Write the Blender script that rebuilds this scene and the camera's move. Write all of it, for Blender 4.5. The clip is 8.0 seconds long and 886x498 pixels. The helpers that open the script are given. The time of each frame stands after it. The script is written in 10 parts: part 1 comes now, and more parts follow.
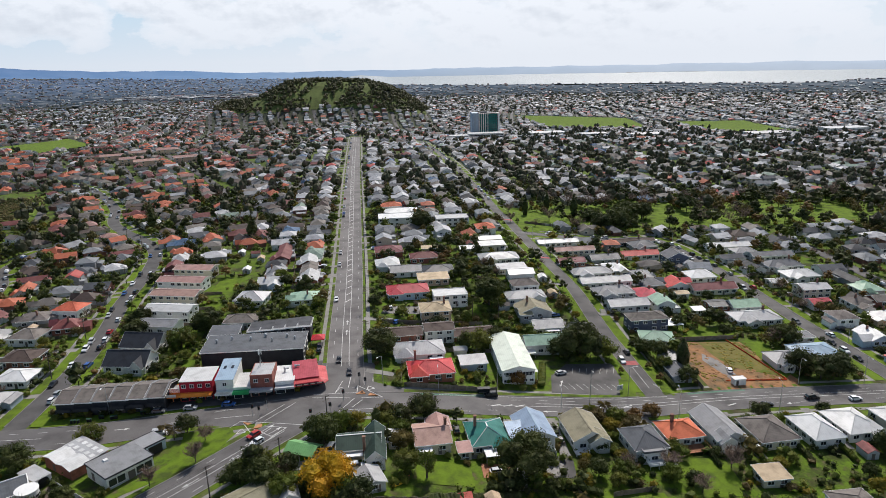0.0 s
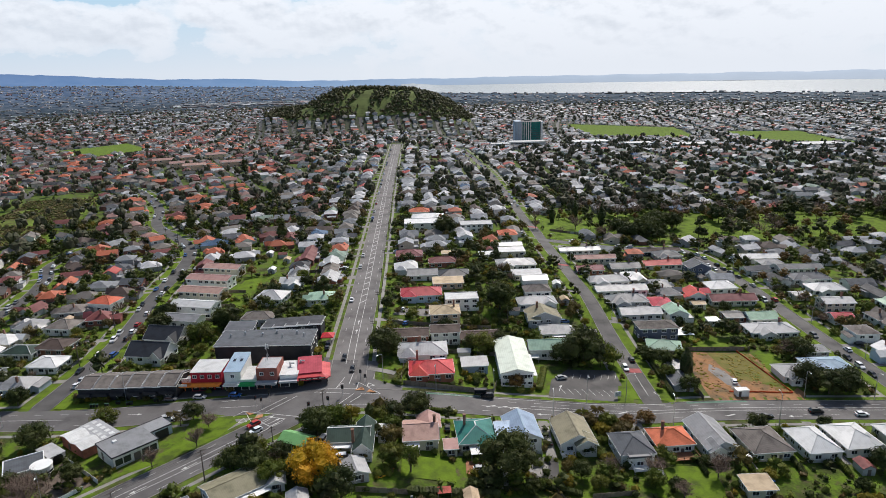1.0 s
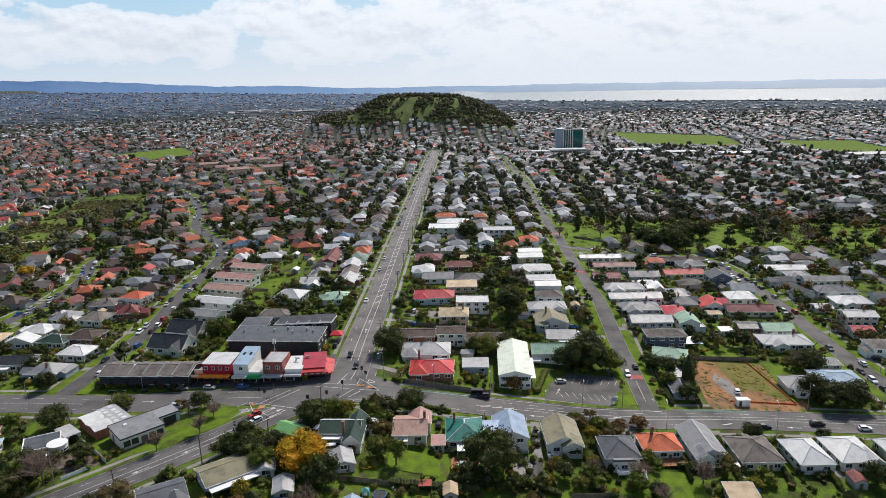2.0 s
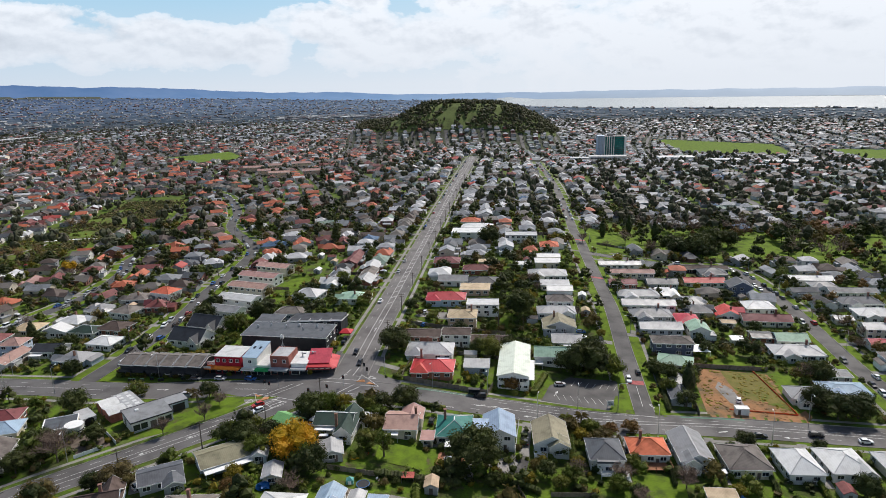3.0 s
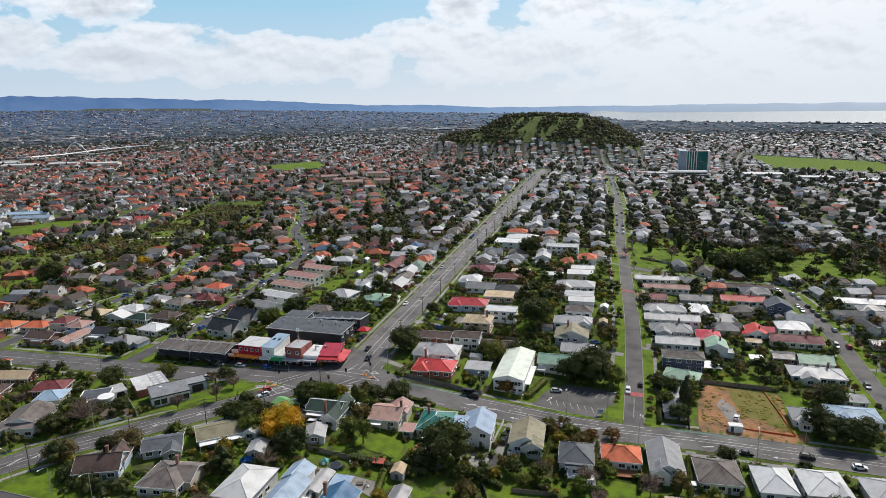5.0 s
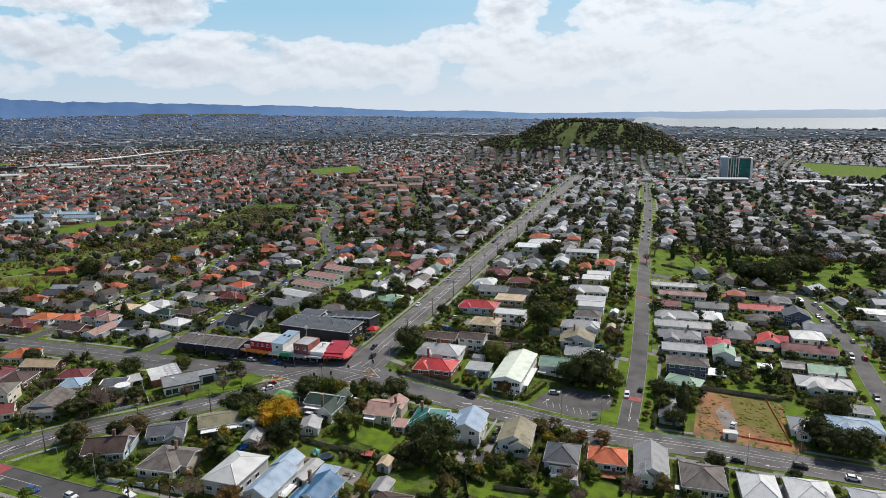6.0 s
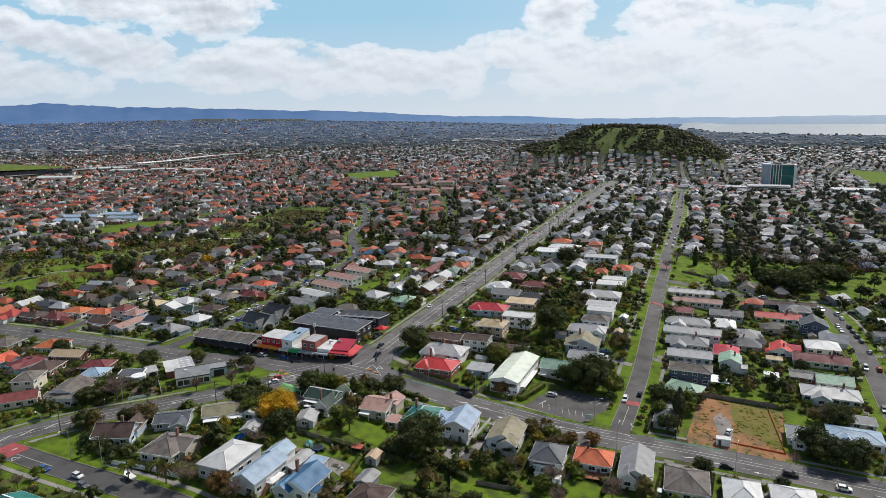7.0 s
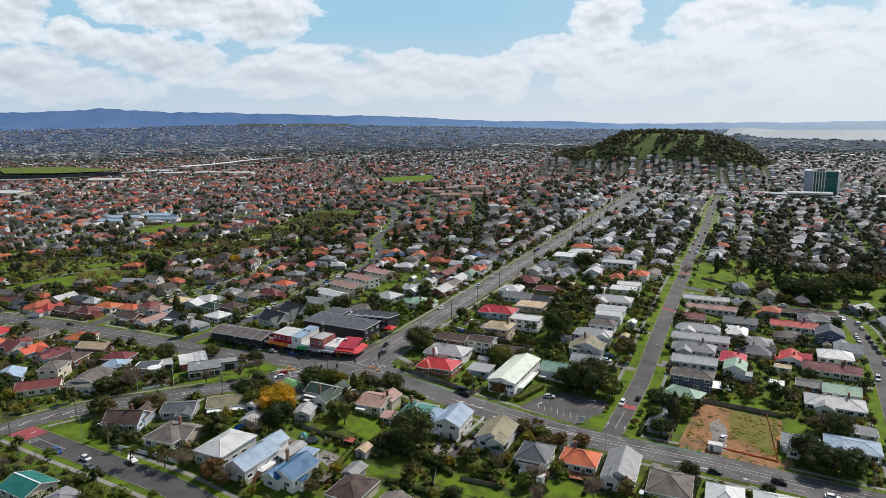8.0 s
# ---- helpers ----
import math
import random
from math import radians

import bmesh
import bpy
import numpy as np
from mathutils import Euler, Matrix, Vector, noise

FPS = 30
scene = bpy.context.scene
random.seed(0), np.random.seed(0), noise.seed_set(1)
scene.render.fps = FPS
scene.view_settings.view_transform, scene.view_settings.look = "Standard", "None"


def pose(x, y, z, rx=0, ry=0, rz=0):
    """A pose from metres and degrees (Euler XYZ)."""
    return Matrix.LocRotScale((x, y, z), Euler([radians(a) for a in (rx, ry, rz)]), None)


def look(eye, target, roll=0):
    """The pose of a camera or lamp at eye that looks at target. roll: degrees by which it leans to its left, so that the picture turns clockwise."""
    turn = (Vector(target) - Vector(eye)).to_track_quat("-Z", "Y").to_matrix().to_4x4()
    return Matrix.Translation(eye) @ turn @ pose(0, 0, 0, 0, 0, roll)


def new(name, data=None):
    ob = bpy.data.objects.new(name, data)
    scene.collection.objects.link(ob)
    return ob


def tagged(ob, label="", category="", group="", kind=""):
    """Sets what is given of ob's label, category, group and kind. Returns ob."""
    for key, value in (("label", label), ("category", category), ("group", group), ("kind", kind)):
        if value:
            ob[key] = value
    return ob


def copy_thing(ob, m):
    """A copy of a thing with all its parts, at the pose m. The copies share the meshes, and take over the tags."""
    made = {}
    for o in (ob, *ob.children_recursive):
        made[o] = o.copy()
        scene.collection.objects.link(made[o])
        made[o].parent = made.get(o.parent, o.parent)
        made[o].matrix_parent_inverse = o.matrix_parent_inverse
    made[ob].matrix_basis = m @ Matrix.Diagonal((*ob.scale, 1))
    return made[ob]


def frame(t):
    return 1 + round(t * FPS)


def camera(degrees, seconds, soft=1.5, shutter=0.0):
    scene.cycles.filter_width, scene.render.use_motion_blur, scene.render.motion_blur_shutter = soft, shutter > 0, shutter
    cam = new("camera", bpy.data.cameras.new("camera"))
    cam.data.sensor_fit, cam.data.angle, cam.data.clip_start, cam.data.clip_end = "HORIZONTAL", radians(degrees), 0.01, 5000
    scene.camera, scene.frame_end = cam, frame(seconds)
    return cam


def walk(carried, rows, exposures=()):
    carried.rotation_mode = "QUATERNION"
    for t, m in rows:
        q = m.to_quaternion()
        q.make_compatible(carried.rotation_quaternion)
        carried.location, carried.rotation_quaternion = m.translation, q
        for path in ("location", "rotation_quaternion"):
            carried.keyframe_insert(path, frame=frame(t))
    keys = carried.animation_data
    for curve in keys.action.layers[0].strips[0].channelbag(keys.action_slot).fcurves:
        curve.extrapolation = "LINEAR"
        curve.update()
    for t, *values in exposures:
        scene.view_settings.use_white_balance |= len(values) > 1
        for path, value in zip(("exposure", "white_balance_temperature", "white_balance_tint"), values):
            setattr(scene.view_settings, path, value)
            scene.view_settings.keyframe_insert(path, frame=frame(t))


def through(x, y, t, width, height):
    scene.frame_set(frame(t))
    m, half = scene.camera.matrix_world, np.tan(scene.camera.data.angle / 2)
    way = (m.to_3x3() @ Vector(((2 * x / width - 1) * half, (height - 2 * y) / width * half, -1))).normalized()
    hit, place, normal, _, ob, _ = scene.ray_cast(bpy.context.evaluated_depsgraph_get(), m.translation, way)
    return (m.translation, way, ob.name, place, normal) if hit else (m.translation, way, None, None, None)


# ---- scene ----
cam = camera(68.1, 8.0, soft=0.6)
METRES, EYE, TILT, LEAN, TURN = 141.13, 105.0, 0.0, 0.0, 0.0
ROWS = [
    (0.0, 0.0, 0.0, 0.0, -0.38, -16.29, 1.29),
    (0.5, 0.0584, -0.0219, -0.0004, 1.87, -15.91, 1.28),
    (1.0, 0.1178, -0.0416, -0.0011, 4.1, -15.51, 1.28),
    (1.5, 0.1782, -0.0591, -0.0018, 6.3, -15.14, 1.27),
    (3.0, 0.3619, -0.0981, -0.0036, 12.71, -14.19, 1.25),
    (3.5, 0.4244, -0.1059, -0.0047, 14.82, -13.87, 1.23),
    (4.0, 0.4871, -0.1113, -0.0055, 16.89, -13.55, 1.22),
    (4.5, 0.5498, -0.1143, -0.0065, 18.93, -13.23, 1.19),
    (6.0, 0.7371, -0.1085, -0.0101, 24.92, -12.38, 1.14),
    (6.5, 0.7993, -0.1024, -0.0112, 26.89, -12.12, 1.13),
    (7.0, 0.8611, -0.0942, -0.012, 28.81, -11.86, 1.11),
    (7.5, 0.922, -0.0843, -0.0128, 30.7, -11.61, 1.08),
    (8.0, 0.9824, -0.0723, -0.0135, 32.56, -11.37, 1.1),
]
walk(cam, [(t, pose(0, 0, EYE, TILT, LEAN, TURN) @ pose(METRES * x, METRES * y, METRES * z, 90 + pitch, roll, yaw)) for t, x, y, z, yaw, pitch, roll in ROWS],
     exposures=[(0.0, -0.06, 6150, 12), (4.0, -0.08, 6150, 11), (8.0, -0.18, 6150, 10)])

# ---------------------------------------------------------------- light
SUN_AZ, SUN_EL = 17.0, 47.0        # degrees right of straight ahead (+y), and above the horizon
sun = new("sun", bpy.data.lights.new("sun", "SUN"))
sun.data.energy, sun.data.angle, sun.data.color = 5.0, radians(0.55), (1.0, 0.915, 0.80)
sun.matrix_world = look((0, 0, 300), (-300 * math.sin(radians(SUN_AZ)), -300 * math.cos(radians(SUN_AZ)), 300 - 300 * math.tan(radians(SUN_EL))))


class Nodes:
    """A short way to write node trees."""

    def __init__(self, tree):
        self.tree = tree
        tree.nodes.clear()

    def add(self, kind, inputs=()):
        n = self.tree.nodes.new(kind)
        for k, v in dict(inputs).items():
            self.put(n.inputs[k], v)
        return n

    def put(self, socket, v):
        if isinstance(v, bpy.types.NodeSocket):
            self.tree.links.new(v, socket)
        else:
            socket.default_value = v

    def math(self, op, a, b=0.0, c=0.0, clamp=False):
        n = self.add("ShaderNodeMath")
        n.operation, n.use_clamp = op, clamp
        for i, v in enumerate((a, b, c)):
            self.put(n.inputs[i], v)
        return n.outputs[0]

    def mix(self, fac, a, b, blend="MIX"):
        n = self.add("ShaderNodeMix")
        n.data_type, n.blend_type = "RGBA", blend
        self.put(n.inputs[0], fac)
        self.put(n.inputs[6], a)
        self.put(n.inputs[7], b)
        return n.outputs[2]

    def ramp(self, fac, stops, mode="LINEAR"):
        n = self.add("ShaderNodeValToRGB")
        n.color_ramp.interpolation = mode
        while len(n.color_ramp.elements) < len(stops):
            n.color_ramp.elements.new(0.5)
        for e, (p, c) in zip(n.color_ramp.elements, stops):
            e.position, e.color = p, c if len(c) == 4 else (*c, 1)
        self.put(n.inputs[0], fac)
        return n.outputs[0]

    def noise(self, vec, scale, detail=3.0, rough=0.55, out=0):
        return self.add("ShaderNodeTexNoise", {"Vector": vec, "Scale": scale, "Detail": detail, "Roughness": rough}).outputs[out]


CUMULUS = [(-64.5, 7.7, 3.0, 2.2), (-61.3, 6.7, 1.6, 1.3), (-64.7, 3.9, 5.0, 1.8), (-60.5, 2.9, 5.4, 1.4), (-52.0, 8.7, 8.4, 1.9), (-47.6, 7.2, 4.2, 1.8), (-43.5, 5.1, 3.7, 1.4), (-57.7, 5.7, 3.7, 1.2), (-54.0, 4.6, 5.4, 1.5), (-46.7, 3.6, 6.4, 1.8), (-40.3, 3.3, 5.4, 1.8), (-34.3, 4.2, 3.0, 1.4), (-32.7, 2.8, 5.9, 1.4), (-28.4, 3.3, 4.2, 2.0), (-22.3, 5.0, 4.5, 1.8), (-19.2, 7.3, 3.1, 2.1), (-15.5, 3.4, 9.9, 2.4), (-10.3, 6.9, 4.5, 2.2), (-4.7, 4.3, 6.4, 2.6), (14.0, 3.0, 22.0, 7.0)]


def make_world():
    world = bpy.data.worlds.new("sky")
    scene.world = world
    world.use_nodes = True
    n = Nodes(world.node_tree)
    air = n.add("ShaderNodeTexSky")
    air.sky_type, air.sun_disc, air.sun_elevation, air.sun_rotation = "NISHITA", False, radians(SUN_EL), radians(SUN_AZ)
    air.dust_density = 1.6
    sky = air.outputs[0]
    way = n.add("ShaderNodeTexCoord").outputs["Generated"]
    xyz = n.add("ShaderNodeSeparateXYZ", {0: way}).outputs
    up = n.math("MAXIMUM", xyz[2], 0.0)
    az = n.math("MULTIPLY", n.math("ARCTAN2", xyz[0], xyz[1]), 57.3)
    el = n.math("MULTIPLY", up, 57.3)
    spot = n.add("ShaderNodeCombineXYZ", {0: az, 1: el}).outputs[0]
    # broken cloud over the whole dome
    flat = n.add("ShaderNodeCombineXYZ", {0: xyz[0], 1: xyz[1], 2: n.math("MULTIPLY", n.math("POWER", n.math("ADD", up, 0.004), 0.8), 1.7)}).outputs[0]
    side = n.math("MULTIPLY", n.math("ADD", n.math("MULTIPLY", xyz[0], 0.9), n.math("MULTIPLY", xyz[1], 0.3)), 0.13)
    high = n.math("MULTIPLY", n.math("SUBTRACT", up, 0.16), -0.80)
    dome = n.math("ADD", n.math("ADD", n.noise(flat, 4.2, 6.0, 0.55), n.math("MULTIPLY", n.math("SUBTRACT", n.noise(flat, 1.7, 2.0, 0.5), 0.5), 0.7)), n.math("ADD", side, high))
    dome = n.math("MULTIPLY", n.math("SUBTRACT", dome, 0.44), 5.0)
    # heaps of cumulus low over the land: azimuth, elevation, half width, half height in degrees
    heap = None
    for a, e, ra, re in CUMULUS:
        d = n.add("ShaderNodeVectorMath", {0: spot, 1: (a, e, 0)})
        d.operation = "SUBTRACT"
        k = n.add("ShaderNodeVectorMath", {0: d.outputs[0], 1: (1 / ra, 1 / re, 0)})
        k.operation = "MULTIPLY"
        d = n.add("ShaderNodeVectorMath", {0: k.outputs[0]})
        d.operation = "LENGTH"
        heap = d.outputs[1] if heap is None else n.math("SMOOTH_MIN", heap, d.outputs[1], 0.12)
    warp = n.add("ShaderNodeVectorMath", {0: spot, 1: (0.23, 0.40, 0)})
    warp.operation = "MULTIPLY"
    grain = n.noise(warp.outputs[0], 1.0, 9.0, 0.56)
    lift = n.noise(n.add("ShaderNodeVectorMath", {0: warp.outputs[0], 1: (0.05, 0.17, 0)}).outputs[0], 1.0, 9.0, 0.56)
    heap = n.math("ADD", n.math("SUBTRACT", 1.0, heap), n.math("MULTIPLY", n.math("SUBTRACT", grain, 0.5), 2.3))
    low = n.math("SUBTRACT", 1.0, n.math("MULTIPLY", n.math("SUBTRACT", el, 11.0), 0.11, 0.0, True))
    ahead = n.math("SUBTRACT", 1.0, n.math("MULTIPLY", n.math("SUBTRACT", n.math("ABSOLUTE", n.math("ADD", az, 16.0)), 58.0), 0.08, 0.0, True))
    here = n.math("MULTIPLY", low, ahead)
    cover = n.math("ADD", n.math("MULTIPLY", dome, n.math("SUBTRACT", 1.0, here)), n.math("MULTIPLY", heap, here))
    mask = n.ramp(n.math("ADD", n.math("MULTIPLY", cover, 0.5), 0.5), [(0.47, (0, 0, 0)), (0.55, (0.72, 0.72, 0.72)), (0.68, (1, 1, 1))], "EASE")
    # heads towards the sun are white, thick undersides grey
    shade = n.math("ADD", n.math("MULTIPLY", n.math("SUBTRACT", grain, lift), 2.6), n.math("SUBTRACT", 0.72, n.math("MULTIPLY", cover, 0.32)))
    glare = n.math("MULTIPLY", n.math("ADD", az, 62.0), 0.0036, 0.0, True)
    lit = n.ramp(n.math("ADD", shade, glare), [(0.10, (6.2, 6.5, 6.9)), (0.45, (8.6, 8.9, 9.2)), (0.80, (11.4, 11.5, 11.5))])
    blue = n.mix(n.math("SUBTRACT", 0.62, n.math("MULTIPLY", up, 0.9), 0.0, True), sky, (4.1, 7.3, 9.6, 1))
    blue = n.mix(n.math("MULTIPLY", here, 0.75), blue, (4.9, 8.0, 9.9, 1))
    blue = n.mix(n.math("MULTIPLY", n.math("MULTIPLY", n.math("ADD", az, 30.0), 0.014, 0.0, True), here), blue, (8.6, 9.8, 10.3, 1))
    haze = n.math("SUBTRACT", 1.0, n.math("MULTIPLY", up, 7.5), 0.0, True)
    col = n.mix(n.math("MULTIPLY", mask, 0.96), blue, lit)
    col = n.mix(n.math("MULTIPLY", haze, 0.95), col, n.mix(n.math("MULTIPLY", n.math("ADD", az, 60.0), 0.018, 0.0, True), (7.6, 8.3, 8.9, 1), (9.3, 9.6, 9.8, 1)))
    bg = n.add("ShaderNodeBackground", {"Color": col, "Strength": 0.090})
    n.add("ShaderNodeOutputWorld", {0: bg.outputs[0]})


make_world()

# ---------------------------------------------------------------- materials


def principled(name):
    m = bpy.data.materials.new(name)
    m.use_nodes = True
    n = Nodes(m.node_tree)
    p = n.add("ShaderNodeBsdfPrincipled")
    n.add("ShaderNodeOutputMaterial", {0: p.outputs[0]})
    return m, n, p


def surf(name, col, rough=0.7, var=0.25, scale=0.35, fine=5.0, bump=0.15, metal=0.0, differ=0.15, dirt=None, world_space=False, ribs=0.0, spec=0.3):
    """A worn surface: broad stains, fine grain, relief, and a difference from object to object. ribs: spacing of folds, metres."""
    m, n, p = principled(name)
    vec = n.add("ShaderNodeNewGeometry").outputs["Position"] if world_space else n.add("ShaderNodeTexCoord").outputs["Object"]
    chance = n.add("ShaderNodeObjectInfo").outputs["Random"]
    if not world_space:
        vec = n.add("ShaderNodeVectorMath", {0: vec, 1: n.add("ShaderNodeCombineXYZ", {0: n.math("MULTIPLY", chance, 90.0), 1: n.math("MULTIPLY", chance, 37.0)}).outputs[0]}).outputs[0]
    broad, grain = n.noise(vec, scale, 4.0, 0.6), n.noise(vec, fine, 3.0, 0.6)
    dark = tuple(c * (1 - 1.6 * var) for c in col) if dirt is None else dirt
    c1 = n.ramp(broad, [(0.30, dark), (0.52, col), (0.75, tuple(min(0.9, c * (1 + 0.5 * var)) for c in col))])
    c2 = n.mix(0.30, c1, n.ramp(grain, [(0.25, (0.35, 0.35, 0.35)), (0.7, (0.72, 0.72, 0.72))]), "OVERLAY")
    if differ:
        c2 = n.add("ShaderNodeHueSaturation", {"Color": c2, "Hue": n.math("ADD", 0.49, n.math("MULTIPLY", chance, 0.02)),
                                               "Value": n.math("ADD", 1 - differ, n.math("MULTIPLY", n.math("FRACT", n.math("MULTIPLY", chance, 7.3)), 2 * differ))}).outputs[0]
    height = grain
    if ribs:
        w = n.add("ShaderNodeTexWave", {"Vector": vec, "Scale": 0.314 / ribs, "Distortion": 0.0})
        height = n.math("ADD", w.outputs[1], n.math("MULTIPLY", grain, 0.4))
        c2 = n.mix(0.22, c2, n.ramp(w.outputs[1], [(0.0, (0.36, 0.36, 0.36)), (0.45, (0.56, 0.56, 0.56))]), "OVERLAY")
    p.inputs["Specular IOR Level"].default_value = spec
    n.put(p.inputs["Base Color"], c2)
    n.put(p.inputs["Roughness"], n.ramp(broad, [(0.3, (min(1, rough + 0.12),) * 3), (0.7, (max(0.05, rough - 0.08),) * 3)]))
    p.inputs["Metallic"].default_value = metal
    if bump:
        n.put(p.inputs["Normal"], n.add("ShaderNodeBump", {"Height": height, "Strength": bump, "Distance": 0.05}).outputs[0])
    return m


def leafage(name, cols, rough=0.62, through=0.22):
    """Leaves: colour differs from tree to tree and from clump to clump; some light shines through."""
    m, n, p = principled(name)
    geo = n.add("ShaderNodeNewGeometry").outputs
    chance = n.add("ShaderNodeObjectInfo").outputs["Random"]
    pick = n.math("FRACT", n.math("ADD", n.math("ADD", chance, n.math("MULTIPLY", n.noise(geo["Position"], 0.13, 1.0), 1.6)), n.math("MULTIPLY", geo["Random Per Island"], 0.3)))
    c = n.ramp(pick, [(i / max(1, len(cols) - 1), v) for i, v in enumerate(cols)])
    c = n.mix(0.55, c, n.ramp(n.noise(geo["Position"], 0.9, 3.0, 0.6), [(0.3, (0.28, 0.28, 0.28)), (0.7, (0.72, 0.72, 0.72))]), "OVERLAY")
    n.put(p.inputs["Base Color"], c)
    p.inputs["Roughness"].default_value, p.inputs["Specular IOR Level"].default_value = rough, 0.12
    t = n.add("ShaderNodeBsdfTranslucent", {0: c})
    mixed = n.add("ShaderNodeMixShader", {0: through, 1: p.outputs[0], 2: t.outputs[0]})
    n.put(n.tree.nodes["Material Output"].inputs[0], mixed.outputs[0])
    return m


def island_surf(name, stops, rough=0.6, spec=0.4):
    """Many small separate pieces, each with its own colour out of the stops."""
    m, n, p = principled(name)
    geo = n.add("ShaderNodeNewGeometry").outputs
    c = n.ramp(geo["Random Per Island"], stops, "CONSTANT")
    c = n.mix(0.35, c, n.ramp(n.noise(geo["Position"], 0.4, 3.0), [(0.3, (0.3, 0.3, 0.3)), (0.7, (0.7, 0.7, 0.7))]), "OVERLAY")
    n.put(p.inputs["Base Color"], c)
    p.inputs["Roughness"].default_value, p.inputs["Specular IOR Level"].default_value = rough, spec
    return m


def glass(name, col, rough=0.08):
    m, n, p = principled(name)
    p.inputs["Base Color"].default_value = (*col, 1)
    p.inputs["Roughness"].default_value, p.inputs["Specular IOR Level"].default_value = rough, 0.6
    return m


ROOF = {
    "white": surf("roof_white", (0.56, 0.56, 0.545), 0.48, 0.14, ribs=0.6, spec=0.45),
    "pale": surf("roof_pale", (0.35, 0.35, 0.35), 0.48, 0.16, ribs=0.6, spec=0.45),
    "grey": surf("roof_grey", (0.21, 0.21, 0.212), 0.46, 0.18, ribs=0.6, spec=0.45),
    "slate": surf("roof_slate", (0.085, 0.09, 0.10), 0.55, 0.2, ribs=0.6),
    "black": surf("roof_black", (0.035, 0.037, 0.042), 0.5, 0.2, ribs=0.6),
    "tile": surf("roof_tile_grey", (0.155, 0.135, 0.12), 0.8, 0.3, ribs=0.33, bump=0.4),
    "brown": surf("roof_brown", (0.075, 0.05, 0.042), 0.75, 0.25, ribs=0.33),
    "pink": surf("roof_pink", (0.33, 0.20, 0.17), 0.7, 0.18, ribs=0.33),
    "red": surf("roof_red", (0.42, 0.035, 0.04), 0.55, 0.2, ribs=0.6),
    "maroon": surf("roof_maroon", (0.17, 0.045, 0.045), 0.65, 0.25, ribs=0.4),
    "orange": surf("roof_orange", (0.50, 0.13, 0.06), 0.75, 0.25, ribs=0.33, bump=0.35),
    "teal": surf("roof_teal", (0.022, 0.15, 0.125), 0.6, 0.18, ribs=0.6),
    "green": surf("roof_green", (0.025, 0.050, 0.036), 0.65, 0.25, ribs=0.6),
    "mint": surf("roof_mint", (0.53, 0.57, 0.48), 0.6, 0.12, ribs=0.7),
    "sage": surf("roof_sage", (0.27, 0.40, 0.29), 0.55, 0.18, ribs=0.6),
    "blue": surf("roof_blue", (0.035, 0.115, 0.235), 0.55, 0.15, ribs=0.6),
    "sky": surf("roof_light_blue", (0.27, 0.36, 0.46), 0.55, 0.15, ribs=0.6),
    "olive": surf("roof_olive", (0.22, 0.20, 0.13), 0.7, 0.22, ribs=0.5),
    "tan": surf("roof_tan", (0.45, 0.34, 0.22), 0.7, 0.2, ribs=0.4),
    "lime": surf("roof_lime", (0.16, 0.33, 0.12), 0.6, 0.2, ribs=0.6),
}
WALL = {
    "white": surf("wall_white", (0.72, 0.71, 0.67), 0.65, 0.12),
    "cream": surf("wall_cream", (0.60, 0.54, 0.43), 0.75, 0.14),
    "grey": surf("wall_grey", (0.36, 0.37, 0.38), 0.7, 0.15),
    "brick": surf("wall_brick", (0.26, 0.10, 0.07), 0.85, 0.25, fine=9),
    "dark": surf("wall_dark", (0.035, 0.036, 0.042), 0.6, 0.2),
    "navy": surf("wall_navy", (0.07, 0.085, 0.13), 0.65, 0.15),
    "blue": surf("wall_pale_blue", (0.40, 0.47, 0.56), 0.65, 0.12),
    "beige": surf("wall_beige", (0.52, 0.38, 0.27), 0.8, 0.14),
    "red": surf("wall_red", (0.42, 0.018, 0.05), 0.6, 0.15),
    "orange": surf("sign_orange", (0.75, 0.22, 0.03), 0.5, 0.1),
    "green": surf("sign_green", (0.03, 0.33, 0.09), 0.5, 0.1),
}
M_TRIM = surf("white_trim", (0.76, 0.76, 0.74), 0.5, 0.06, bump=0.0)
M_GLASS = glass("window_glass", (0.025, 0.03, 0.036))
M_DOOR = surf("door_paint", (0.12, 0.10, 0.09), 0.5, 0.2)
M_CHIMNEY = surf("chimney_brick", (0.22, 0.12, 0.09), 0.85, 0.25, fine=9)
M_ASPHALT = surf("asphalt", (0.118, 0.108, 0.104), 0.78, 0.26, 0.09, 2.5, 0.1, differ=0.0, world_space=True, spec=0.5)
M_ASPHALT_MID = surf("asphalt_cross_road", (0.094, 0.088, 0.086), 0.8, 0.24, 0.10, 2.5, 0.1, differ=0.0, world_space=True, spec=0.45)
M_ASPHALT_DARK = surf("dark_asphalt", (0.068, 0.064, 0.062), 0.8, 0.2, 0.12, 2.5, 0.1, differ=0.0, world_space=True, spec=0.45)
M_CONCRETE = surf("concrete", (0.235, 0.225, 0.21), 0.9, 0.18, 0.2, 3.0, 0.2, differ=0.1, world_space=True, spec=0.2)
M_GREEN_LANE = surf("green_lane_paint", (0.085, 0.16, 0.115), 0.8, 0.2, 0.8, 4.0, 0.0, differ=0.0, world_space=True)
M_RED_LANE = surf("red_lane_paint", (0.30, 0.07, 0.07), 0.8, 0.2, 0.8, 4.0, 0.0, differ=0.0, world_space=True)
M_ORANGE_PAVE = surf("orange_paving", (0.42, 0.20, 0.09), 0.85, 0.2, 0.8, 4.0, 0.1, differ=0.0, world_space=True)
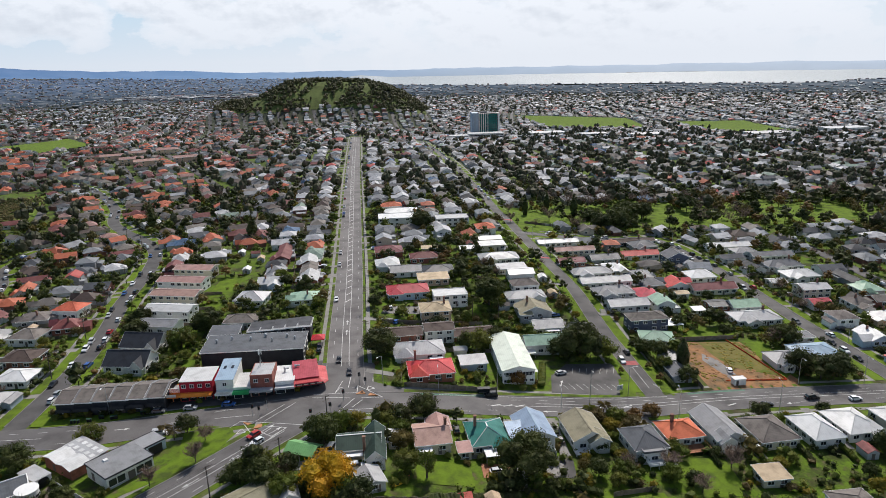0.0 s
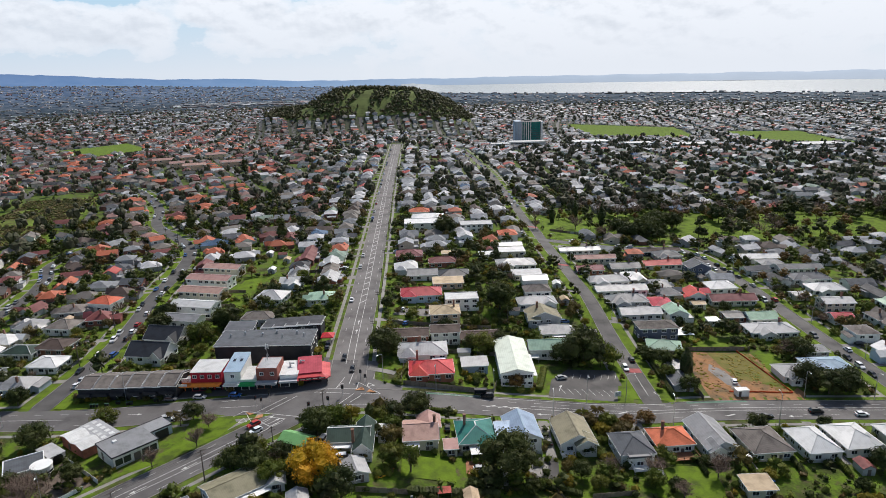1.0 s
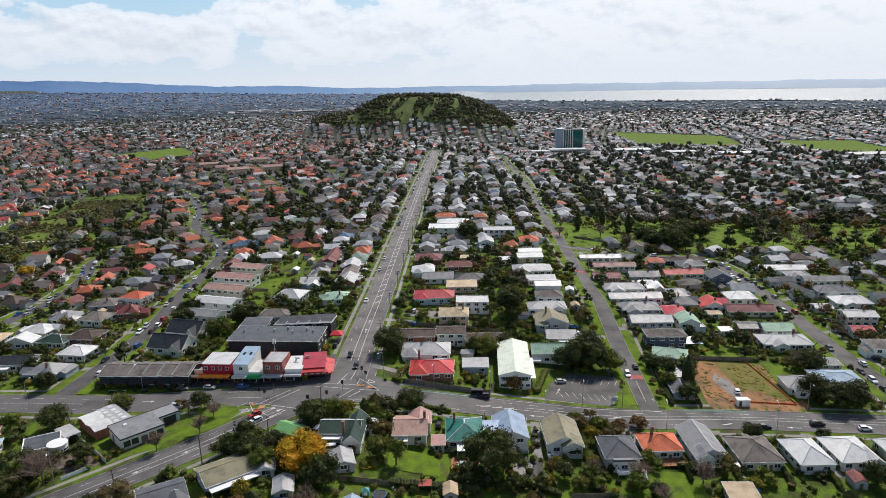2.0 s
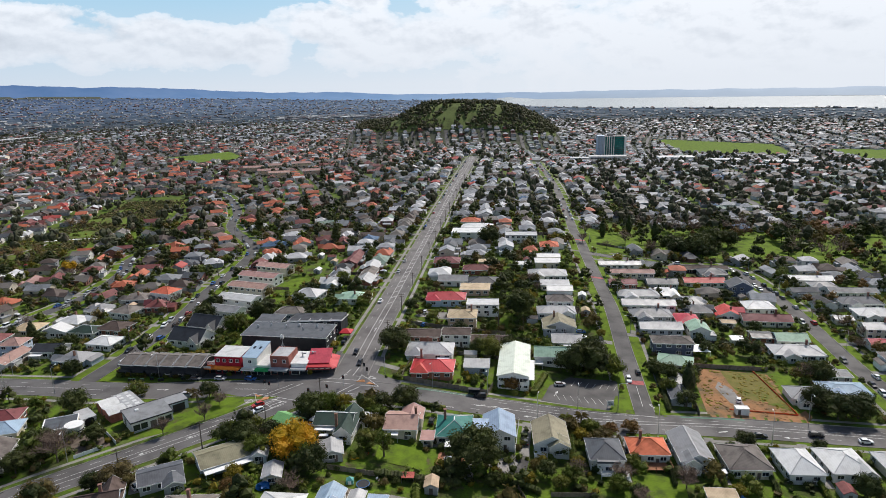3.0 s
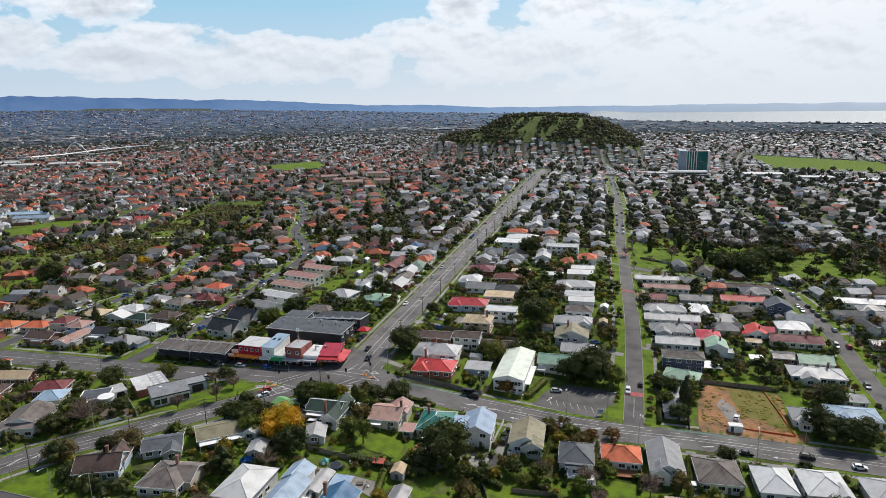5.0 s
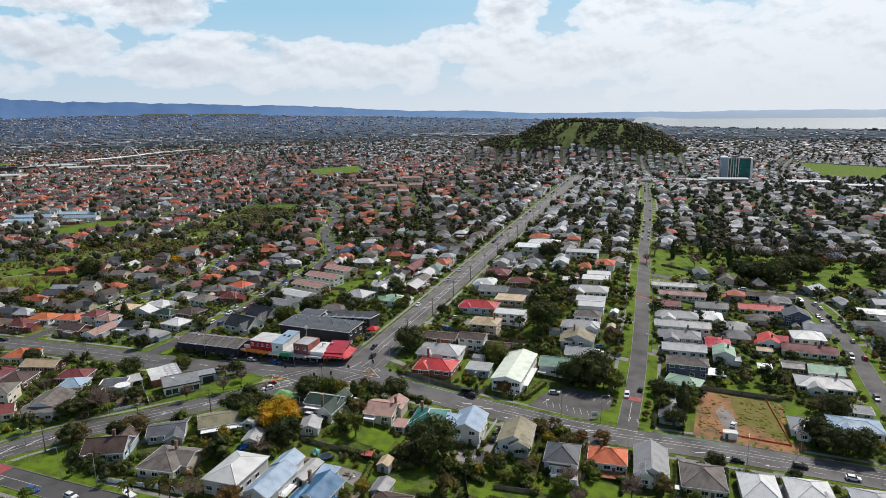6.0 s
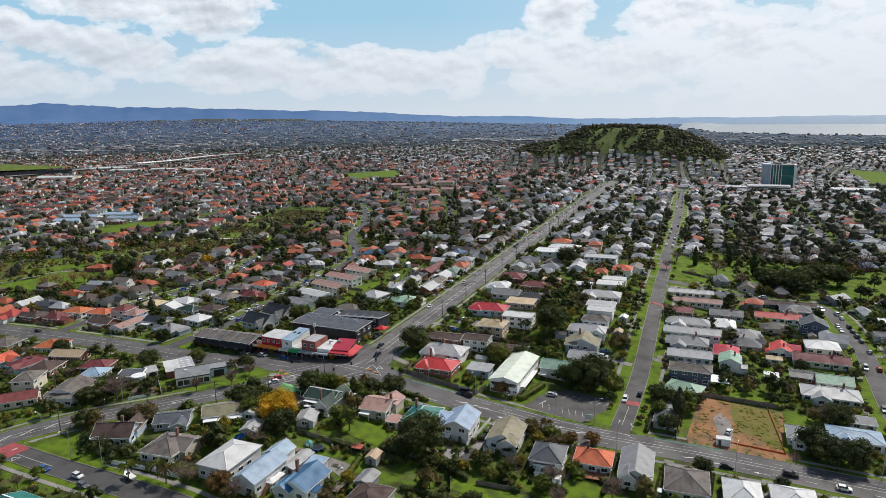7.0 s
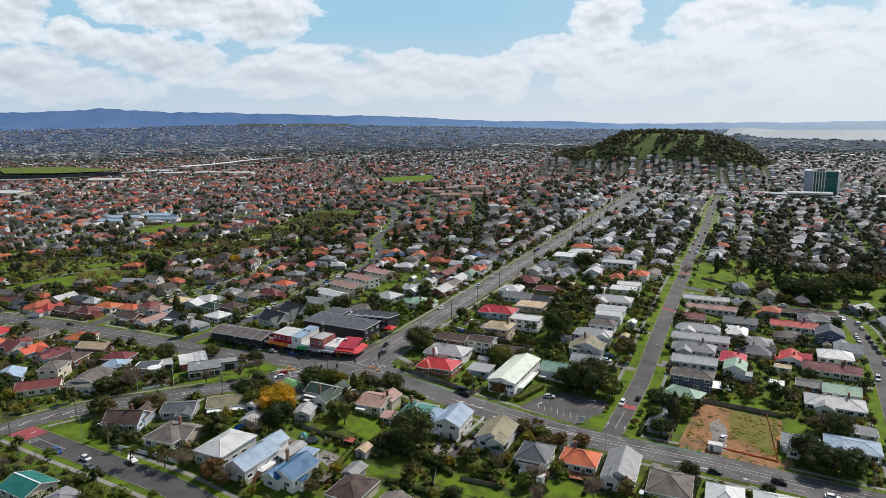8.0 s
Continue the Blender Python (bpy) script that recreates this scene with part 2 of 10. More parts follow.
M_PAINT = surf("road_paint", (0.50, 0.50, 0.48), 0.7, 0.2, 0.8, 4.0, 0.0, differ=0.0, world_space=True)
M_WOOD = surf("weathered_wood", (0.20, 0.165, 0.13), 0.85, 0.28, 0.8, 8.0, 0.2)
M_DECK = surf("stained_deck", (0.27, 0.12, 0.06), 0.8, 0.22, 0.8, 8.0, 0.2)
M_POLE = surf("pole_wood", (0.12, 0.10, 0.085), 0.9, 0.2)
M_METAL = surf("galvanised_metal", (0.42, 0.43, 0.44), 0.4, 0.1, metal=0.6)
M_BLACK = surf("black_metal", (0.02, 0.02, 0.022), 0.5, 0.1, bump=0.0)
M_BARK = surf("bark", (0.10, 0.08, 0.065), 0.9, 0.25)
M_EARTH = surf("turned_orange_clay", (0.27, 0.145, 0.07), 0.95, 0.45, 0.16, 1.2, 0.5, differ=0.0, dirt=(0.12, 0.10, 0.06), world_space=True, spec=0.1)
M_WEEDS = surf("weedy_clay", (0.15, 0.13, 0.04), 0.95, 0.45, 0.22, 1.6, 0.5, differ=0.0, dirt=(0.085, 0.125, 0.018), world_space=True, spec=0.1)
M_RUBBER = surf("tyre_rubber", (0.02, 0.02, 0.02), 0.9, 0.1, bump=0.0)
LEAF = {
    "dark": leafage("leaf_dark", [(0.028, 0.040, 0.013), (0.046, 0.060, 0.017), (0.072, 0.086, 0.023), (0.050, 0.051, 0.022)], through=0.25),
    "mid": leafage("leaf_mid", [(0.056, 0.082, 0.013), (0.098, 0.126, 0.020), (0.150, 0.160, 0.028), (0.090, 0.090, 0.027)], through=0.3),
    "olive": leafage("leaf_olive", [(0.110, 0.091, 0.029), (0.143, 0.113, 0.033), (0.103, 0.078, 0.029), (0.152, 0.124, 0.061)], through=0.3),
    "lime": leafage("leaf_yellow_green", [(0.180, 0.152, 0.018), (0.240, 0.186, 0.024), (0.144, 0.137, 0.020)], through=0.35),
    "gold": leafage("leaf_gold", [(0.46, 0.17, 0.012), (0.50, 0.27, 0.014), (0.44, 0.28, 0.015), (0.16, 0.16, 0.02)]),
    "rust": leafage("leaf_rust", [(0.13, 0.075, 0.028), (0.17, 0.10, 0.032), (0.10, 0.075, 0.03)]),
    "amber": leafage("amber_twigs", [(0.20, 0.12, 0.055), (0.26, 0.16, 0.07), (0.16, 0.10, 0.05)], 0.9, 0.1),
    "twig": leafage("bare_twigs", [(0.12, 0.085, 0.065), (0.15, 0.11, 0.085), (0.10, 0.075, 0.06)], 0.9, 0.05),
    # hill leaves are paler and greyer: haze put into their colour
    "hill": leafage("hazed_hill_leaves", [(0.058, 0.068, 0.030), (0.088, 0.096, 0.040), (0.120, 0.116, 0.052), (0.095, 0.085, 0.052)], through=0.3),
    "scrub": leafage("scrub_leaves", [(0.085, 0.095, 0.025), (0.150, 0.125, 0.040), (0.210, 0.165, 0.070), (0.070, 0.085, 0.022)], through=0.3),
    # far leaves mix winter browns with a pale haze painted into the colour
    "far": leafage("hazed_far_leaves", [(0.062, 0.072, 0.040), (0.092, 0.095, 0.052), (0.135, 0.118, 0.075), (0.160, 0.128, 0.098), (0.105, 0.095, 0.062)], through=0.3),
}


def make_ground_material():
    m, n, p = principled("grass_and_soil")
    pos = n.add("ShaderNodeNewGeometry").outputs["Position"]
    broad, mid, fine = n.noise(pos, 0.018, 3.0), n.noise(pos, 0.10, 4.0, 0.6), n.noise(pos, 1.6, 3.0, 0.6)
    beds, paved = n.noise(pos, 0.32, 4.0, 0.65), n.noise(n.add("ShaderNodeVectorMath", {0: pos, 1: (71.0, 13.0, 5.0)}).outputs[0], 0.16, 3.0, 0.5)
    lawn = n.ramp(mid, [(0.34, (0.042, 0.046, 0.016)), (0.43, (0.058, 0.088, 0.014)), (0.52, (0.096, 0.160, 0.012)), (0.66, (0.082, 0.122, 0.014)), (0.78, (0.105, 0.078, 0.048))])
    soil = n.ramp(beds, [(0.35, (0.038, 0.036, 0.017)), (0.55, (0.058, 0.052, 0.024)), (0.72, (0.105, 0.080, 0.052))])
    c = n.mix(n.ramp(beds, [(0.47, (0, 0, 0)), (0.68, (0.8, 0.8, 0.8))]), lawn, soil)
    c = n.mix(n.ramp(paved, [(0.56, (0, 0, 0)), (0.74, (0.5, 0.5, 0.5))]), c, (0.12, 0.105, 0.075, 1))
    # the further districts are built up more closely, with few lawns; distant haze is painted in as grey
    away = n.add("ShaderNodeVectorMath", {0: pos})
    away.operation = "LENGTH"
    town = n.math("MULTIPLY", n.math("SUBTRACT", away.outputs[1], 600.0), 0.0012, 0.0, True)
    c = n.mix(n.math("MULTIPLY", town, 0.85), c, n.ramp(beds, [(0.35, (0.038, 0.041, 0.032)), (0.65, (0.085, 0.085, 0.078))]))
    c = n.mix(0.4, c, n.ramp(fine, [(0.25, (0.3, 0.3, 0.3)), (0.75, (0.7, 0.7, 0.7))]), "OVERLAY")
    n.put(p.inputs["Base Color"], c)
    p.inputs["Roughness"].default_value, p.inputs["Specular IOR Level"].default_value = 0.95, 0.1
    n.put(p.inputs["Normal"], n.add("ShaderNodeBump", {"Height": fine, "Strength": 0.4, "Distance": 0.15}).outputs[0])
    return m


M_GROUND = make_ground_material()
M_ROUGH = surf("rough_grass", (0.105, 0.150, 0.022), 0.95, 0.3, 0.05, 0.8, 0.4, differ=0.0, dirt=(0.075, 0.055, 0.032), world_space=True, spec=0.1)
# hill grass is dulled too, with haze painted into the green
M_HILL = surf("hazed_hill_grass", (0.105, 0.135, 0.040), 0.95, 0.3, 0.03, 0.4, 0.4, differ=0.0, dirt=(0.050, 0.060, 0.022), world_space=True, spec=0.1)
M_LAWN = surf("mown_grass", (0.100, 0.155, 0.012), 0.95, 0.4, 0.22, 1.4, 0.3, differ=0.0, dirt=(0.058, 0.080, 0.018), world_space=True, spec=0.1)

# ---------------------------------------------------------------- ground


def smooth(v, a, b):
    v = min(max((v - a) / (b - a), 0), 1)
    return v * v * (3 - 2 * v)


def hill_rise(x, y):
    """The volcanic hill: a broad crown that falls off in two steps to the west and steeply to the east."""
    if not (-580 < x < 60 and 1290 < y < 1770):
        return 0.0
    along = 40 * smooth(x, -560, -465) + 38 * smooth(x, -430, -325) - 10 * smooth(x, -300, -140) - 68 * smooth(x, -120, 40)
    return max(0.0, along) * (1 - smooth(abs(y - 1530 - 14 * math.sin(x * 0.02)), 20, 220))


def ground(x, y):
    """Height of the land: the main road runs on a ridge, the land falls to both sides, and a grassed volcanic hill stands beyond."""
    d = x + 32 + 0.103 * (y - 180)
    s = math.sqrt(d * d + 225) - 15
    k = smooth(y, 245, 305) * (1 - smooth(y, 650, 1000))
    fall = (1 - k) * (1 - math.exp(-s / 75)) + k * 0.93 * smooth(d, 66, 175)
    z = 1 - (13 + 14 * smooth(y, 600, 1500)) * fall if d > 0 else 1 - 12 * (1 - math.exp(-s / 200))
    z -= 16 * smooth(y, 850, 1300)
    z += hill_rise(x, y)
    r = math.hypot(x, y)
    if r > 2300:
        az = math.degrees(math.atan2(x, y))
        right = smooth(az, -10, -2)
        z += (1 - right) * (r - 2300) * (0.004 + 0.047 * smooth(-az, 0, 55)) + right * min(26, (r - 2300) * 0.043)
    return z


class Mesh:
    """Collects points and faces of one mesh."""

    def __init__(self):
        self.v, self.f, self.m = [], [], []

    def add(self, verts, faces, slot=0):
        k = len(self.v)
        self.v += [tuple(p) for p in verts]
        self.f += [tuple(i + k for i in f) for f in faces]
        self.m += [slot] * len(faces)
        return self

    def box(self, x, y, z, sx, sy, sz, slot=0, turn=0.0, taper=1.0):
        """A box that stands on z."""
        c, s = math.cos(turn), math.sin(turn)
        pts = []
        for h, k in ((0, 1.0), (sz, taper)):
            for a, b in ((-1, -1), (1, -1), (1, 1), (-1, 1)):
                u, w = a * sx / 2 * k, b * sy / 2 * k
                pts.append((x + u * c - w * s, y + u * s + w * c, z + h))
        return self.add(pts, [(3, 2, 1, 0), (4, 5, 6, 7), (0, 1, 5, 4), (1, 2, 6, 5), (2, 3, 7, 6), (3, 0, 4, 7)], slot)

    def tube(self, a, b, ra, rb, n=6, slot=0):
        a, b = Vector(a), Vector(b)
        q = (b - a).to_track_quat("Z", "Y")
        ring = [Vector((math.cos(2 * math.pi * i / n), math.sin(2 * math.pi * i / n), 0)) for i in range(n)]
        pts = [a + q @ (p * ra) for p in ring] + [b + q @ (p * rb) for p in ring]
        faces = [(i, (i + 1) % n, n + (i + 1) % n, n + i) for i in range(n)] + [tuple(range(n - 1, -1, -1)), tuple(range(n, 2 * n))]
        return self.add(pts, faces, slot)

    def data(self, name, mats, smooth_shaded=False):
        me = bpy.data.meshes.new(name)
        me.from_pydata(self.v, [], self.f)
        for m in mats:
            me.materials.append(m)
        if len(mats) > 1:
            me.polygons.foreach_set("material_index", self.m)
        if smooth_shaded:
            me.polygons.foreach_set("use_smooth", [True] * len(self.f))
        me.update()
        return me


def part(name, shape, mats, parent, label="", at=None):
    """One mesh object under a thing or a part; shape is a Mesh, or mesh data that others share."""
    if isinstance(shape, Mesh):
        shape = shape.data(name, mats if isinstance(mats, (list, tuple)) else [mats])
    ob = new(name, shape)
    ob.parent = parent
    if at is not None:
        ob.matrix_basis = at
    return tagged(ob, label) if label else ob


def thing(name, x, y, turn=0.0, label="", category="", group="", z=None, kind=""):
    ob = new(name)
    ob.matrix_basis = pose(x, y, ground(x, y) if z is None else z, 0, 0, turn)
    ob.empty_display_size = 0.5
    return tagged(ob, label, category, group, kind)


def inside(x, y, poly):
    hit = False
    for (x0, y0), (x1, y1) in zip(poly, poly[1:] + poly[:1]):
        if (y0 > y) != (y1 > y) and x < (x1 - x0) * (y - y0) / (y1 - y0) + x0:
            hit = not hit
    return hit


SHORE = [(-430, 3250), (-200, 3120), (150, 2950), (900, 2750), (1400, 2500), (1700, 2650), (2300, 2500), (3200, 2200), (4400, 1900), (4400, 3000), (3300, 3450), (2000, 4050), (700, 4450), (-330, 4560), (-600, 4560)]


def is_water(x, y):
    return inside(x, y, SHORE)


def make_ground():
    def axis(lo, hi, near_lo, near_hi, fine):
        out, v, step = [], near_lo, fine
        while v > lo:
            out.append(v)
            step = min(step * 1.13, 26.0) if v > -1700 else step * 1.13
            v -= step
        out = [lo] + out[::-1]
        v = near_lo + fine
        while v < near_hi:
            out.append(v)
            v += fine
        step = fine
        while v < hi:
            out.append(v)
            step = min(step * 1.10, 22.0) if v < 1900 else step * 1.10
            v += step
        return out + [hi]
    xs, ys = axis(-4900, 4900, -340, 230, 6.0), axis(-1500, 4900, 20, 560, 6.0)
    m = Mesh()
    m.v = [(x, y, ground(x, y) - (14.0 if y > 1800 and is_water(x, y) else 0.0)) for y in ys for x in xs]
    w = len(xs)
    m.f = [(j * w + i, j * w + i + 1, (j + 1) * w + i + 1, (j + 1) * w + i) for j in range(len(ys) - 1) for i in range(w - 1)]
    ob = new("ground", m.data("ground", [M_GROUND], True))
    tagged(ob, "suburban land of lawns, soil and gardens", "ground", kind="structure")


make_ground()


def resample(line, step):
    """Points every step metres along a line smoothed through the given points, with the unit way ahead."""
    pts = [Vector((p[0], p[1])) for p in line]
    ext = [2 * pts[0] - pts[1]] + pts + [2 * pts[-1] - pts[-2]]
    fine = []
    for i in range(1, len(ext) - 2):
        a, b, c, d = ext[i - 1:i + 3]
        for k in range(12):
            t = k / 12
            fine.append(0.5 * (2 * b + (c - a) * t + (2 * a - 5 * b + 4 * c - d) * t * t + (3 * b - a - 3 * c + d) * t ** 3))
    fine.append(pts[-1])
    out, left = [], 0.0
    for a, b in zip(fine, fine[1:]):
        seg = (b - a).length
        if seg < 1e-6:
            continue
        while left <= seg:
            out.append((a + (b - a) * (left / seg), (b - a) / seg))
            left += step
        left -= seg
    return out


def strip(m, line, off_a, off_b, lift, step=4.0, cols=3, slot=0, samples=None):
    """A ribbon that lies on the land between two offsets to the right of the line."""
    pts = samples or resample(line, step)
    verts = []
    for p, w in pts:
        side = Vector((w.y, -w.x))
        for c in range(cols + 1):
            q = p + side * (off_a + (off_b - off_a) * c / cols)
            verts.append((q.x, q.y, ground(q.x, q.y) + lift))
    k = cols + 1
    return m.add(verts, [(i * k + c + 1, i * k + c, (i + 1) * k + c, (i + 1) * k + c + 1) for i in range(len(pts) - 1) for c in range(cols)], slot)


def sheet(name, outline, lift, mat, label, category, cell=6.0, kind="structure"):
    """A patch of ground with the given outline, draped over the land."""
    bm = bmesh.new()
    bm.faces.new([bm.verts.new((x, y, 0)) for x, y in outline])
    xs, ys = [p[0] for p in outline], [p[1] for p in outline]
    for ax, lo, hi in ((0, min(xs), max(xs)), (1, min(ys), max(ys))):
        v = lo + cell
        while v < hi:
            co, no = [0, 0, 0], [0, 0, 0]
            co[ax], no[ax] = v, 1
            bmesh.ops.bisect_plane(bm, geom=bm.verts[:] + bm.edges[:] + bm.faces[:], plane_co=co, plane_no=no)
            v += cell
    for v in bm.verts:
        v.co.z = ground(v.co.x, v.co.y) + lift
    bmesh.ops.recalc_face_normals(bm, faces=bm.faces)
    if sum(f.normal.z for f in bm.faces) < 0:
        bmesh.ops.reverse_faces(bm, faces=bm.faces)
    me = bpy.data.meshes.new(name)
    bm.to_mesh(me)
    bm.free()
    me.materials.append(mat)
    return tagged(new(name, me), label, category, kind=kind)


# ---------------------------------------------------------------- roads
# centre lines, carriageway widths
MAIN = [(-33.5, 196), (-38.5, 235), (-46, 302), (-59.5, 415), (-87, 645), (-121, 945)]
CROSS = [(-420, 130), (-280, 160), (-210, 170), (-150, 174.2), (-116, 174.6), (-98, 176.6), (-72, 180.4), (-40, 184), (0, 189), (33, 191.5), (60, 193), (100, 200), (149, 204), (220, 209), (330, 216)]
FORK = [(-36, 186), (-54, 165), (-67, 149), (-81, 133), (-102, 108), (-112, 85), (-121, 55), (-130, 15)]
AVENUE = [(72, 198), (68, 245), (62.8, 292), (55.7, 344), (48.6, 397), (44.3, 432), (39.2, 460), (34.9, 498), (26, 571), (16, 650), (2, 745), (-18, 880), (-30, 980)]
EAST = [(164, 208), (161, 239), (157.5, 268), (152.5, 331), (146.5, 365), (141, 392), (132, 409), (105, 408), (76, 404), (49, 400)]
WEST = [(-135, 180), (-137, 220), (-143, 255), (-152, 290), (-157, 318), (-162, 345), (-172, 377), (-190, 405), (-235, 458), (-262, 515), (-300, 572), (-345, 625), (-420, 680)]
FARWEST = [(-214, 172), (-218, 200), (-222, 232), (-220, 282), (-233, 325), (-250, 355), (-251, 391), (-237, 420), (-212, 434)]
LANE = [(-111, 89), (-69, 89), (-13, 90.5), (40, 93)]
ROADS = [("main_road", MAIN, 12.8), ("cross_road", CROSS, 12.6), ("fork_road", FORK, 12.0), ("avenue", AVENUE, 6.8),
         ("east_street", EAST, 7.4), ("west_street", WEST, 7.6), ("far_west_street", FARWEST, 7.6), ("lower_street", LANE, 8.0)]
TRACKS = [(np.array([(p.x, p.y) for p, _ in resample(line, 6.0)]), width) for _, line, width in ROADS]


def road_gap(x, y):
    """Distance from a point to the nearest road's edge."""
    return min(float(np.min(np.hypot(pts[:, 0] - x, pts[:, 1] - y))) - w / 2 for pts, w in TRACKS)


def make_roads():
    for i, (name, line, width) in enumerate(ROADS):
        m = Mesh()
        strip(m, line, -width / 2, width / 2, 0.060 + 0.006 * (len(ROADS) - i), 3.0, 4)
        road = tagged(new(name, m.data(name, [M_ASPHALT if i == 0 else M_ASPHALT_MID if i < 3 else M_ASPHALT_DARK])), "worn grey asphalt road with painted lines", "road", kind="structure")
        for side in (-1, 1):
            kerb, path, verge = Mesh(), Mesh(), Mesh()
            run = []
            for s in resample(line, 3.0):
                p, w = s
                q = p + Vector((w.y, -w.x)) * side * (width / 2 + 0.3)
                clear = all(np.min(np.hypot(pts[:, 0] - q.x, pts[:, 1] - q.y)) > ww / 2 + 2.2 for j, (pts, ww) in enumerate(TRACKS) if j != i)
                if clear:
                    run.append(s)
                if (not clear or s[0] == line[-1]) and len(run) > 1:
                    lay_kerb(kerb, path, verge, run, side, width)
                if not clear:
                    run = []
            if len(run) > 1:
                lay_kerb(kerb, path, verge, run, side, width)
            if kerb.v:
                part("kerb", kerb, M_CONCRETE, road, "pale concrete kerb")
                part("footpath", path, M_CONCRETE, road, "pale concrete footpath")
                part("verge", verge, M_LAWN if i > 2 else M_GROUND, road, "mown grass verge")


def lay_kerb(kerb, path, verge, run, side, width):
    e = side * width / 2
    strip(kerb, None, e, e + side * 0.22, 0.22, cols=1, samples=run) if side > 0 else strip(kerb, None, e + side * 0.22, e, 0.22, cols=1, samples=run)
    k = len(kerb.v)
    inner = [(p + Vector((w.y, -w.x)) * e) for p, w in run]
    kerb.add([(q.x, q.y, ground(q.x, q.y) + h) for q in inner for h in (0.02, 0.22)], [(2 * j, 2 * j + 1, 2 * j + 3, 2 * j + 2) for j in range(len(inner) - 1)])
    berm = 4.6 if width < 8 else 1.6 if width > 12.7 else 2.4
    a, b = sorted((e + side * berm, e + side * (berm + 1.5)))
    strip(path, None, a, b, 0.09, cols=1, samples=run)
    a, b = sorted((e + side * 0.22, e + side * berm))
    strip(verge, None, a, b, 0.10, cols=1, samples=run)


make_roads()
sheet("junction", [(-52, 176), (-44, 172), (-20, 181), (-14, 183), (-14, 196), (-25, 200), (-25, 214), (-44, 214), (-45, 205), (-52, 195), (-66, 190), (-66, 176)], 0.118, M_ASPHALT_MID, "grey asphalt of the road junction", "road", 4.0)
sheet("car_park", [(36, 201), (62, 201), (66, 214), (64, 226), (45, 224), (38, 214)], 0.10, M_ASPHALT_DARK, "dark asphalt car park with white bays", "car park", 4.0)
sheet("cleared_lot", [(93, 206), (125, 207), (128, 214), (121, 247), (92, 247)], 0.10, M_EARTH, "cleared building plot of orange clay", "ground", 4.0)
FIELDS = [
    [(-362, 195), (-361, 218), (-357, 244), (-357, 258), (-321, 286), (-299, 267), (-298, 250), (-316, 231), (-327, 208), (-330, 196)],
    [(-540, 890), (-545, 1040), (-690, 1230), (-700, 1020)],
    [(45, 488), (52, 407), (68, 413), (90, 436), (86, 457), (60, 462), (50, 490)],
    [(146, 500), (150, 446), (176, 440), (180, 490)],
    [(225, 500), (236, 446), (300, 440), (310, 490)],
    [(190, 1700), (230, 1380), (420, 1340), (440, 1560)],
    [(500, 1450), (520, 1120), (640, 1110), (660, 1440)],
    [(-322, 348), (-317, 372), (-313, 394), (-309, 411), (-309, 436), (-302, 452), (-289, 440), (-291, 414), (-299, 388), (-304, 361)],
    [(-381, 268), (-374, 285), (-364, 304), (-355, 299), (-360, 277), (-367, 263)],
    [(-520, 394), (-516, 412), (-519, 440), (-506, 464), (-470, 479), (-452, 464), (-466, 438), (-462, 400), (-471, 382)],
]
for outline in FIELDS:
    sheet("field", outline, 0.25 if outline[0][1] < 700 else 1.2, M_LAWN, "open field of bright mown grass", "field", 10.0)
GREEN_BELT = [(-424, 226), (-396, 250), (-372, 300), (-352, 350), (-348, 400), (-354, 470), (-366, 530), (-392, 580)]
PARK = (60, 330, 432, 520)


def hill_slopes():
    m, at = Mesh(), {}
    for i in range(-57, 6):
        for j in range(130, 177):
            if hill_rise(i * 10 + 5, j * 10 + 5) > 24:
                f = []
                for p in ((i, j), (i + 1, j), (i + 1, j + 1), (i, j + 1)):
                    if p not in at:
                        at[p] = len(m.v)
                        x, y = p[0] * 10, p[1] * 10
                        m.v.append((x, y, ground(x, y) + 0.5 + 1.2 * noise.noise(Vector((x * 0.03, y * 0.012, 0)))))
                    f.append(at[p])
                m.f.append(tuple(f))
    tagged(new("hill_slopes", m.data("hill_slopes", [M_HILL], True)), "grassy slopes of a terraced volcanic hill", "hill", kind="structure")


hill_slopes()
belt = Mesh()
strip(belt, GREEN_BELT, -34, 34, 0.15, 8.0, 8)
tagged(new("stream_reserve", belt.data("stream_reserve", [M_ROUGH])), "rough grass and scrub along a stream", "ground", kind="structure")


MOTORWAY = [(-1500, 600), (-1330, 690), (-1290, 830), (-1400, 1120), (-1465, 1400), (-1500, 1700)]
FREE = np.array([(p.x, p.y) for p, _ in resample(MOTORWAY, 15.0)])
BELT = np.array([(p.x, p.y) for p, _ in resample(GREEN_BELT, 8.0)])


def open_land(x, y):
    """True where no house stands: fields, the stream's green belt, the park, the car park, the plot, the hill."""
    if any(inside(x, y, f) for f in FIELDS) or np.min(np.hypot(BELT[:, 0] - x, BELT[:, 1] - y)) < 37:
        return True
    if x < -1100 and np.min(np.hypot(FREE[:, 0] - x, FREE[:, 1] - y)) < 55:
        return True
    if PARK[0] < x < PARK[1] and PARK[2] < y < PARK[3]:
        return True
    if 34 < x < 70 and 196 < y < 230 or 90 < x < 130 and 200 < y < 250:
        return True
    return hill_rise(x, y) > 30

# ---------------------------------------------------------------- houses
class Plots:
    """Where things already stand: circles, sorted into cells."""

    def __init__(self):
        self.cells = {}

    def append(self, circle):
        self.cells.setdefault((int(circle[0] // 24), int(circle[1] // 24)), []).append(circle)


TAKEN = Plots()


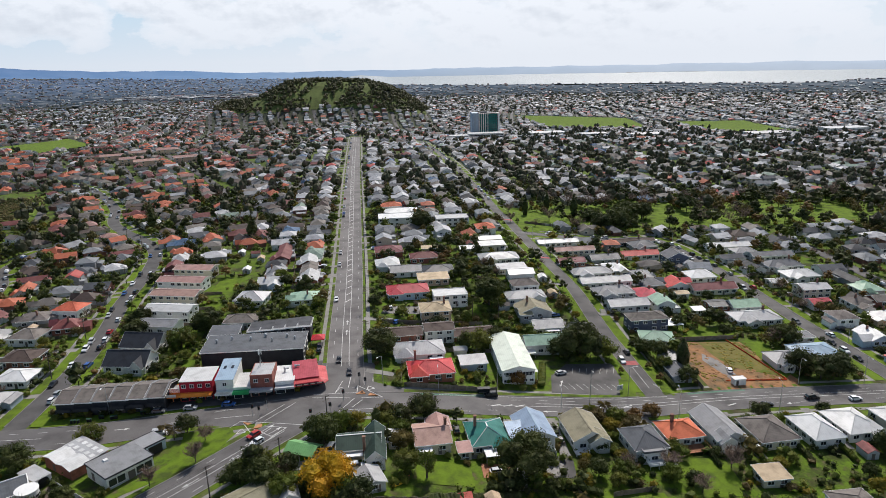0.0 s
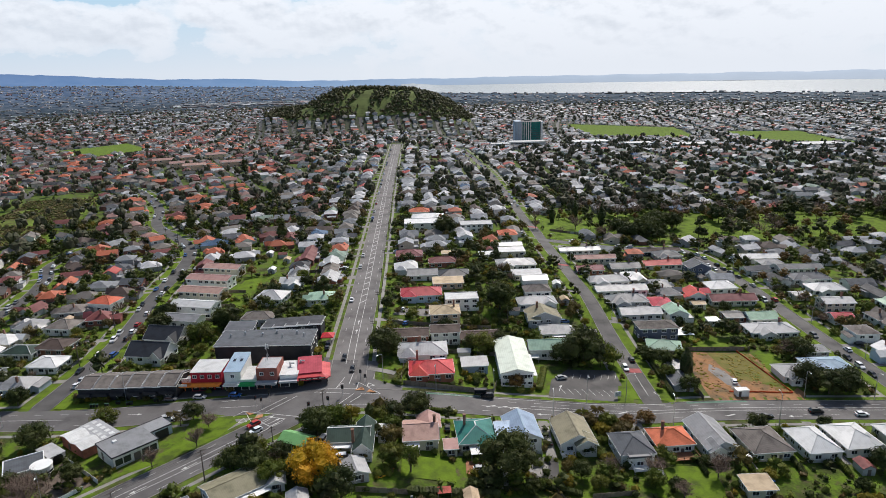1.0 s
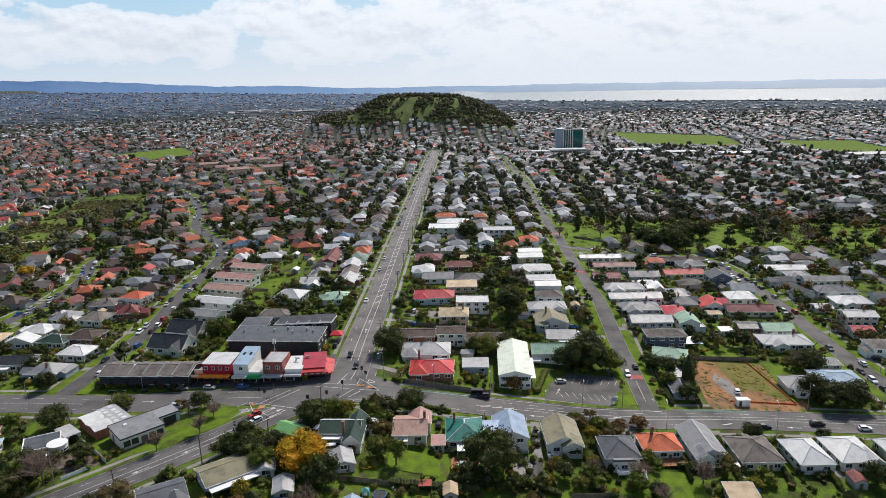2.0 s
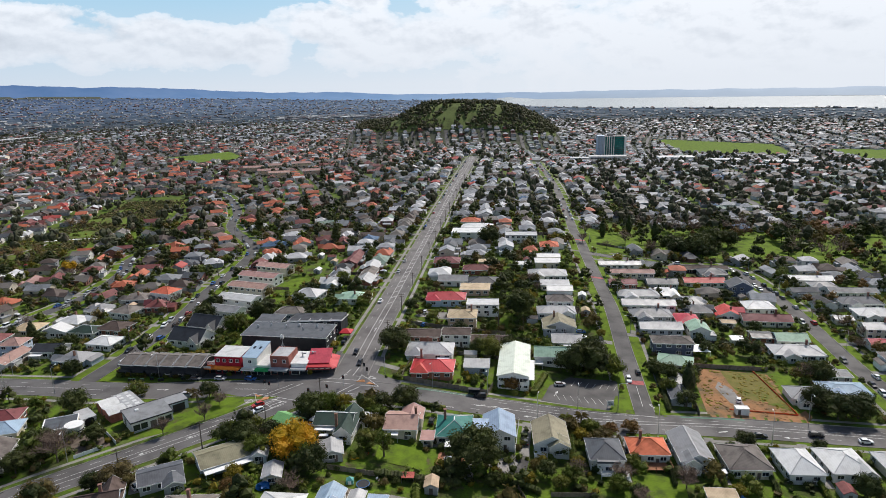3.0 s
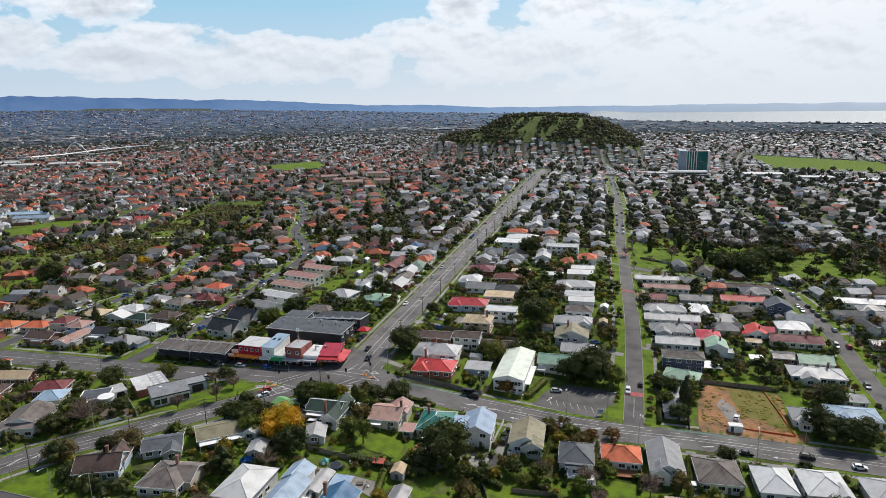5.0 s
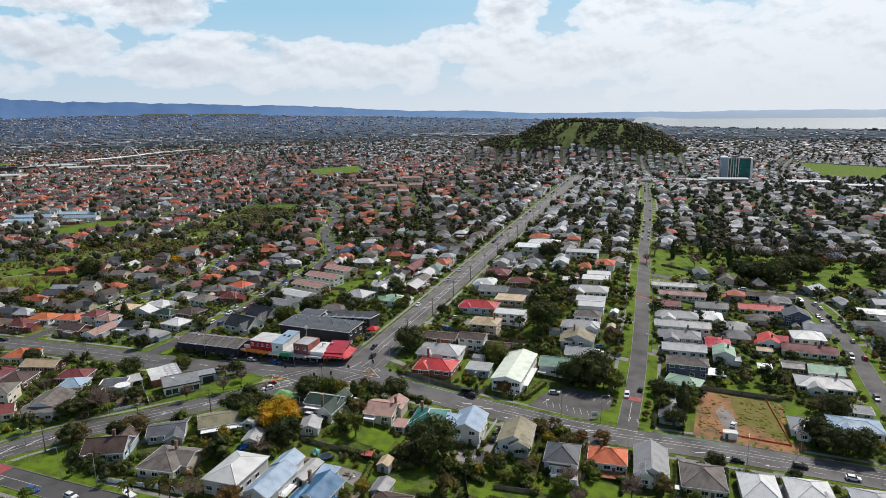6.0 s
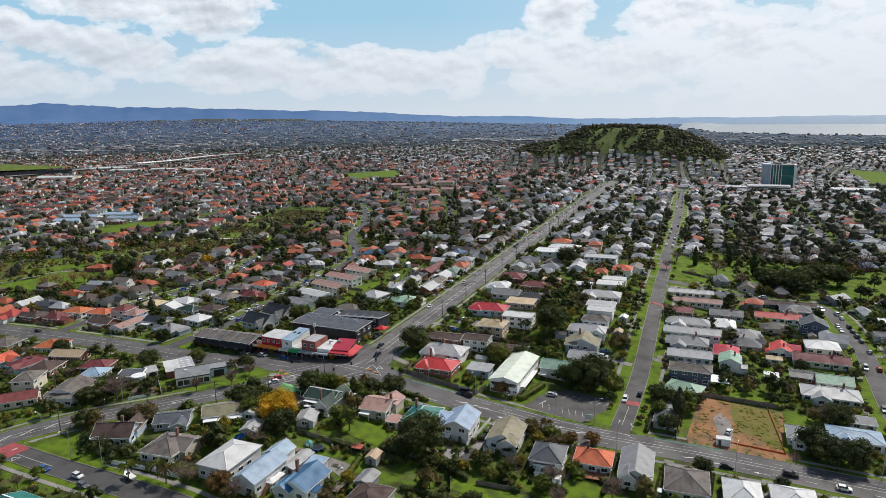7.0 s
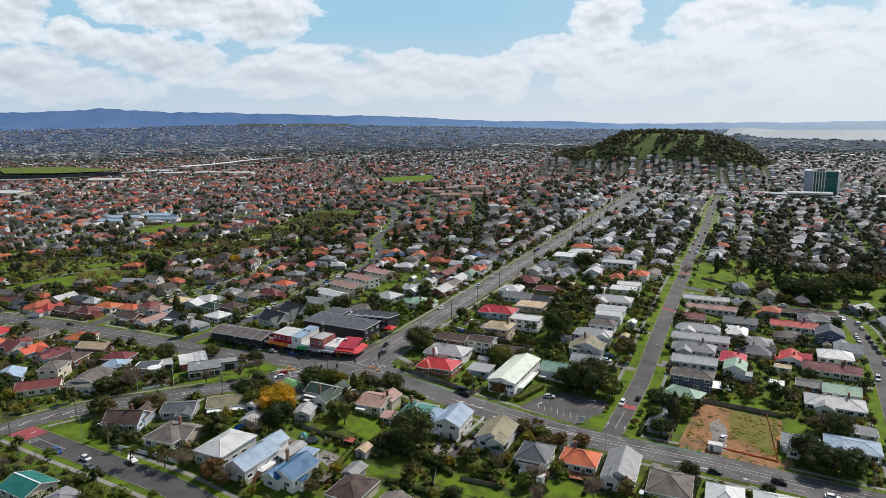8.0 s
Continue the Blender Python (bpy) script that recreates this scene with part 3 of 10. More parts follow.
def clear_of(x, y, r):
    i, j = int(x // 24), int(y // 24)
    for a in (i - 1, i, i + 1):
        for b in (j - 1, j, j + 1):
            for cx, cy, c in TAKEN.cells.get((a, b), ()):
                if (x - cx) ** 2 + (y - cy) ** 2 < (r + c) ** 2:
                    return False
    return True


def walls(w, d, eave, style, rise, x=0.0, y=0.0, deep=2.5):
    """Walls of a block w by d; gable ends rise to the ridge."""
    m = Mesh()
    a, b = w / 2, d / 2
    if style == "gx":
        base = [(-a, -b), (a, -b), (a, b), (-a, b)]
        v = [(x + p, y + q, -deep) for p, q in base] + [(x + p, y + q, eave) for p, q in base] + [(x - a, y, eave + rise), (x + a, y, eave + rise)]
        return m.add(v, [(0, 1, 5, 4), (1, 2, 6, 9, 5), (2, 3, 7, 6), (3, 0, 4, 8, 7)])
    if style == "gy":
        base = [(-a, -b), (a, -b), (a, b), (-a, b)]
        v = [(x + p, y + q, -deep) for p, q in base] + [(x + p, y + q, eave) for p, q in base] + [(x, y - b, eave + rise), (x, y + b, eave + rise)]
        return m.add(v, [(0, 1, 5, 8, 4), (1, 2, 6, 5), (2, 3, 7, 9, 6), (3, 0, 4, 7)])
    return m.box(x, y, -deep, w, d, eave + deep)


def roof_shape(w, d, eave, style, rise, x=0.0, y=0.0, over=0.45, thick=0.16):
    """A roof slab with eaves: hip, gable along x or y, one slope, or flat with an upstand."""
    a, b = w / 2 + over, d / 2 + over
    drop = rise * over / (min(w, d) / 2 if style in ("hip",) else (d / 2 if style == "gx" else w / 2))
    lo = eave - drop if style in ("hip", "gx", "gy") else eave
    base = [(-a, -b), (a, -b), (a, b), (-a, b)]
    if style == "hip":
        k = min(a, b)
        ridge = [(-(a - k), 0 - 0.0), (a - k, 0)] if a >= b else [(0, -(b - k)), (0, b - k)]
        if abs(a - b) < 0.3:
            ridge = [(-0.3, 0), (0.3, 0)]
        top = eave + rise
        v = [(x + p, y + q, lo) for p, q in base] + [(x + p, y + q, lo + thick) for p, q in base] + [(x + p, y + q, top + thick) for p, q in ridge]
        f = [(3, 2, 1, 0), (0, 1, 5, 4), (1, 2, 6, 5), (2, 3, 7, 6), (3, 0, 4, 7)]
        f += [(4, 5, 9, 8), (5, 6, 9), (6, 7, 8, 9), (7, 4, 8)] if a >= b else [(4, 5, 8), (5, 6, 9, 8), (6, 7, 9), (7, 4, 8, 9)]
        return Mesh().add(v, f)
    if style in ("gx", "gy"):
        pts = []
        for p, q in base:
            pts.append((p, q, lo))
        ends = [(-a, 0), (a, 0)] if style == "gx" else [(0, -b), (0, b)]
        v = [(x + p, y + q, h) for p, q, h in pts] + [(x + p, y + q, eave + rise) for p, q in ends]
        v += [(p, q, h + thick) for p, q, h in v]
        if style == "gx":
            f = [(4, 5, 1, 0), (4, 3, 2, 5), (6, 7, 11, 10), (8, 9, 10, 11), (0, 1, 7, 6), (2, 3, 9, 8), (0, 6, 10, 4), (4, 10, 9, 3), (1, 5, 11, 7), (5, 2, 8, 11)]
        else:
            f = [(0, 4, 5, 3), (4, 1, 2, 5), (6, 9, 11, 10), (7, 10, 11, 8), (0, 3, 9, 6), (1, 7, 8, 2), (0, 6, 10, 4), (4, 10, 7, 1), (2, 8, 11, 5), (5, 11, 9, 3)]
        return Mesh().add(v, f)
    if style == "mono":
        v = [(x + p, y + q, eave + (rise if q > 0 else 0)) for p, q in base]
        v += [(p, q, h + thick) for p, q, h in v]
        return Mesh().add(v, [(3, 2, 1, 0), (4, 5, 6, 7), (0, 1, 5, 4), (1, 2, 6, 5), (2, 3, 7, 6), (3, 0, 4, 7)])
    m = Mesh().box(x, y, eave - 0.15, w - 0.3, d - 0.3, 0.2)
    for s in (-1, 1):
        m.box(x, y + s * (d / 2 - 0.05), eave - 0.3, w + 0.2, 0.25, 0.6)
        m.box(x + s * (w / 2 - 0.05), y, eave - 0.3, 0.25, d - 0.3, 0.6)
    return m


def ridge_cap(w, d, eave, style, rise, x=0.0, y=0.0):
    m = Mesh()
    if style == "gx" or style == "hip" and w >= d:
        n = w + 0.9 if style == "gx" else max(0.6, w - d)
        m.box(x, y, eave + rise + 0.10, n, 0.36, 0.12)
    else:
        n = d + 0.9 if style == "gy" else max(0.6, d - w)
        m.box(x, y, eave + rise + 0.10, 0.36, n, 0.12)
    if style == "hip":
        a, b, k = w / 2 + 0.45, d / 2 + 0.45, min(w, d) / 2 + 0.45
        lo = eave - rise * 0.45 / (min(w, d) / 2) + 0.16
        for sx in (-1, 1):
            for sy in (-1, 1):
                m.tube((x + sx * a, y + sy * b, lo), (x + sx * (a - k), y + sy * (b - k), eave + rise + 0.18), 0.13, 0.13, 4)
    return m


def fascia(w, d, eave, style, rise, x=0.0, y=0.0, over=0.45):
    """White boards along the roof's edge, one closed band."""
    a, b = w / 2 + over, d / 2 + over
    half = min(w, d) / 2 if style == "hip" else d / 2 if style == "gx" else w / 2
    lo = eave - rise * over / half if style in ("hip", "gx", "gy") else eave
    if style == "gx":
        loop = [(-a, -b, lo), (a, -b, lo), (a, 0, eave + rise), (a, b, lo), (-a, b, lo), (-a, 0, eave + rise)]
    elif style == "gy":
        loop = [(-a, -b, lo), (0, -b, eave + rise), (a, -b, lo), (a, b, lo), (0, b, eave + rise), (-a, b, lo)]
    elif style == "mono":
        loop = [(-a, -b, lo), (a, -b, lo), (a, b, lo + rise), (-a, b, lo + rise)]
    else:
        loop = [(-a, -b, lo), (a, -b, lo), (a, b, lo), (-a, b, lo)]
    n = len(loop)
    v = [(x + p * (1 + 0.05 / a * k), y + q * (1 + 0.05 / b * k), z + h) for k, h in ((1, -0.08), (1, 0.2), (0, 0.2), (0, -0.08)) for p, q, z in loop]
    return Mesh().add(v, [(r * n + i, r * n + (i + 1) % n, ((r + 1) % 4) * n + (i + 1) % n, ((r + 1) % 4) * n + i) for r in range(4) for i in range(n)])


def deck(parent, x, y, w, d, z, mat=None):
    """A raised timber deck with posts and a rail on three sides."""
    k = part("deck", Mesh().box(x, y, z - 0.18, w, d, 0.18), mat or M_DECK, parent, "stained timber deck")
    for i in range(4):
        u = x - w / 2 + 0.1 + (w - 0.2) * i / 3
        part("deck_post", Mesh().box(u, y - d / 2 + 0.08, -1.5, 0.14, 0.14, z + 2.4), mat or M_DECK, k)
    part("rail", Mesh().box(x, y - d / 2 + 0.08, z + 0.88, w, 0.12, 0.08).box(x, y - d / 2 + 0.08, z + 0.45, w, 0.05, 0.06), mat or M_DECK, k)
    for s in (-1, 1):
        part("rail", Mesh().box(x + s * (w / 2 - 0.06), y, z + 0.88, 0.12, d - 0.2, 0.08), mat or M_DECK, k)


WINDOW_DATA = {}


def lattice(w, h, glazed=False):
    """A window frame with two lights and a sill, as one joined shape; glazed: the lights are closed by glass faces."""
    m = Mesh()
    xs, zs = (-w / 2, -w / 2 + 0.1, -0.035, 0.035, w / 2 - 0.1, w / 2), (0, 0.1, h - 0.1, h)
    k = len(xs)
    m.v = [(x, -0.10 if j else -0.20, z) for j, z in enumerate(zs) for x in xs] + [(x, 0.0, z) for z in zs for x in xs]
    n = k * len(zs)
    for j in range(3):
        for i in range(k - 1):
            hole = j == 1 and i in (1, 3)
            if not hole or glazed:
                m.add([], [])
                m.f.append((j * k + i, j * k + i + 1, (j + 1) * k + i + 1, (j + 1) * k + i))
                m.m.append(1 if hole else 0)
            if hole and not glazed:
                a, b, c, d = j * k + i, j * k + i + 1, (j + 1) * k + i + 1, (j + 1) * k + i
                for p, q in ((a, b), (b, c), (c, d), (d, a)):
                    m.f.append((p, q, q + n, p + n))
                    m.m.append(0)
    rim = [i for i in range(k)] + [j * k + k - 1 for j in range(1, 4)] + [3 * k + i for i in range(k - 2, -1, -1)] + [j * k for j in (2, 1)]
    for p, q in zip(rim, rim[1:] + rim[:1]):
        m.f.append((q, p, p + n, q + n))
        m.m.append(0)
    return m


def window_data(w, h):
    """Frame and pane meshes of a window, shared by all of that size; they face -y."""
    key = (w, h)
    if key not in WINDOW_DATA:
        WINDOW_DATA[key] = (lattice(w, h).data("window_frame", [M_TRIM]), Mesh().box(0, 0.0, 0.1, w - 0.2, 0.05, h - 0.2).data("pane", [M_GLASS]))
    return WINDOW_DATA[key]


def put_windows(parent, w, d, eave, x=0.0, y=0.0, pitch=3.0, size=(1.7, 1.25), sides="flr", storeys=None, seed=0):
    rng = random.Random(seed)
    storeys = storeys or (2 if eave > 4.9 else 1)
    for side in sides:
        length = w if side in "fb" else d
        n = max(1, int((length - 1.2) / pitch))
        for s in range(storeys):
            z = (eave / storeys) * s + (0.95 if eave / storeys < 3.3 else 1.3)
            if z + size[1] > eave - 0.1:
                z = eave - size[1] - 0.25
            for i in range(n):
                if rng.random() < 0.12:
                    continue
                u = (i + 0.5) * length / n - length / 2
                if side == "f":
                    at = pose(x + u, y - d / 2, z)
                elif side == "b":
                    at = pose(x - u, y + d / 2, z, 0, 0, 180)
                elif side == "r":
                    at = pose(x + w / 2, y + u, z, 0, 0, 90)
                else:
                    at = pose(x - w / 2, y - u, z, 0, 0, -90)
                frame_data, pane_data = window_data(*size)
                part("pane", pane_data, None, part("window", frame_data, None, parent, at=at))


def house(x, y, turn, w, d, eave, style, rise, roof, wall, label, wing=None, name="house", category="house", chimney=None, group="houses of the suburb",
          windows=(2.0, 1.4), pitch=3.1, sides="flr", porch=None, trim=True, seed=1):
    """A house: walls, roof, ridge, windows with panes, door, and where given a wing (x, y, w, d, style, rise), a chimney (x, y) and a porch roof (x, y, w, d)."""
    h = thing(name, x, y, turn, label, category, group)
    TAKEN.append((x, y, math.hypot(w, d) / 2 * 0.86))
    part("wall", walls(w, d, eave, style, rise), WALL[wall], h)
    part("roof", roof_shape(w, d, eave, style, rise), ROOF[roof], h)
    if style in ("hip", "gx", "gy"):
        part("ridge_cap", ridge_cap(w, d, eave, style, rise), M_TRIM if trim and roof in ("teal", "green") else ROOF[roof], h)
    if style != "flat" and roof not in ("white", "mint"):
        part("fascia", fascia(w, d, eave, style, rise), M_TRIM, h)
    put_windows(h, w, d, eave, size=windows, pitch=pitch, sides=sides, seed=seed)
    part("door", Mesh().box(w * 0.18, -d / 2 - 0.03, 0, 0.95, 0.12, 2.05), M_DOOR, h)
    if wing:
        wx, wy, ww, wd, ws, wr = wing
        part("wall", walls(ww, wd, eave - 0.02, ws, wr, wx, wy), WALL[wall], h)
        part("roof", roof_shape(ww, wd, eave - 0.02, ws, wr, wx, wy), ROOF[roof], h)
        if ws != "flat" and roof not in ("white", "mint"):
            part("fascia", fascia(ww, wd, eave - 0.02, ws, wr, wx, wy), M_TRIM, h)
        put_windows(h, ww, wd, eave, wx, wy, size=windows, pitch=pitch, sides="f", seed=seed + 1)
    if chimney:
        part("chimney", Mesh().box(chimney[0], chimney[1], eave * 0.8, 0.75, 0.75, rise + 2.0 + eave * 0.2).box(chimney[0], chimney[1], eave + rise + 2.0, 0.95, 0.95, 0.2), M_CHIMNEY, h, "brick chimney")
    if porch:
        px, py, pw, pd = porch
        p = part("porch_roof", Mesh().box(px, py, min(eave, 2.7) - 0.3, pw, pd, 0.14), M_TRIM, h, "white flat porch roof")
        for s in (-1, 1):
            part("post", Mesh().box(px + s * (pw / 2 - 0.15), py + (pd / 2 - 0.15) * (1 if py > 0 else -1), -1.5, 0.12, 0.12, min(eave, 2.7) + 1.2), M_TRIM, p)
    return h


# houses between the near gardens and the cross road
house(-4.6, 165.0, 8, 9.7, 11, 3.4, "gx", 1.9, "pink", "cream", "bungalow with a faded pink roof and cream walls", wing=(2.6, 4.5, 6.5, 7, "gy", 1.7), chimney=(4.2, 1.0), porch=(-2.5, -6.6, 4, 2.2), seed=2)
house(11.4, 168.1, 9, 10.6, 13, 3.4, "hip", 2.4, "teal", "cream", "bungalow with a bright teal hipped roof", wing=(3.2, -5.5, 5.5, 5, "hip", 1.6), chimney=(-3, 2), porch=(0, -9, 5, 4), seed=3)
h = house(25.2, 170.5, 9, 9.4, 13, 5.0, "gy", 2.3, "sky", "white", "two-storey white house with a pale blue gabled roof", wing=(-5.5, -1.5, 4.5, 7, "mono", 0.8), seed=4)
deck(h, -4.5, -7.5, 6.5, 3.5, 2.6, M_TRIM)
h = house(40.8, 173.5, 9, 10.2, 13.5, 3.8, "gy", 2.5, "olive", "white", "white weatherboard house with an olive-grey gabled roof", wing=(2, -6, 6, 5, "gy", 1.6), seed=5)
deck(h, -3.5, -8, 4, 3, 1.0, M_TRIM)
h = house(57.4, 168.6, 9, 9.8, 11.6, 4.0, "hip", 2.5, "slate", "white", "white house with a dark grey hipped roof and a bay", wing=(0, -6, 6.5, 3, "flat", 0.5), seed=6)
deck(h, 1.5, -8.8, 8, 2.6, 1.2, M_TRIM)
h = house(70.2, 174.9, 9, 11.2, 9.6, 3.5, "hip", 2.4, "orange", "white", "white house with a bright orange-red tiled hipped roof", chimney=(-2, 1), seed=7)
deck(h, 2.0, -6.8, 7.5, 4.0, 0.8)
house(83.0, 177.2, 9, 9.4, 16.5, 3.8, "gy", 2.4, "grey", "white", "white villa with a grey gabled roof", wing=(-2, -7, 5, 5, "gy", 1.6), seed=8)
house(98.0, 176.5, 9, 12, 13.5, 3.2, "hip", 2.6, "tile", "cream", "house with a weathered grey tiled hipped roof", seed=9)
house(113.2, 177.4, 9, 9.9, 13.7, 3.5, "hip", 2.6, "white", "white", "white villa with a white iron hipped roof", seed=10)
house(126.5, 181, 9, 11.5, 13.5, 3.3, "hip", 2.5, "white", "white", "white villa with a white iron hipped roof", wing=(3.5, -5, 5, 6, "gy", 1.7), seed=11)
house(143, 183, 9, 11, 12.5, 3.3, "hip", 2.3, "pale", "cream", "cream bungalow with a pale grey hipped roof", seed=12)
house(158, 185, 9, 11, 12.5, 3.3, "gy", 2.3, "grey", "white", "white bungalow with a grey gabled roof", seed=13)
house(-24.4, 159.0, 6, 11.5, 8.2, 3.2, "gx", 1.9, "green", "white", "white house with a dark green gabled roof", wing=(4.4, -1.5, 5.0, 15, "gy", 2.2), chimney=(1.5, -4.5), porch=(-2, -5.2, 6, 2.4), seed=14)
house(-19.8, 144.0, 24, 5.8, 7.0, 2.5, "gy", 1.2, "pale", "grey", "old grey iron garden shed with rust stains", name="shed", category="shed", group="sheds", seed=15)
house(-39.5, 138.0, 20, 4.4, 4.8, 2.5, "gy", 1.2, "pale", "white", "small white garden shed", name="shed", category="shed", group="sheds", sides="f", seed=16)
house(4.6, 160.5, 8, 3.4, 4.4, 2.4, "mono", 0.4, "pink", "cream", "small garage with a rusty pink roof", name="garage", category="garage", group="sheds", sides="f", seed=17)
# houses along the fork and the lower street
h = house(-8.5, 110.4, 5, 7.6, 14.6, 4.6, "gy", 2.1, "sky", "white", "long white two-storey house with a pale blue gabled roof", wing=(-1.3, 10.2, 6.2, 7.0, "gy", 1.8), seed=20)
deck(h, 4.9, 0.5, 2.2, 6, 2.2, M_TRIM)
part("steps", Mesh().add([(4.0, -5.5, -0.5), (5.2, -5.5, -0.5), (5.2, -2.5, 2.1), (4.0, -2.5, 2.1), (4.0, -5.5, -0.7), (5.2, -5.5, -0.7), (5.2, -2.5, 1.9), (4.0, -2.5, 1.9)], [(0, 1, 2, 3), (7, 6, 5, 4), (0, 4, 5, 1), (1, 5, 6, 2), (2, 6, 7, 3), (3, 7, 4, 0)]), M_DECK, h, "red-brown timber steps")
part("porch_roof", Mesh().box(-3.2, -8.2, 3.1, 3.4, 2.2, 0.16), ROOF["sky"], h, "pale blue porch roof")
house(-5.2, 122.4, 5, 3.6, 10.0, 2.5, "gy", 0.6, "pale", "white", "long garden building with a pale grey iron roof", name="shed", category="shed", group="sheds", sides="r", seed=220)
house(0.2, 124.6, 5, 4.6, 4.4, 2.7, "mono", 0.35, "sky", "white", "annex with a light blue lean-to roof", name="annex", category="annex", group="sheds", sides="r", seed=221)
house(16.4, 127.6, 6, 4.4, 6.2, 2.4, "gy", 0.8, "grey", "grey", "grey iron garage in a back garden", name="garage", category="garage", group="sheds", sides="f", seed=222)
house(-31.2, 129.8, 20, 4.6, 6.4, 2.4, "gy", 1.0, "pale", "cream", "small cream shed with a pale grey roof", name="shed", category="shed", group="sheds", sides="f", seed=223)
house(-20.6, 110.5, 6, 10.6, 15, 4.6, "hip", 1.9, "white", "white", "two-storey house with a plain white hipped roof", seed=21)
h = house(3.9, 115.0, 4, 8.8, 11.6, 3.8, "gy", 2.3, "blue", "white", "white house with a bright blue gabled roof", wing=(-2.6, -4.5, 5.4, 6, "gy", 1.6), chimney=(-3.2, 1), seed=22)
part("bay_roof", Mesh().box(5.3, -2.2, 2.9, 2.0, 3.4, 0.16), ROOF["blue"], h, "blue roof over the bay")
part("bay", Mesh().box(5.1, -2.2, -1.5, 1.6, 3.0, 4.4), WALL["white"], h)
deck(h, 7.0, 4.4, 4.6, 5.2, 0.6, M_WOOD)
for gx, gy, gr in ((-12, 128.5, 3.4), (4, 130, 5), (-9, 133, 4), (11, 130, 4.5), (20, 137, 5)):
    TAKEN.append((gx, gy, gr))
house(-45.3, 108.8, 12, 11.6, 12.5, 3.2, "hip", 2.3, "tile", "cream", "house with a weathered grey tiled roof", wing=(4.5, 2, 6.5, 9, "gx", 1.9), chimney=(1.5, 2.5), seed=23)
house(-69.9, 108.2, 30, 12, 9.5, 3.5, "gx", 2.8, "brown", "blue", "pale blue house with a steep dark brown roof", wing=(3.6, 4, 5.2, 8, "gy", 2.3), chimney=(2, 0.5), seed=24)
house(-61.8, 123.9, 38, 11, 8.5, 2.8, "gx", 1.3, "slate", "grey", "grey house with a dark low roof", wing=(3, -5, 5, 5, "gy", 1.1), seed=25)
house(-49.4, 134.9, 45, 13.4, 10, 3.0, "gx", 1.6, "olive", "blue", "pale blue house with an olive and white roof", porch=(0, -6.2, 13, 3.2), seed=26)
house(-121.5, 125.0, 27, 12.5, 13, 4.0, "gy", 2.4, "tile", "white", "white house with a weathered grey gabled roof", wing=(0, -7.5, 11.5, 4, "mono", 0.7), seed=27)
house(-131, 141, 27, 9, 9, 3.2, "hip", 1.8, "sky", "cream", "house with a light blue hipped roof", seed=127)
house(-148.7, 123.9, 35, 8.5, 11, 5.2, "hip", 1.8, "tile", "cream", "two-storey cream house with a grey tiled roof", seed=28)
house(-137.2, 112, 52, 15.6, 9.3, 3.0, "gx", 1.7, "maroon", "cream", "long low house with a maroon roof", seed=29)
house(-187.8, 156.8, 20, 11.5, 11, 3.2, "hip", 2.2, "orange", "white", "white house with an orange-red tiled hipped roof", seed=30)
house(-160, 137, 25, 11, 12, 3.2, "hip", 2.0, "brown", "brick", "brick house with a dark brown roof", seed=33)
house(-140, 148, 25, 12, 9, 3.0, "hip", 1.9, "maroon", "brick", "brick house with a maroon hipped roof", seed=34)
house(-166, 152, 20, 15, 8, 3.0, "gx", 1.6, "tan", "brick", "long low brick house with a tan roof", seed=35)
house(-215, 150, 15, 12, 11, 3.0, "hip", 2.0, "tile", "cream", "cream house with a weathered tiled roof", seed=36)
house(-240, 142, 14, 12, 11, 3.2, "hip", 2.0, "red", "white", "white house with a red hipped roof", seed=37)
house(-162, 112, 55, 10, 11, 3.2, "gy", 1.9, "sky", "blue", "pale blue house with a light blue roof", seed=38)
house(-152, 92, 60, 12, 10, 3.2, "hip", 1.9, "brown", "cream", "cream house with a dark brown hipped roof", seed=39)
house(-54.4, 68.5, 4, 12, 9.5, 3.0, "gx", 1.8, "teal", "cream", "house with a teal green gabled roof", seed=40)
house(-36, 68, 4, 11, 10, 3.0, "hip", 1.9, "grey", "white", "white house with a grey hipped roof", seed=41)
house(-84, 66, 8, 11, 10, 3.0, "hip", 1.9, "tile", "white", "white house with a grey tiled roof", seed=43)
house(22.5, 119.5, 6, 10, 12, 3.0, "hip", 1.9, "brown", "cream", "house with a grey-brown hipped roof", seed=44)
house(37, 118, 6, 10, 12, 3.0, "gy", 2.0, "tile", "white", "house with a weathered tiled roof", seed=45)
house(60, 128, 6, 10, 10, 3.0, "hip", 1.9, "tan", "cream", "small house with a tan roof", seed=46)
house(82, 133, 6, 10, 11, 3.0, "hip", 1.9, "grey", "white", "white house with a grey roof", seed=47)
house(88.5, 154.5, 6, 7.5, 6.0, 2.6, "mono", 0.5, "tan", "cream", "garden building with a tan roof", name="shed", category="shed", group="sheds", seed=48)
house(104, 141, 6, 10, 11, 3.0, "hip", 1.9, "tile", "white", "house with a weathered roof", seed=49)
# commercial block and terrace at the junction


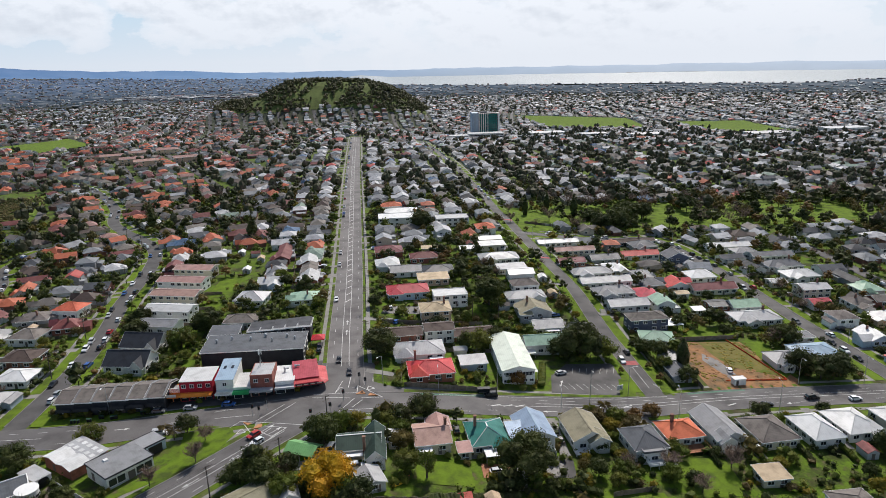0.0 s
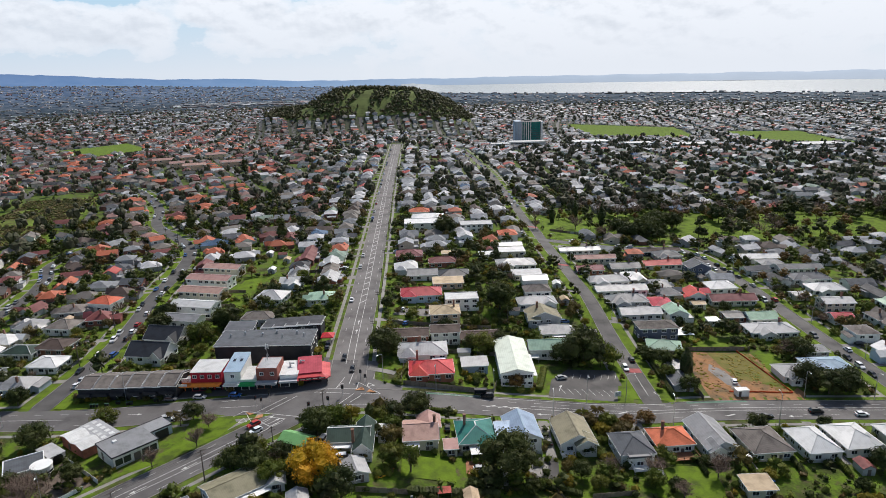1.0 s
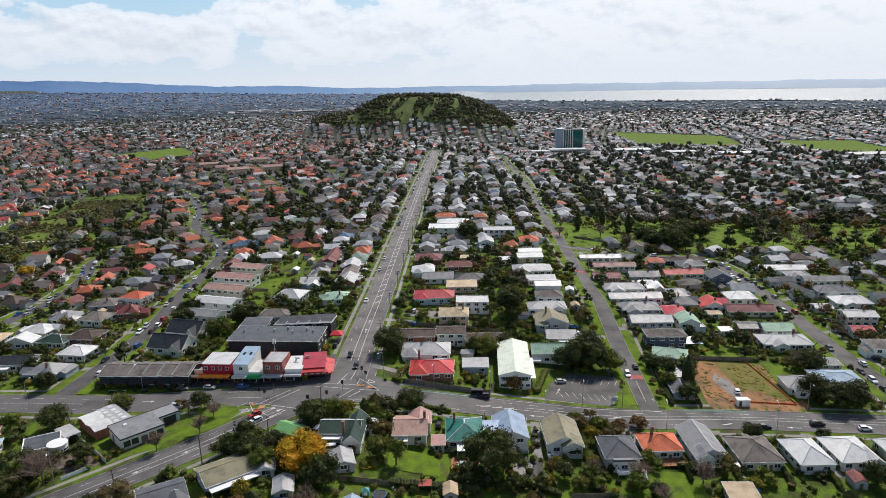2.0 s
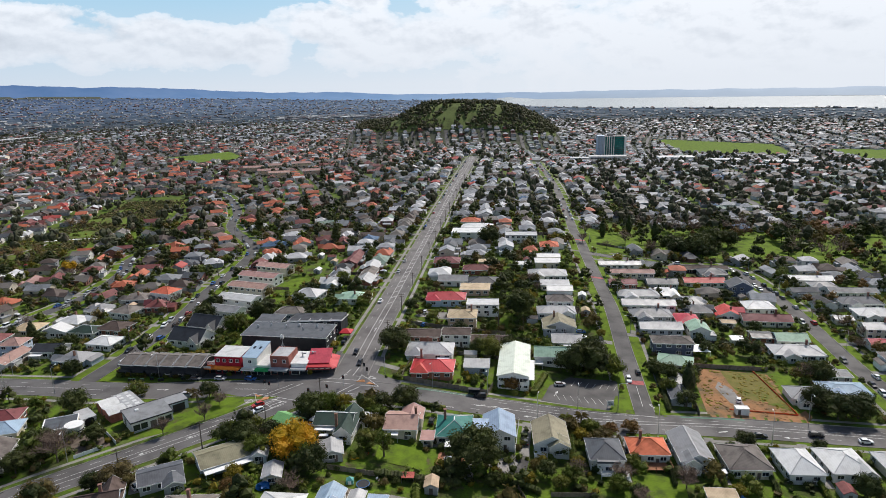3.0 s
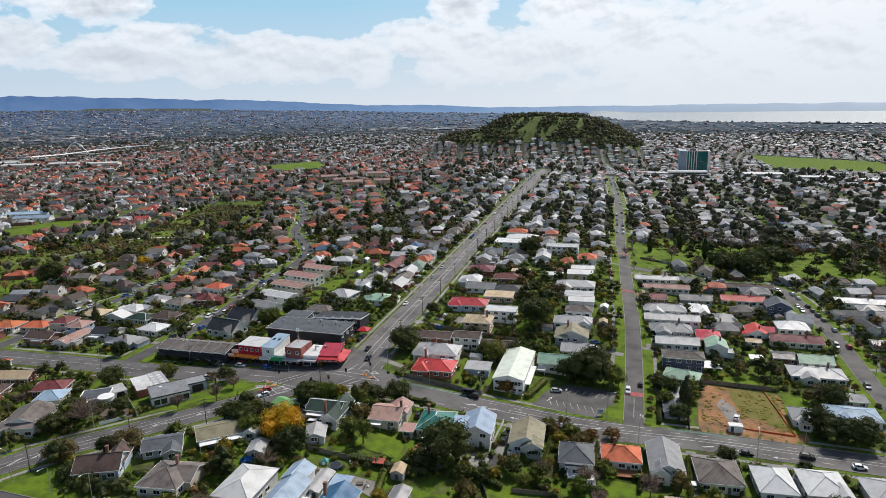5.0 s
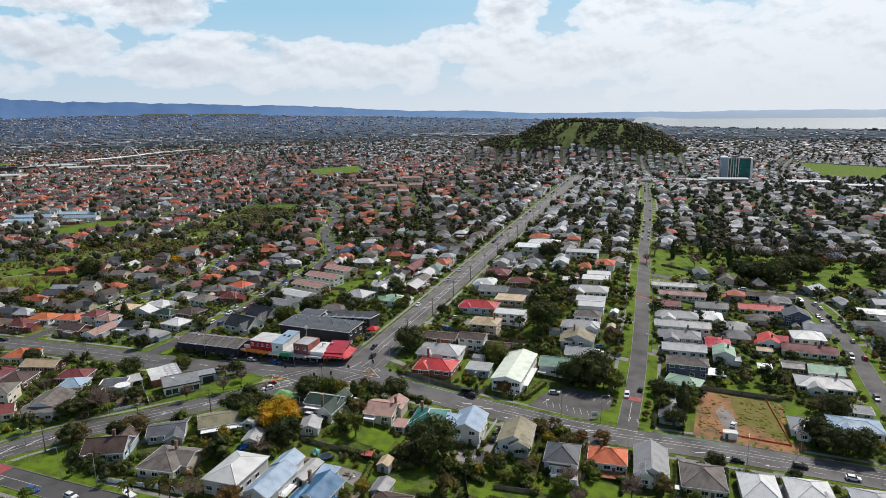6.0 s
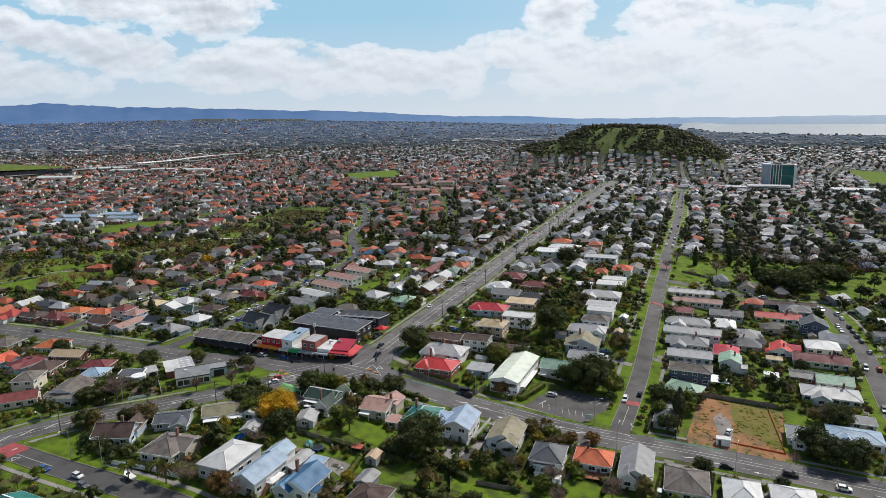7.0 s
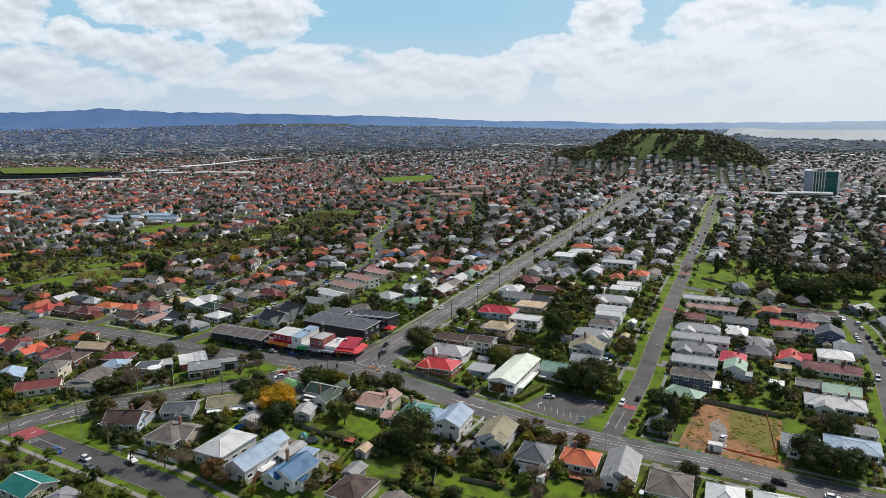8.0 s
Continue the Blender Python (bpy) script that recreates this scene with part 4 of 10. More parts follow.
def corner_office(x, y, turn):
    """White block-walled office: an L of two flat-roofed blocks, big dark windows to the road and a pale blue entrance block."""
    o = thing("office_building", x, y, turn, "white blockwork office with a grey flat roof", "office building", "shops")
    for cx, cy in ((x, y), (x + 5, y + 8)):
        TAKEN.append((cx, cy, 7.5))
    part("wall", Mesh().box(0, 0, -1.5, 11.2, 12.8, 5.1), WALL["white"], o)
    part("roof", Mesh().box(0, 0, 3.6, 11.6, 13.2, 0.2), ROOF["grey"], o)
    part("wall", Mesh().box(-2.65, 9.8, -1.5, 5.9, 6.79, 5.1), WALL["blue"], o, "pale blue painted entrance block")
    part("roof", Mesh().box(-2.65, 9.9, 3.6, 6.3, 6.58, 0.2), ROOF["grey"], o)
    for ex, ey, ew, ed in ((5.75, 0, 0.14, 13.4), (0, -6.68, 11.6, 0.14), (-5.88, 3.3, 0.14, 19.8), (3.2, 6.66, 5.2, 0.14), (0.56, 10.0, 0.14, 6.6)):
        part("edge_trim", Mesh().box(ex, ey, 3.5, ew, ed, 0.42), WALL["dark"], o)
    part("plinth", Mesh().box(5.64, 0, -1.5, 0.1, 12.8, 2.0), WALL["grey"], o)
    for wy in (-4.9, -2.6, 2.6, 4.9):
        f = part("window", Mesh().box(5.62, wy, 0.8, 0.14, 2.0, 1.9), WALL["dark"], o)
        part("pane", Mesh().box(5.71, wy, 0.9, 0.06, 1.8, 1.7), M_GLASS, f)
    part("door", Mesh().box(5.66, 0.2, 0.05, 0.14, 1.9, 2.5), M_DOOR, o)
    part("door", Mesh().box(-2.0, -6.44, 0.05, 1.2, 0.14, 2.2), M_DOOR, o)
    # solid black slab painted for the shade inside the open entrance
    part("garage_door", Mesh().box(0.34, 10.0, 0.05, 0.14, 4.0, 2.9), M_BLACK, o, "wide dark entrance")
    part("roof_light", Mesh().box(-2.5, -2.5, 3.8, 1.4, 1.4, 0.35, taper=0.8), M_TRIM, o)
    part("terrace", Mesh().box(3.0, 9.0, -0.6, 5.0, 4.8, 0.75), M_CONCRETE, o)
    part("terrace", Mesh().box(7.0, 4.0, -0.6, 2.6, 5.0, 0.7), M_CONCRETE, o)
    for k in range(9):
        part("block_course", Mesh().box(5.603, 0, 0.1 + 0.4 * k, 0.02, 12.7, 0.02), WALL["grey"], o)


corner_office(-89.2, 155.4, -37.7)


def workshop(x, y, turn):
    w = thing("workshop", x, y, turn, "brick workshop with white iron and clear sheet roofs", "workshop", "shops")
    TAKEN.append((x, y, 8))
    part("wall", walls(13.4, 10.8, 3.0, "flat", 0.3), WALL["brick"], w)
    part("roof", roof_shape(6.7, 5.6, 3.05, "gy", 0.8, -3.4, -2.8, 0.2), ROOF["white"], w)
    part("roof", roof_shape(6.7, 5.6, 3.05, "gy", 0.8, 3.4, -2.8, 0.2), ROOF["white"], w)
    part("roof", roof_shape(13.4, 5.3, 3.2, "mono", 0.3, 0.0, 2.9, 0.2), ROOF["pale"], w, "pale corrugated roof with clear sheets")
    for i in range(5):
        for j in range(2):
            part("clear_sheet", Mesh().box(-5.2 + 2.6 * i, 1.7 + 2.4 * j, 3.44 + 0.13 * j, 1.5, 1.8, 0.03), ROOF["white"], w)
    part("door", Mesh().box(-2.0, -5.43, 0, 1.2, 0.1, 2.1), M_DOOR, w)


workshop(-103.8, 160.6, -33)


def deco_house(x, y, turn):
    """Cream art-deco house: flat roof behind a parapet, a round glazed bay, and a garage with a dark arched opening."""
    h = thing("house", x, y, turn, "cream art-deco house with a round corner bay", "house", "houses of the suburb")
    TAKEN.append((x, y, 6.5))
    part("wall", Mesh().box(0, 0, -1.5, 10.0, 9.0, 5.0), WALL["cream"], h)
    part("roof", Mesh().box(0, 0, 3.5, 9.4, 8.4, 0.12), ROOF["slate"], h)
    for ex, ey, ew, ed in ((0, -4.4, 10.0, 0.25), (0, 4.4, 10.0, 0.25), (-4.88, 0, 0.25, 8.5), (4.88, 0, 0.25, 8.5)):
        part("parapet", Mesh().box(ex, ey, 3.5, ew, ed, 0.35), M_TRIM, h)
    bay = part("round_bay", Mesh().tube((4.2, -3.6, -1.5), (4.2, -3.6, 3.85), 2.7, 2.7, 24), WALL["white"], h)
    part("bay_roof", Mesh().tube((4.2, -3.6, 3.86), (4.2, -3.6, 3.98), 2.85, 2.85, 24), M_TRIM, bay)
    for k in range(7):
        a = radians(-115 + 24 * k)
        part("pane", Mesh().box(0, 0, 0, 0.10, 0.95, 1.2), M_GLASS, bay, at=pose(4.2 + 2.7 * math.cos(a), -3.6 + 2.7 * math.sin(a), 1.3, 0, 0, math.degrees(a)))
        part("glazing_bar", Mesh().box(0.08, 0, 0.55, 0.06, 0.95, 0.08), M_TRIM, bay, at=pose(4.2 + 2.7 * math.cos(a), -3.6 + 2.7 * math.sin(a), 1.3, 0, 0, math.degrees(a)))
    for wx in (-3.4, -0.9):
        frame_data, pane_data = window_data(1.7, 1.25)
        part("pane", pane_data, None, part("window", frame_data, None, h, at=pose(wx, -4.5, 1.2)))
    g = thing("garage", -111.0, 152.6, -31, "white flat-roofed garage with a dark arched opening", "garage", "sheds")
    TAKEN.append((-111.0, 152.6, 4.5))
    part("wall", Mesh().box(0, 0, -1.2, 8.0, 4.4, 4.1), WALL["white"], g)
    part("roof", Mesh().box(0, 0, 2.9, 8.3, 4.7, 0.14), ROOF["pale"], g)
    # no hole: a black arch on the wall imitates the shaded inside
    part("opening", Mesh().box(4.0, 0, -0.2, 0.12, 3.0, 1.8).tube((3.94, 0, 1.6), (4.06, 0, 1.6), 1.5, 1.5, 20), M_BLACK, g)


deco_house(-113.6, 145.0, 36)
sheet("yard", [(-106.5, 150.5), (-91.0, 140.0), (-97.0, 132.8), (-105.5, 139.0), (-108.0, 143.5)], 0.13, surf("gravel_yard", (0.13, 0.105, 0.085), 0.95, 0.3, 0.4, 3.0, 0.3, differ=0.0, world_space=True, spec=0.1), "brown gravel yard in front of the house", "yard", 3.0)
black_box = house(-69.0, 220.0, 4, 35.5, 13.5, 7.0, "mono", 0.5, "slate", "dark", "large black-clad building with a low grey roof", name="commercial_building", category="building", group="shops", sides="r", windows=(1.8, 1.3), seed=52)
for vx, vy, vs in ((-14, 1, 0.7), (-9, 3, 0.5), (-2, 2, 0.6), (3, 4, 0.8), (6, 0, 0.5), (11, 3, 0.7), (14, 1, 0.5)):
    part("roof_vent", Mesh().tube((vx, vy, 7.0), (vx, vy, 8.3), vs * 0.5, vs * 0.5, 8).tube((vx, vy, 8.3), (vx, vy, 8.7), vs * 0.8, vs * 0.5, 8), M_METAL, black_box)
house(-84.8, 234.0, 4, 10.6, 9, 6.0, "mono", 1.0, "slate", "dark", "dark townhouse with a sloping roof", name="townhouse", group="townhouses", seed=53)
for k in range(5):
    house(-73.5 + 4.7 * k, 237.0 + 0.5 * k, 6, 4.6, 10.5, 6.4, "mono", -1.0, "grey", "dark", "dark clad townhouse with a sloping roof in a joined row", name="townhouse", group="townhouses", sides="fb", windows=(1.3, 1.6), pitch=2.2, seed=54 + k)
for k in range(6):
    unit = house(-121.6 + 5.75 * k, 192.6 + 0.12 * k, 1, 5.65, 11.5, 4.9, "gx", 1.7, "tile", "dark", "dark two-storey terrace house with a grey roof in a joined row", name="terrace_house", category="terrace house", group="terrace row", sides="f", pitch=2.6, seed=60 + k)
    part("party_wall", roof_shape(0.3, 11.6, 5.2, "gx", 1.7, 2.83, 0.0, 0.1, 0.3), ROOF["grey"], unit, "grey party wall above the roof")
    part("balcony", Mesh().box(0, -6.6, 2.5, 4.6, 1.6, 0.18).box(0, -7.35, 2.68, 4.6, 0.08, 0.9), WALL["dark"], unit)
# houses between the main road and the avenue
house(-5.3, 208.9, 7, 15.4, 11, 3.0, "hip", 2.3, "red", "brick", "red brick house with a bright red hipped roof", wing=(-4.5, -2.5, 6, 8, "hip", 1.8), chimney=(-5, 4.6), porch=(3, 7, 5, 3), seed=70)
house(-9.9, 223.3, 7, 18, 11.5, 3.3, "hip", 2.4, "pale", "white", "white villa with a pale iron roof", wing=(-5.5, -4, 6, 6, "hip", 1.9), chimney=(-1, 1), seed=71)
house(9.9, 217.5, 7, 9.2, 7, 2.8, "mono", 0.4, "pale", "blue", "pale blue-grey cottage with a flat iron roof", seed=72)
mint_hall = house(24.1, 220.8, 5, 11.3, 29.5, 5.6, "gy", 1.5, "mint", "white", "long white hall with a pale mint iron roof", name="hall", category="hall", group="church buildings", windows=(1.5, 1.1), pitch=2.0, porch=(6.6, -2, 2.2, 18), seed=73)
part("window_band", Mesh().box(0, -14.82, 3.4, 9.6, 0.14, 1.3), M_GLASS, mint_hall, "long band of dark glass")
for k in range(9):
    part("mullion", Mesh().box(-4.7 + 1.17 * k, -14.92, 3.4, 0.12, 0.1, 1.3), M_TRIM, mint_hall)
house(38.3, 235.5, 5, 15, 8, 4.6, "gx", 2.4, "sage", "white", "white church hall with a pale green roof", name="church", category="church", group="church buildings", porch=(-6, -5.4, 3.4, 3.0), seed=74)
house(-16.8, 238.0, 7, 15, 8.5, 3.0, "gx", 1.3, "brown", "brick", "low brick flat with a brown roof", seed=75)
house(-2.6, 241.0, 7, 11.3, 8.5, 5.2, "gx", 1.3, "brown", "white", "two-storey white flat with a brown roof", seed=76)
house(11.2, 244.0, 7, 16, 8.5, 3.0, "gx", 1.3, "brown", "brick", "low brick flat with a brown roof", seed=77)
house(-4.0, 260.5, 7, 12.4, 11, 5.5, "hip", 1.8, "tan", "beige", "two-storey beige house with a tan hipped roof", chimney=(4, 1), seed=78)
house(-16.7, 283.8, 7, 18.5, 11, 3.2, "hip", 2.2, "red", "blue", "pale blue house with a red hipped roof", wing=(-5.5, -3.5, 6, 6, "hip", 1.7), seed=79)
house(2.5, 276.7, 7, 15, 9.5, 5.0, "flat", 0.4, "white", "white", "two-storey white building with a flat roof", seed=80)
house(-5.1, 299.3, 7, 14.3, 9.0, 3.0, "mono", 0.5, "tan", "beige", "low house with an orange-tan flat roof", seed=81)
house(-3.0, 311.5, 7, 15, 11, 3.0, "hip", 1.9, "black", "grey", "house with a black hipped roof", seed=82)
house(-19.0, 312.0, 7, 15, 9, 3.0, "gx", 1.9, "grey", "white", "white house with a grey roof", seed=83)
house(-30.0, 347.0, 7, 14.5, 12, 3.2, "hip", 2.2, "maroon", "brick", "brick house with a maroon hipped roof", seed=84)
house(-10.2, 333.6, 7, 14.5, 9, 3.2, "hip", 2.0, "maroon", "brick", "brick house with a maroon hipped roof", seed=85)
house(-28.3, 418.5, 6, 27, 15, 5.2, "flat", 0.4, "white", "white", "white two-storey motel block with a flat roof", name="motel_block", category="motel", group="motel", seed=86)
house(6.0, 413.0, 6, 21, 12, 5.2, "flat", 0.4, "pale", "white", "white two-storey motel block with a flat roof", name="motel_block", category="motel", group="motel", seed=87)
# east of the avenue
house(86.2, 260.7, 6, 16, 8.8, 5.6, "hip", 1.5, "tile", "navy", "two-storey navy house with a grey roof", porch=(11, -1, 8, 8), seed=90)
house(86.2, 246.5, -10, 13, 9.5, 3.0, "hip", 2.0, "sage", "cream", "house with a pale green hipped roof", seed=91)
house(68.5, 378.1, 7, 24, 7, 3.0, "gx", 1.2, "pale", "white", "white weatherboard house with a pale grey iron gabled roof", chimney=(4.8, 1), seed=200)
house(73.9, 362.6, 7, 26, 7, 3.0, "gx", 1.3, "pink", "cream", "cream house with a faded pink gabled roof", seed=201)
house(68.7, 336.8, 7, 14, 8, 3.0, "gx", 1.6, "maroon", "brick", "brick house with a maroon gabled roof", seed=202)
house(90.5, 353.6, 7, 16, 9, 3.0, "gx", 1.8, "slate", "grey", "grey house with a dark grey gabled roof", chimney=(3.2, 1), seed=203)
house(75.8, 320.6, 7, 20, 8.5, 3.2, "hip", 2.0, "pale", "white", "white weatherboard house with a pale grey iron hipped roof", wing=(-4.0, -5.0, 6.0, 5, "gy", 1.5), seed=204)
house(79.8, 307.7, 7, 25, 8, 3.2, "gx", 1.6, "pale", "white", "white weatherboard house with a pale grey iron gabled roof", seed=205)
house(79.9, 292.3, 7, 18, 9.5, 3.4, "hip", 2.2, "grey", "grey", "grey house with a grey iron hipped roof", wing=(-3.6, -5.5, 6.0, 5, "gy", 1.5), chimney=(3.6, 1), seed=206)
house(83.2, 279.3, 7, 18, 8.5, 3.2, "gx", 1.8, "pale", "white", "white weatherboard house with a pale grey iron gabled roof", seed=207)
house(122.6, 387.0, 7, 15, 12, 3.2, "hip", 2.4, "slate", "grey", "grey house with a dark grey hipped roof", wing=(-3.0, -6.8, 6.0, 5, "gy", 1.5), seed=208)
house(114.7, 367.7, 7, 22, 8, 3.0, "gx", 1.8, "red", "white", "white weatherboard house with a bright red gabled roof", chimney=(4.4, 1), seed=209)
house(131.3, 355.8, 7, 12, 10, 5.4, "gy", 2.8, "slate", "navy", "navy house with a dark grey gabled roof", seed=210)
house(135.0, 328.2, 7, 14, 11, 3.2, "hip", 2.4, "white", "white", "white weatherboard house with a white iron hipped roof", seed=211)
house(117.8, 396.6, 7, 30, 6.5, 2.8, "gx", 1.3, "brown", "dark", "long dark house with a dark brown gabled roof", chimney=(6.0, 1), seed=212)
house(26.0, 390.0, 7, 11, 12, 4.6, "hip", 2.2, "orange", "white", "white weatherboard house with an orange tiled hipped roof", seed=213)
house(27.0, 367.5, 7, 13, 8.5, 3.4, "gx", 1.0, "white", "white", "white weatherboard house with a low white iron roof", seed=214)
house(27.5, 354.5, 7, 14, 8, 3.4, "mono", 0.5, "white", "cream", "cream house with a flat white iron roof", seed=215)
house(14.0, 348.0, 7, 9, 6, 2.8, "mono", 0.3, "white", "white", "long low white garden building", name="garage", category="garage", group="sheds", sides="f", seed=219)
house(29.0, 331.0, 7, 20, 11, 3.2, "hip", 2.0, "pale", "white", "wide white villa with a pale grey iron hipped roof", wing=(-5.0, -5.8, 6.0, 5, "gy", 1.5), seed=216)
house(34.0, 313.0, 7, 14, 8, 3.2, "mono", 0.4, "pale", "cream", "cream house with a low pale roof", seed=217)
house(37.0, 301.5, 7, 12, 9, 4.6, "gx", 1.2, "white", "white", "two-storey white house with a white iron roof", seed=218)
house(37.6, 290.5, 7, 12, 8.5, 3.6, "hip", 2.0, "tile", "white", "white house with a weathered grey hipped roof", seed=220)
house(36.7, 279.6, 7, 17, 9, 3.2, "hip", 2.0, "pale", "white", "white villa with a pale grey iron hipped roof", wing=(5.0, -3.4, 5.0, 4, "gy", 1.4), seed=221)
house(38.5, 267.5, 7, 14, 11, 3.4, "gy", 2.8, "olive", "grey", "grey house with a steep tan-grey gabled roof", wing=(-4.5, -3.0, 5.0, 8, "gx", 1.6), chimney=(-2, 2), seed=222)
house(42.5, 254.8, 7, 12, 9, 3.2, "gx", 2.0, "pale", "white", "white house with a pale iron gabled roof and porch", porch=(1, -5.6, 6, 2), seed=223)
house(-6.7, 351.0, 7, 10, 5, 2.6, "mono", 0.3, "tan", "cream", "long low shed with a tan roof", name="shed", category="shed", group="sheds", sides="f", seed=224)
house(-28.0, 438.5, 7, 22, 13, 4.0, "hip", 2.0, "white", "white", "large white house with a white iron hipped roof", wing=(6.0, -7.0, 7.0, 5, "gy", 1.6), seed=225)
house(-36.0, 456.0, 7, 14, 11, 4.4, "hip", 2.2, "orange", "white", "white house with an orange-red tiled roof", seed=226)
# houses along the east street
house(134.3, 309.1, 5, 22, 9, 3.0, "gx", 2.0, "maroon", "cream", "cream house with a faded red gabled roof", chimney=(4.8, 1), seed=230)
house(127.2, 286.2, 5, 9, 8, 2.8, "gx", 0.7, "black", "brick", "dark house with a black panelled roof", seed=231)
house(138.8, 284.7, 5, 13, 9, 3.0, "gx", 2.0, "sage", "white", "white house with a pale green gabled roof", seed=232)
house(137.1, 269.8, 5, 20, 11, 3.0, "hip", 2.0, "pale", "white", "white house with a pale grey hipped roof", wing=(-3.6, -5.9, 6.0, 4.5, "gy", 1.5), chimney=(4.4, 1), seed=233)
house(143.6, 234.1, 5, 16, 10, 3.0, "hip", 1.5, "sky", "white", "white house with a light blue iron roof", wing=(-2.9, -5.4, 5.8, 4.5, "gy", 1.5), seed=234)
house(128.7, 227.2, 5, 11, 10, 3.0, "hip", 2.0, "grey", "white", "white house with a grey hipped roof", wing=(-2.0, -5.4, 4.0, 4.5, "gy", 1.5), seed=235)
house(146.6, 248.3, 5, 8, 6, 2.6, "mono", 0.2, "slate", "grey", "low carport building with a dark flat roof", name="garage", category="garage", group="sheds", seed=236)
house(116.0, 301.2, 5, 6, 4.5, 2.5, "gx", 0.6, "tan", "white", "small white garage with a tan roof", name="garage", category="garage", group="sheds", seed=237)
house(115.9, 278.9, 5, 5, 4.5, 2.5, "mono", 0.2, "white", "white", "small white flat-roofed shed", name="garage", category="garage", group="sheds", seed=238)
house(172.4, 381.2, 5, 26, 8, 3.2, "gx", 1.6, "white", "white", "long white building with a white iron roof", chimney=(5.7, 1), seed=239)
house(176.8, 369.5, 5, 13, 9, 3.2, "hip", 1.8, "grey", "white", "white house with a grey hipped roof", wing=(-2.3, -4.9, 4.7, 4.5, "gy", 1.5), seed=240)
house(188.5, 361.0, 5, 24, 8, 3.2, "gx", 1.5, "slate", "white", "long white house with a dark grey roof", seed=241)
house(185.7, 342.2, 5, 20, 10, 3.4, "hip", 2.2, "slate", "white", "white villa with a slate grey hipped roof", wing=(-3.6, -5.4, 6.0, 4.5, "gy", 1.5), chimney=(4.4, 1), seed=242)
house(186.4, 325.1, 5, 17, 11, 3.4, "hip", 2.2, "white", "white", "white villa with a pale hipped roof", wing=(-3.1, -5.9, 6.0, 4.5, "gy", 1.5), seed=243)
house(170.2, 316.6, 5, 8, 6.5, 2.6, "gx", 0.8, "pale", "cream", "small pale garage beside the street", name="garage", category="garage", group="sheds", seed=244)
house(179.4, 300.6, 5, 14, 9, 5.0, "gx", 1.4, "pale", "cream", "two-storey cream house with a pale roof", chimney=(3.1, 1), seed=245)
house(174.4, 285.4, 5, 9, 8, 3.0, "gx", 1.4, "red", "white", "white house with a red roof", seed=246)
# flats and houses between the west street and the main road
house(-119.0, 267.6, -8, 20.7, 9, 5.5, "gx", 1.3, "white", "white", "two-storey block of flats with a white roof", name="flats", category="flats", group="blocks of flats", seed=100)
house(-123.9, 287.2, -8, 21.9, 9, 5.5, "gx", 1.3, "pink", "cream", "two-storey block of flats with a faded pink roof", name="flats", category="flats", group="blocks of flats", seed=101)
house(-128.2, 306.8, -8, 23.0, 9, 5.5, "gx", 1.3, "pink", "white", "two-storey block of flats with a pale pink roof", name="flats", category="flats", group="blocks of flats", seed=102)
house(-128.8, 326.0, -8, 20.0, 9, 5.5, "gx", 1.3, "pink", "cream", "two-storey block of flats with a faded pink roof", name="flats", category="flats", group="blocks of flats", seed=103)
house(-118.7, 254.5, -8, 16.2, 8.3, 4.0, "gx", 1.4, "grey", "white", "white house with a grey gabled roof", seed=104)
house(-117.0, 236.6, -6, 15.0, 10.5, 3.4, "gx", 3.8, "black", "white", "white house with a steep black gabled roof", wing=(5.2, -4.4, 4.2, 5, "gy", 2.6), seed=105)
house(-115.6, 220.6, -4, 15.5, 10.5, 3.4, "gx", 3.8, "black", "white", "white house with a steep black gabled roof", wing=(5.2, -4.4, 4.2, 5, "gy", 2.6), seed=106)
house(-87.2, 281.0, -4, 13, 12, 3.5, "hip", 2.4, "pale", "white", "white house with a pale hipped roof", seed=107)
house(-84.3, 254.0, 2, 13, 9, 3.5, "hip", 2.0, "tile", "grey", "house with a dull grey tiled roof", seed=108)
house(-169.0, 279.0, -8, 12, 10, 4.6, "hip", 2.2, "orange", "white", "two-storey white house with an orange tiled roof", seed=109)
house(-153.5, 214.0, 0, 12, 10, 3.0, "hip", 1.6, "white", "white", "white house with a white iron roof", seed=110)
house(-162.0, 231.0, 0, 13, 11, 3.0, "hip", 2.0, "brown", "brick", "brick house with a brown hipped roof", seed=111)
house(-172.0, 252.0, -5, 12, 11, 3.4, "hip", 2.2, "tile", "white", "white house with a weathered grey roof", seed=112)
house(84.5, 216, 4, 7, 9, 2.8, "gy", 1.4, "slate", "grey", "dark garden building with a dark roof", name="shed", category="shed", group="sheds", sides="f", seed=120)
house(85.5, 229, 4, 6, 8, 2.6, "mono", 0.5, "grey", "grey", "low garage with a grey iron roof", name="garage", category="garage", group="sheds", sides="f", seed=121)
# houses north of the cross road's western arm
house(-189.5, 203.0, 12, 9.0, 9.0, 5.5, "hip", 1.9, "pink", "blue", "two-storey pale blue house with a brown-pink hipped roof", seed=130)
house(-203.0, 206.0, 12, 9.5, 9.5, 5.5, "hip", 2.0, "maroon", "cream", "two-storey cream house with a maroon hipped roof", seed=131)
house(-218.5, 203.0, 12, 13, 9, 3.0, "hip", 1.9, "orange", "cream", "cream house with a bright orange hipped roof", seed=132)
house(-235.0, 199.5, 12, 13, 10, 3.0, "hip", 1.9, "orange", "white", "white house with a bright orange hipped roof", seed=133)
house(-172.0, 203.5, 12, 12, 9, 3.2, "gx", 1.8, "black", "white", "white house with a black roof and a porch", porch=(-3, -6, 5, 3), seed=134)
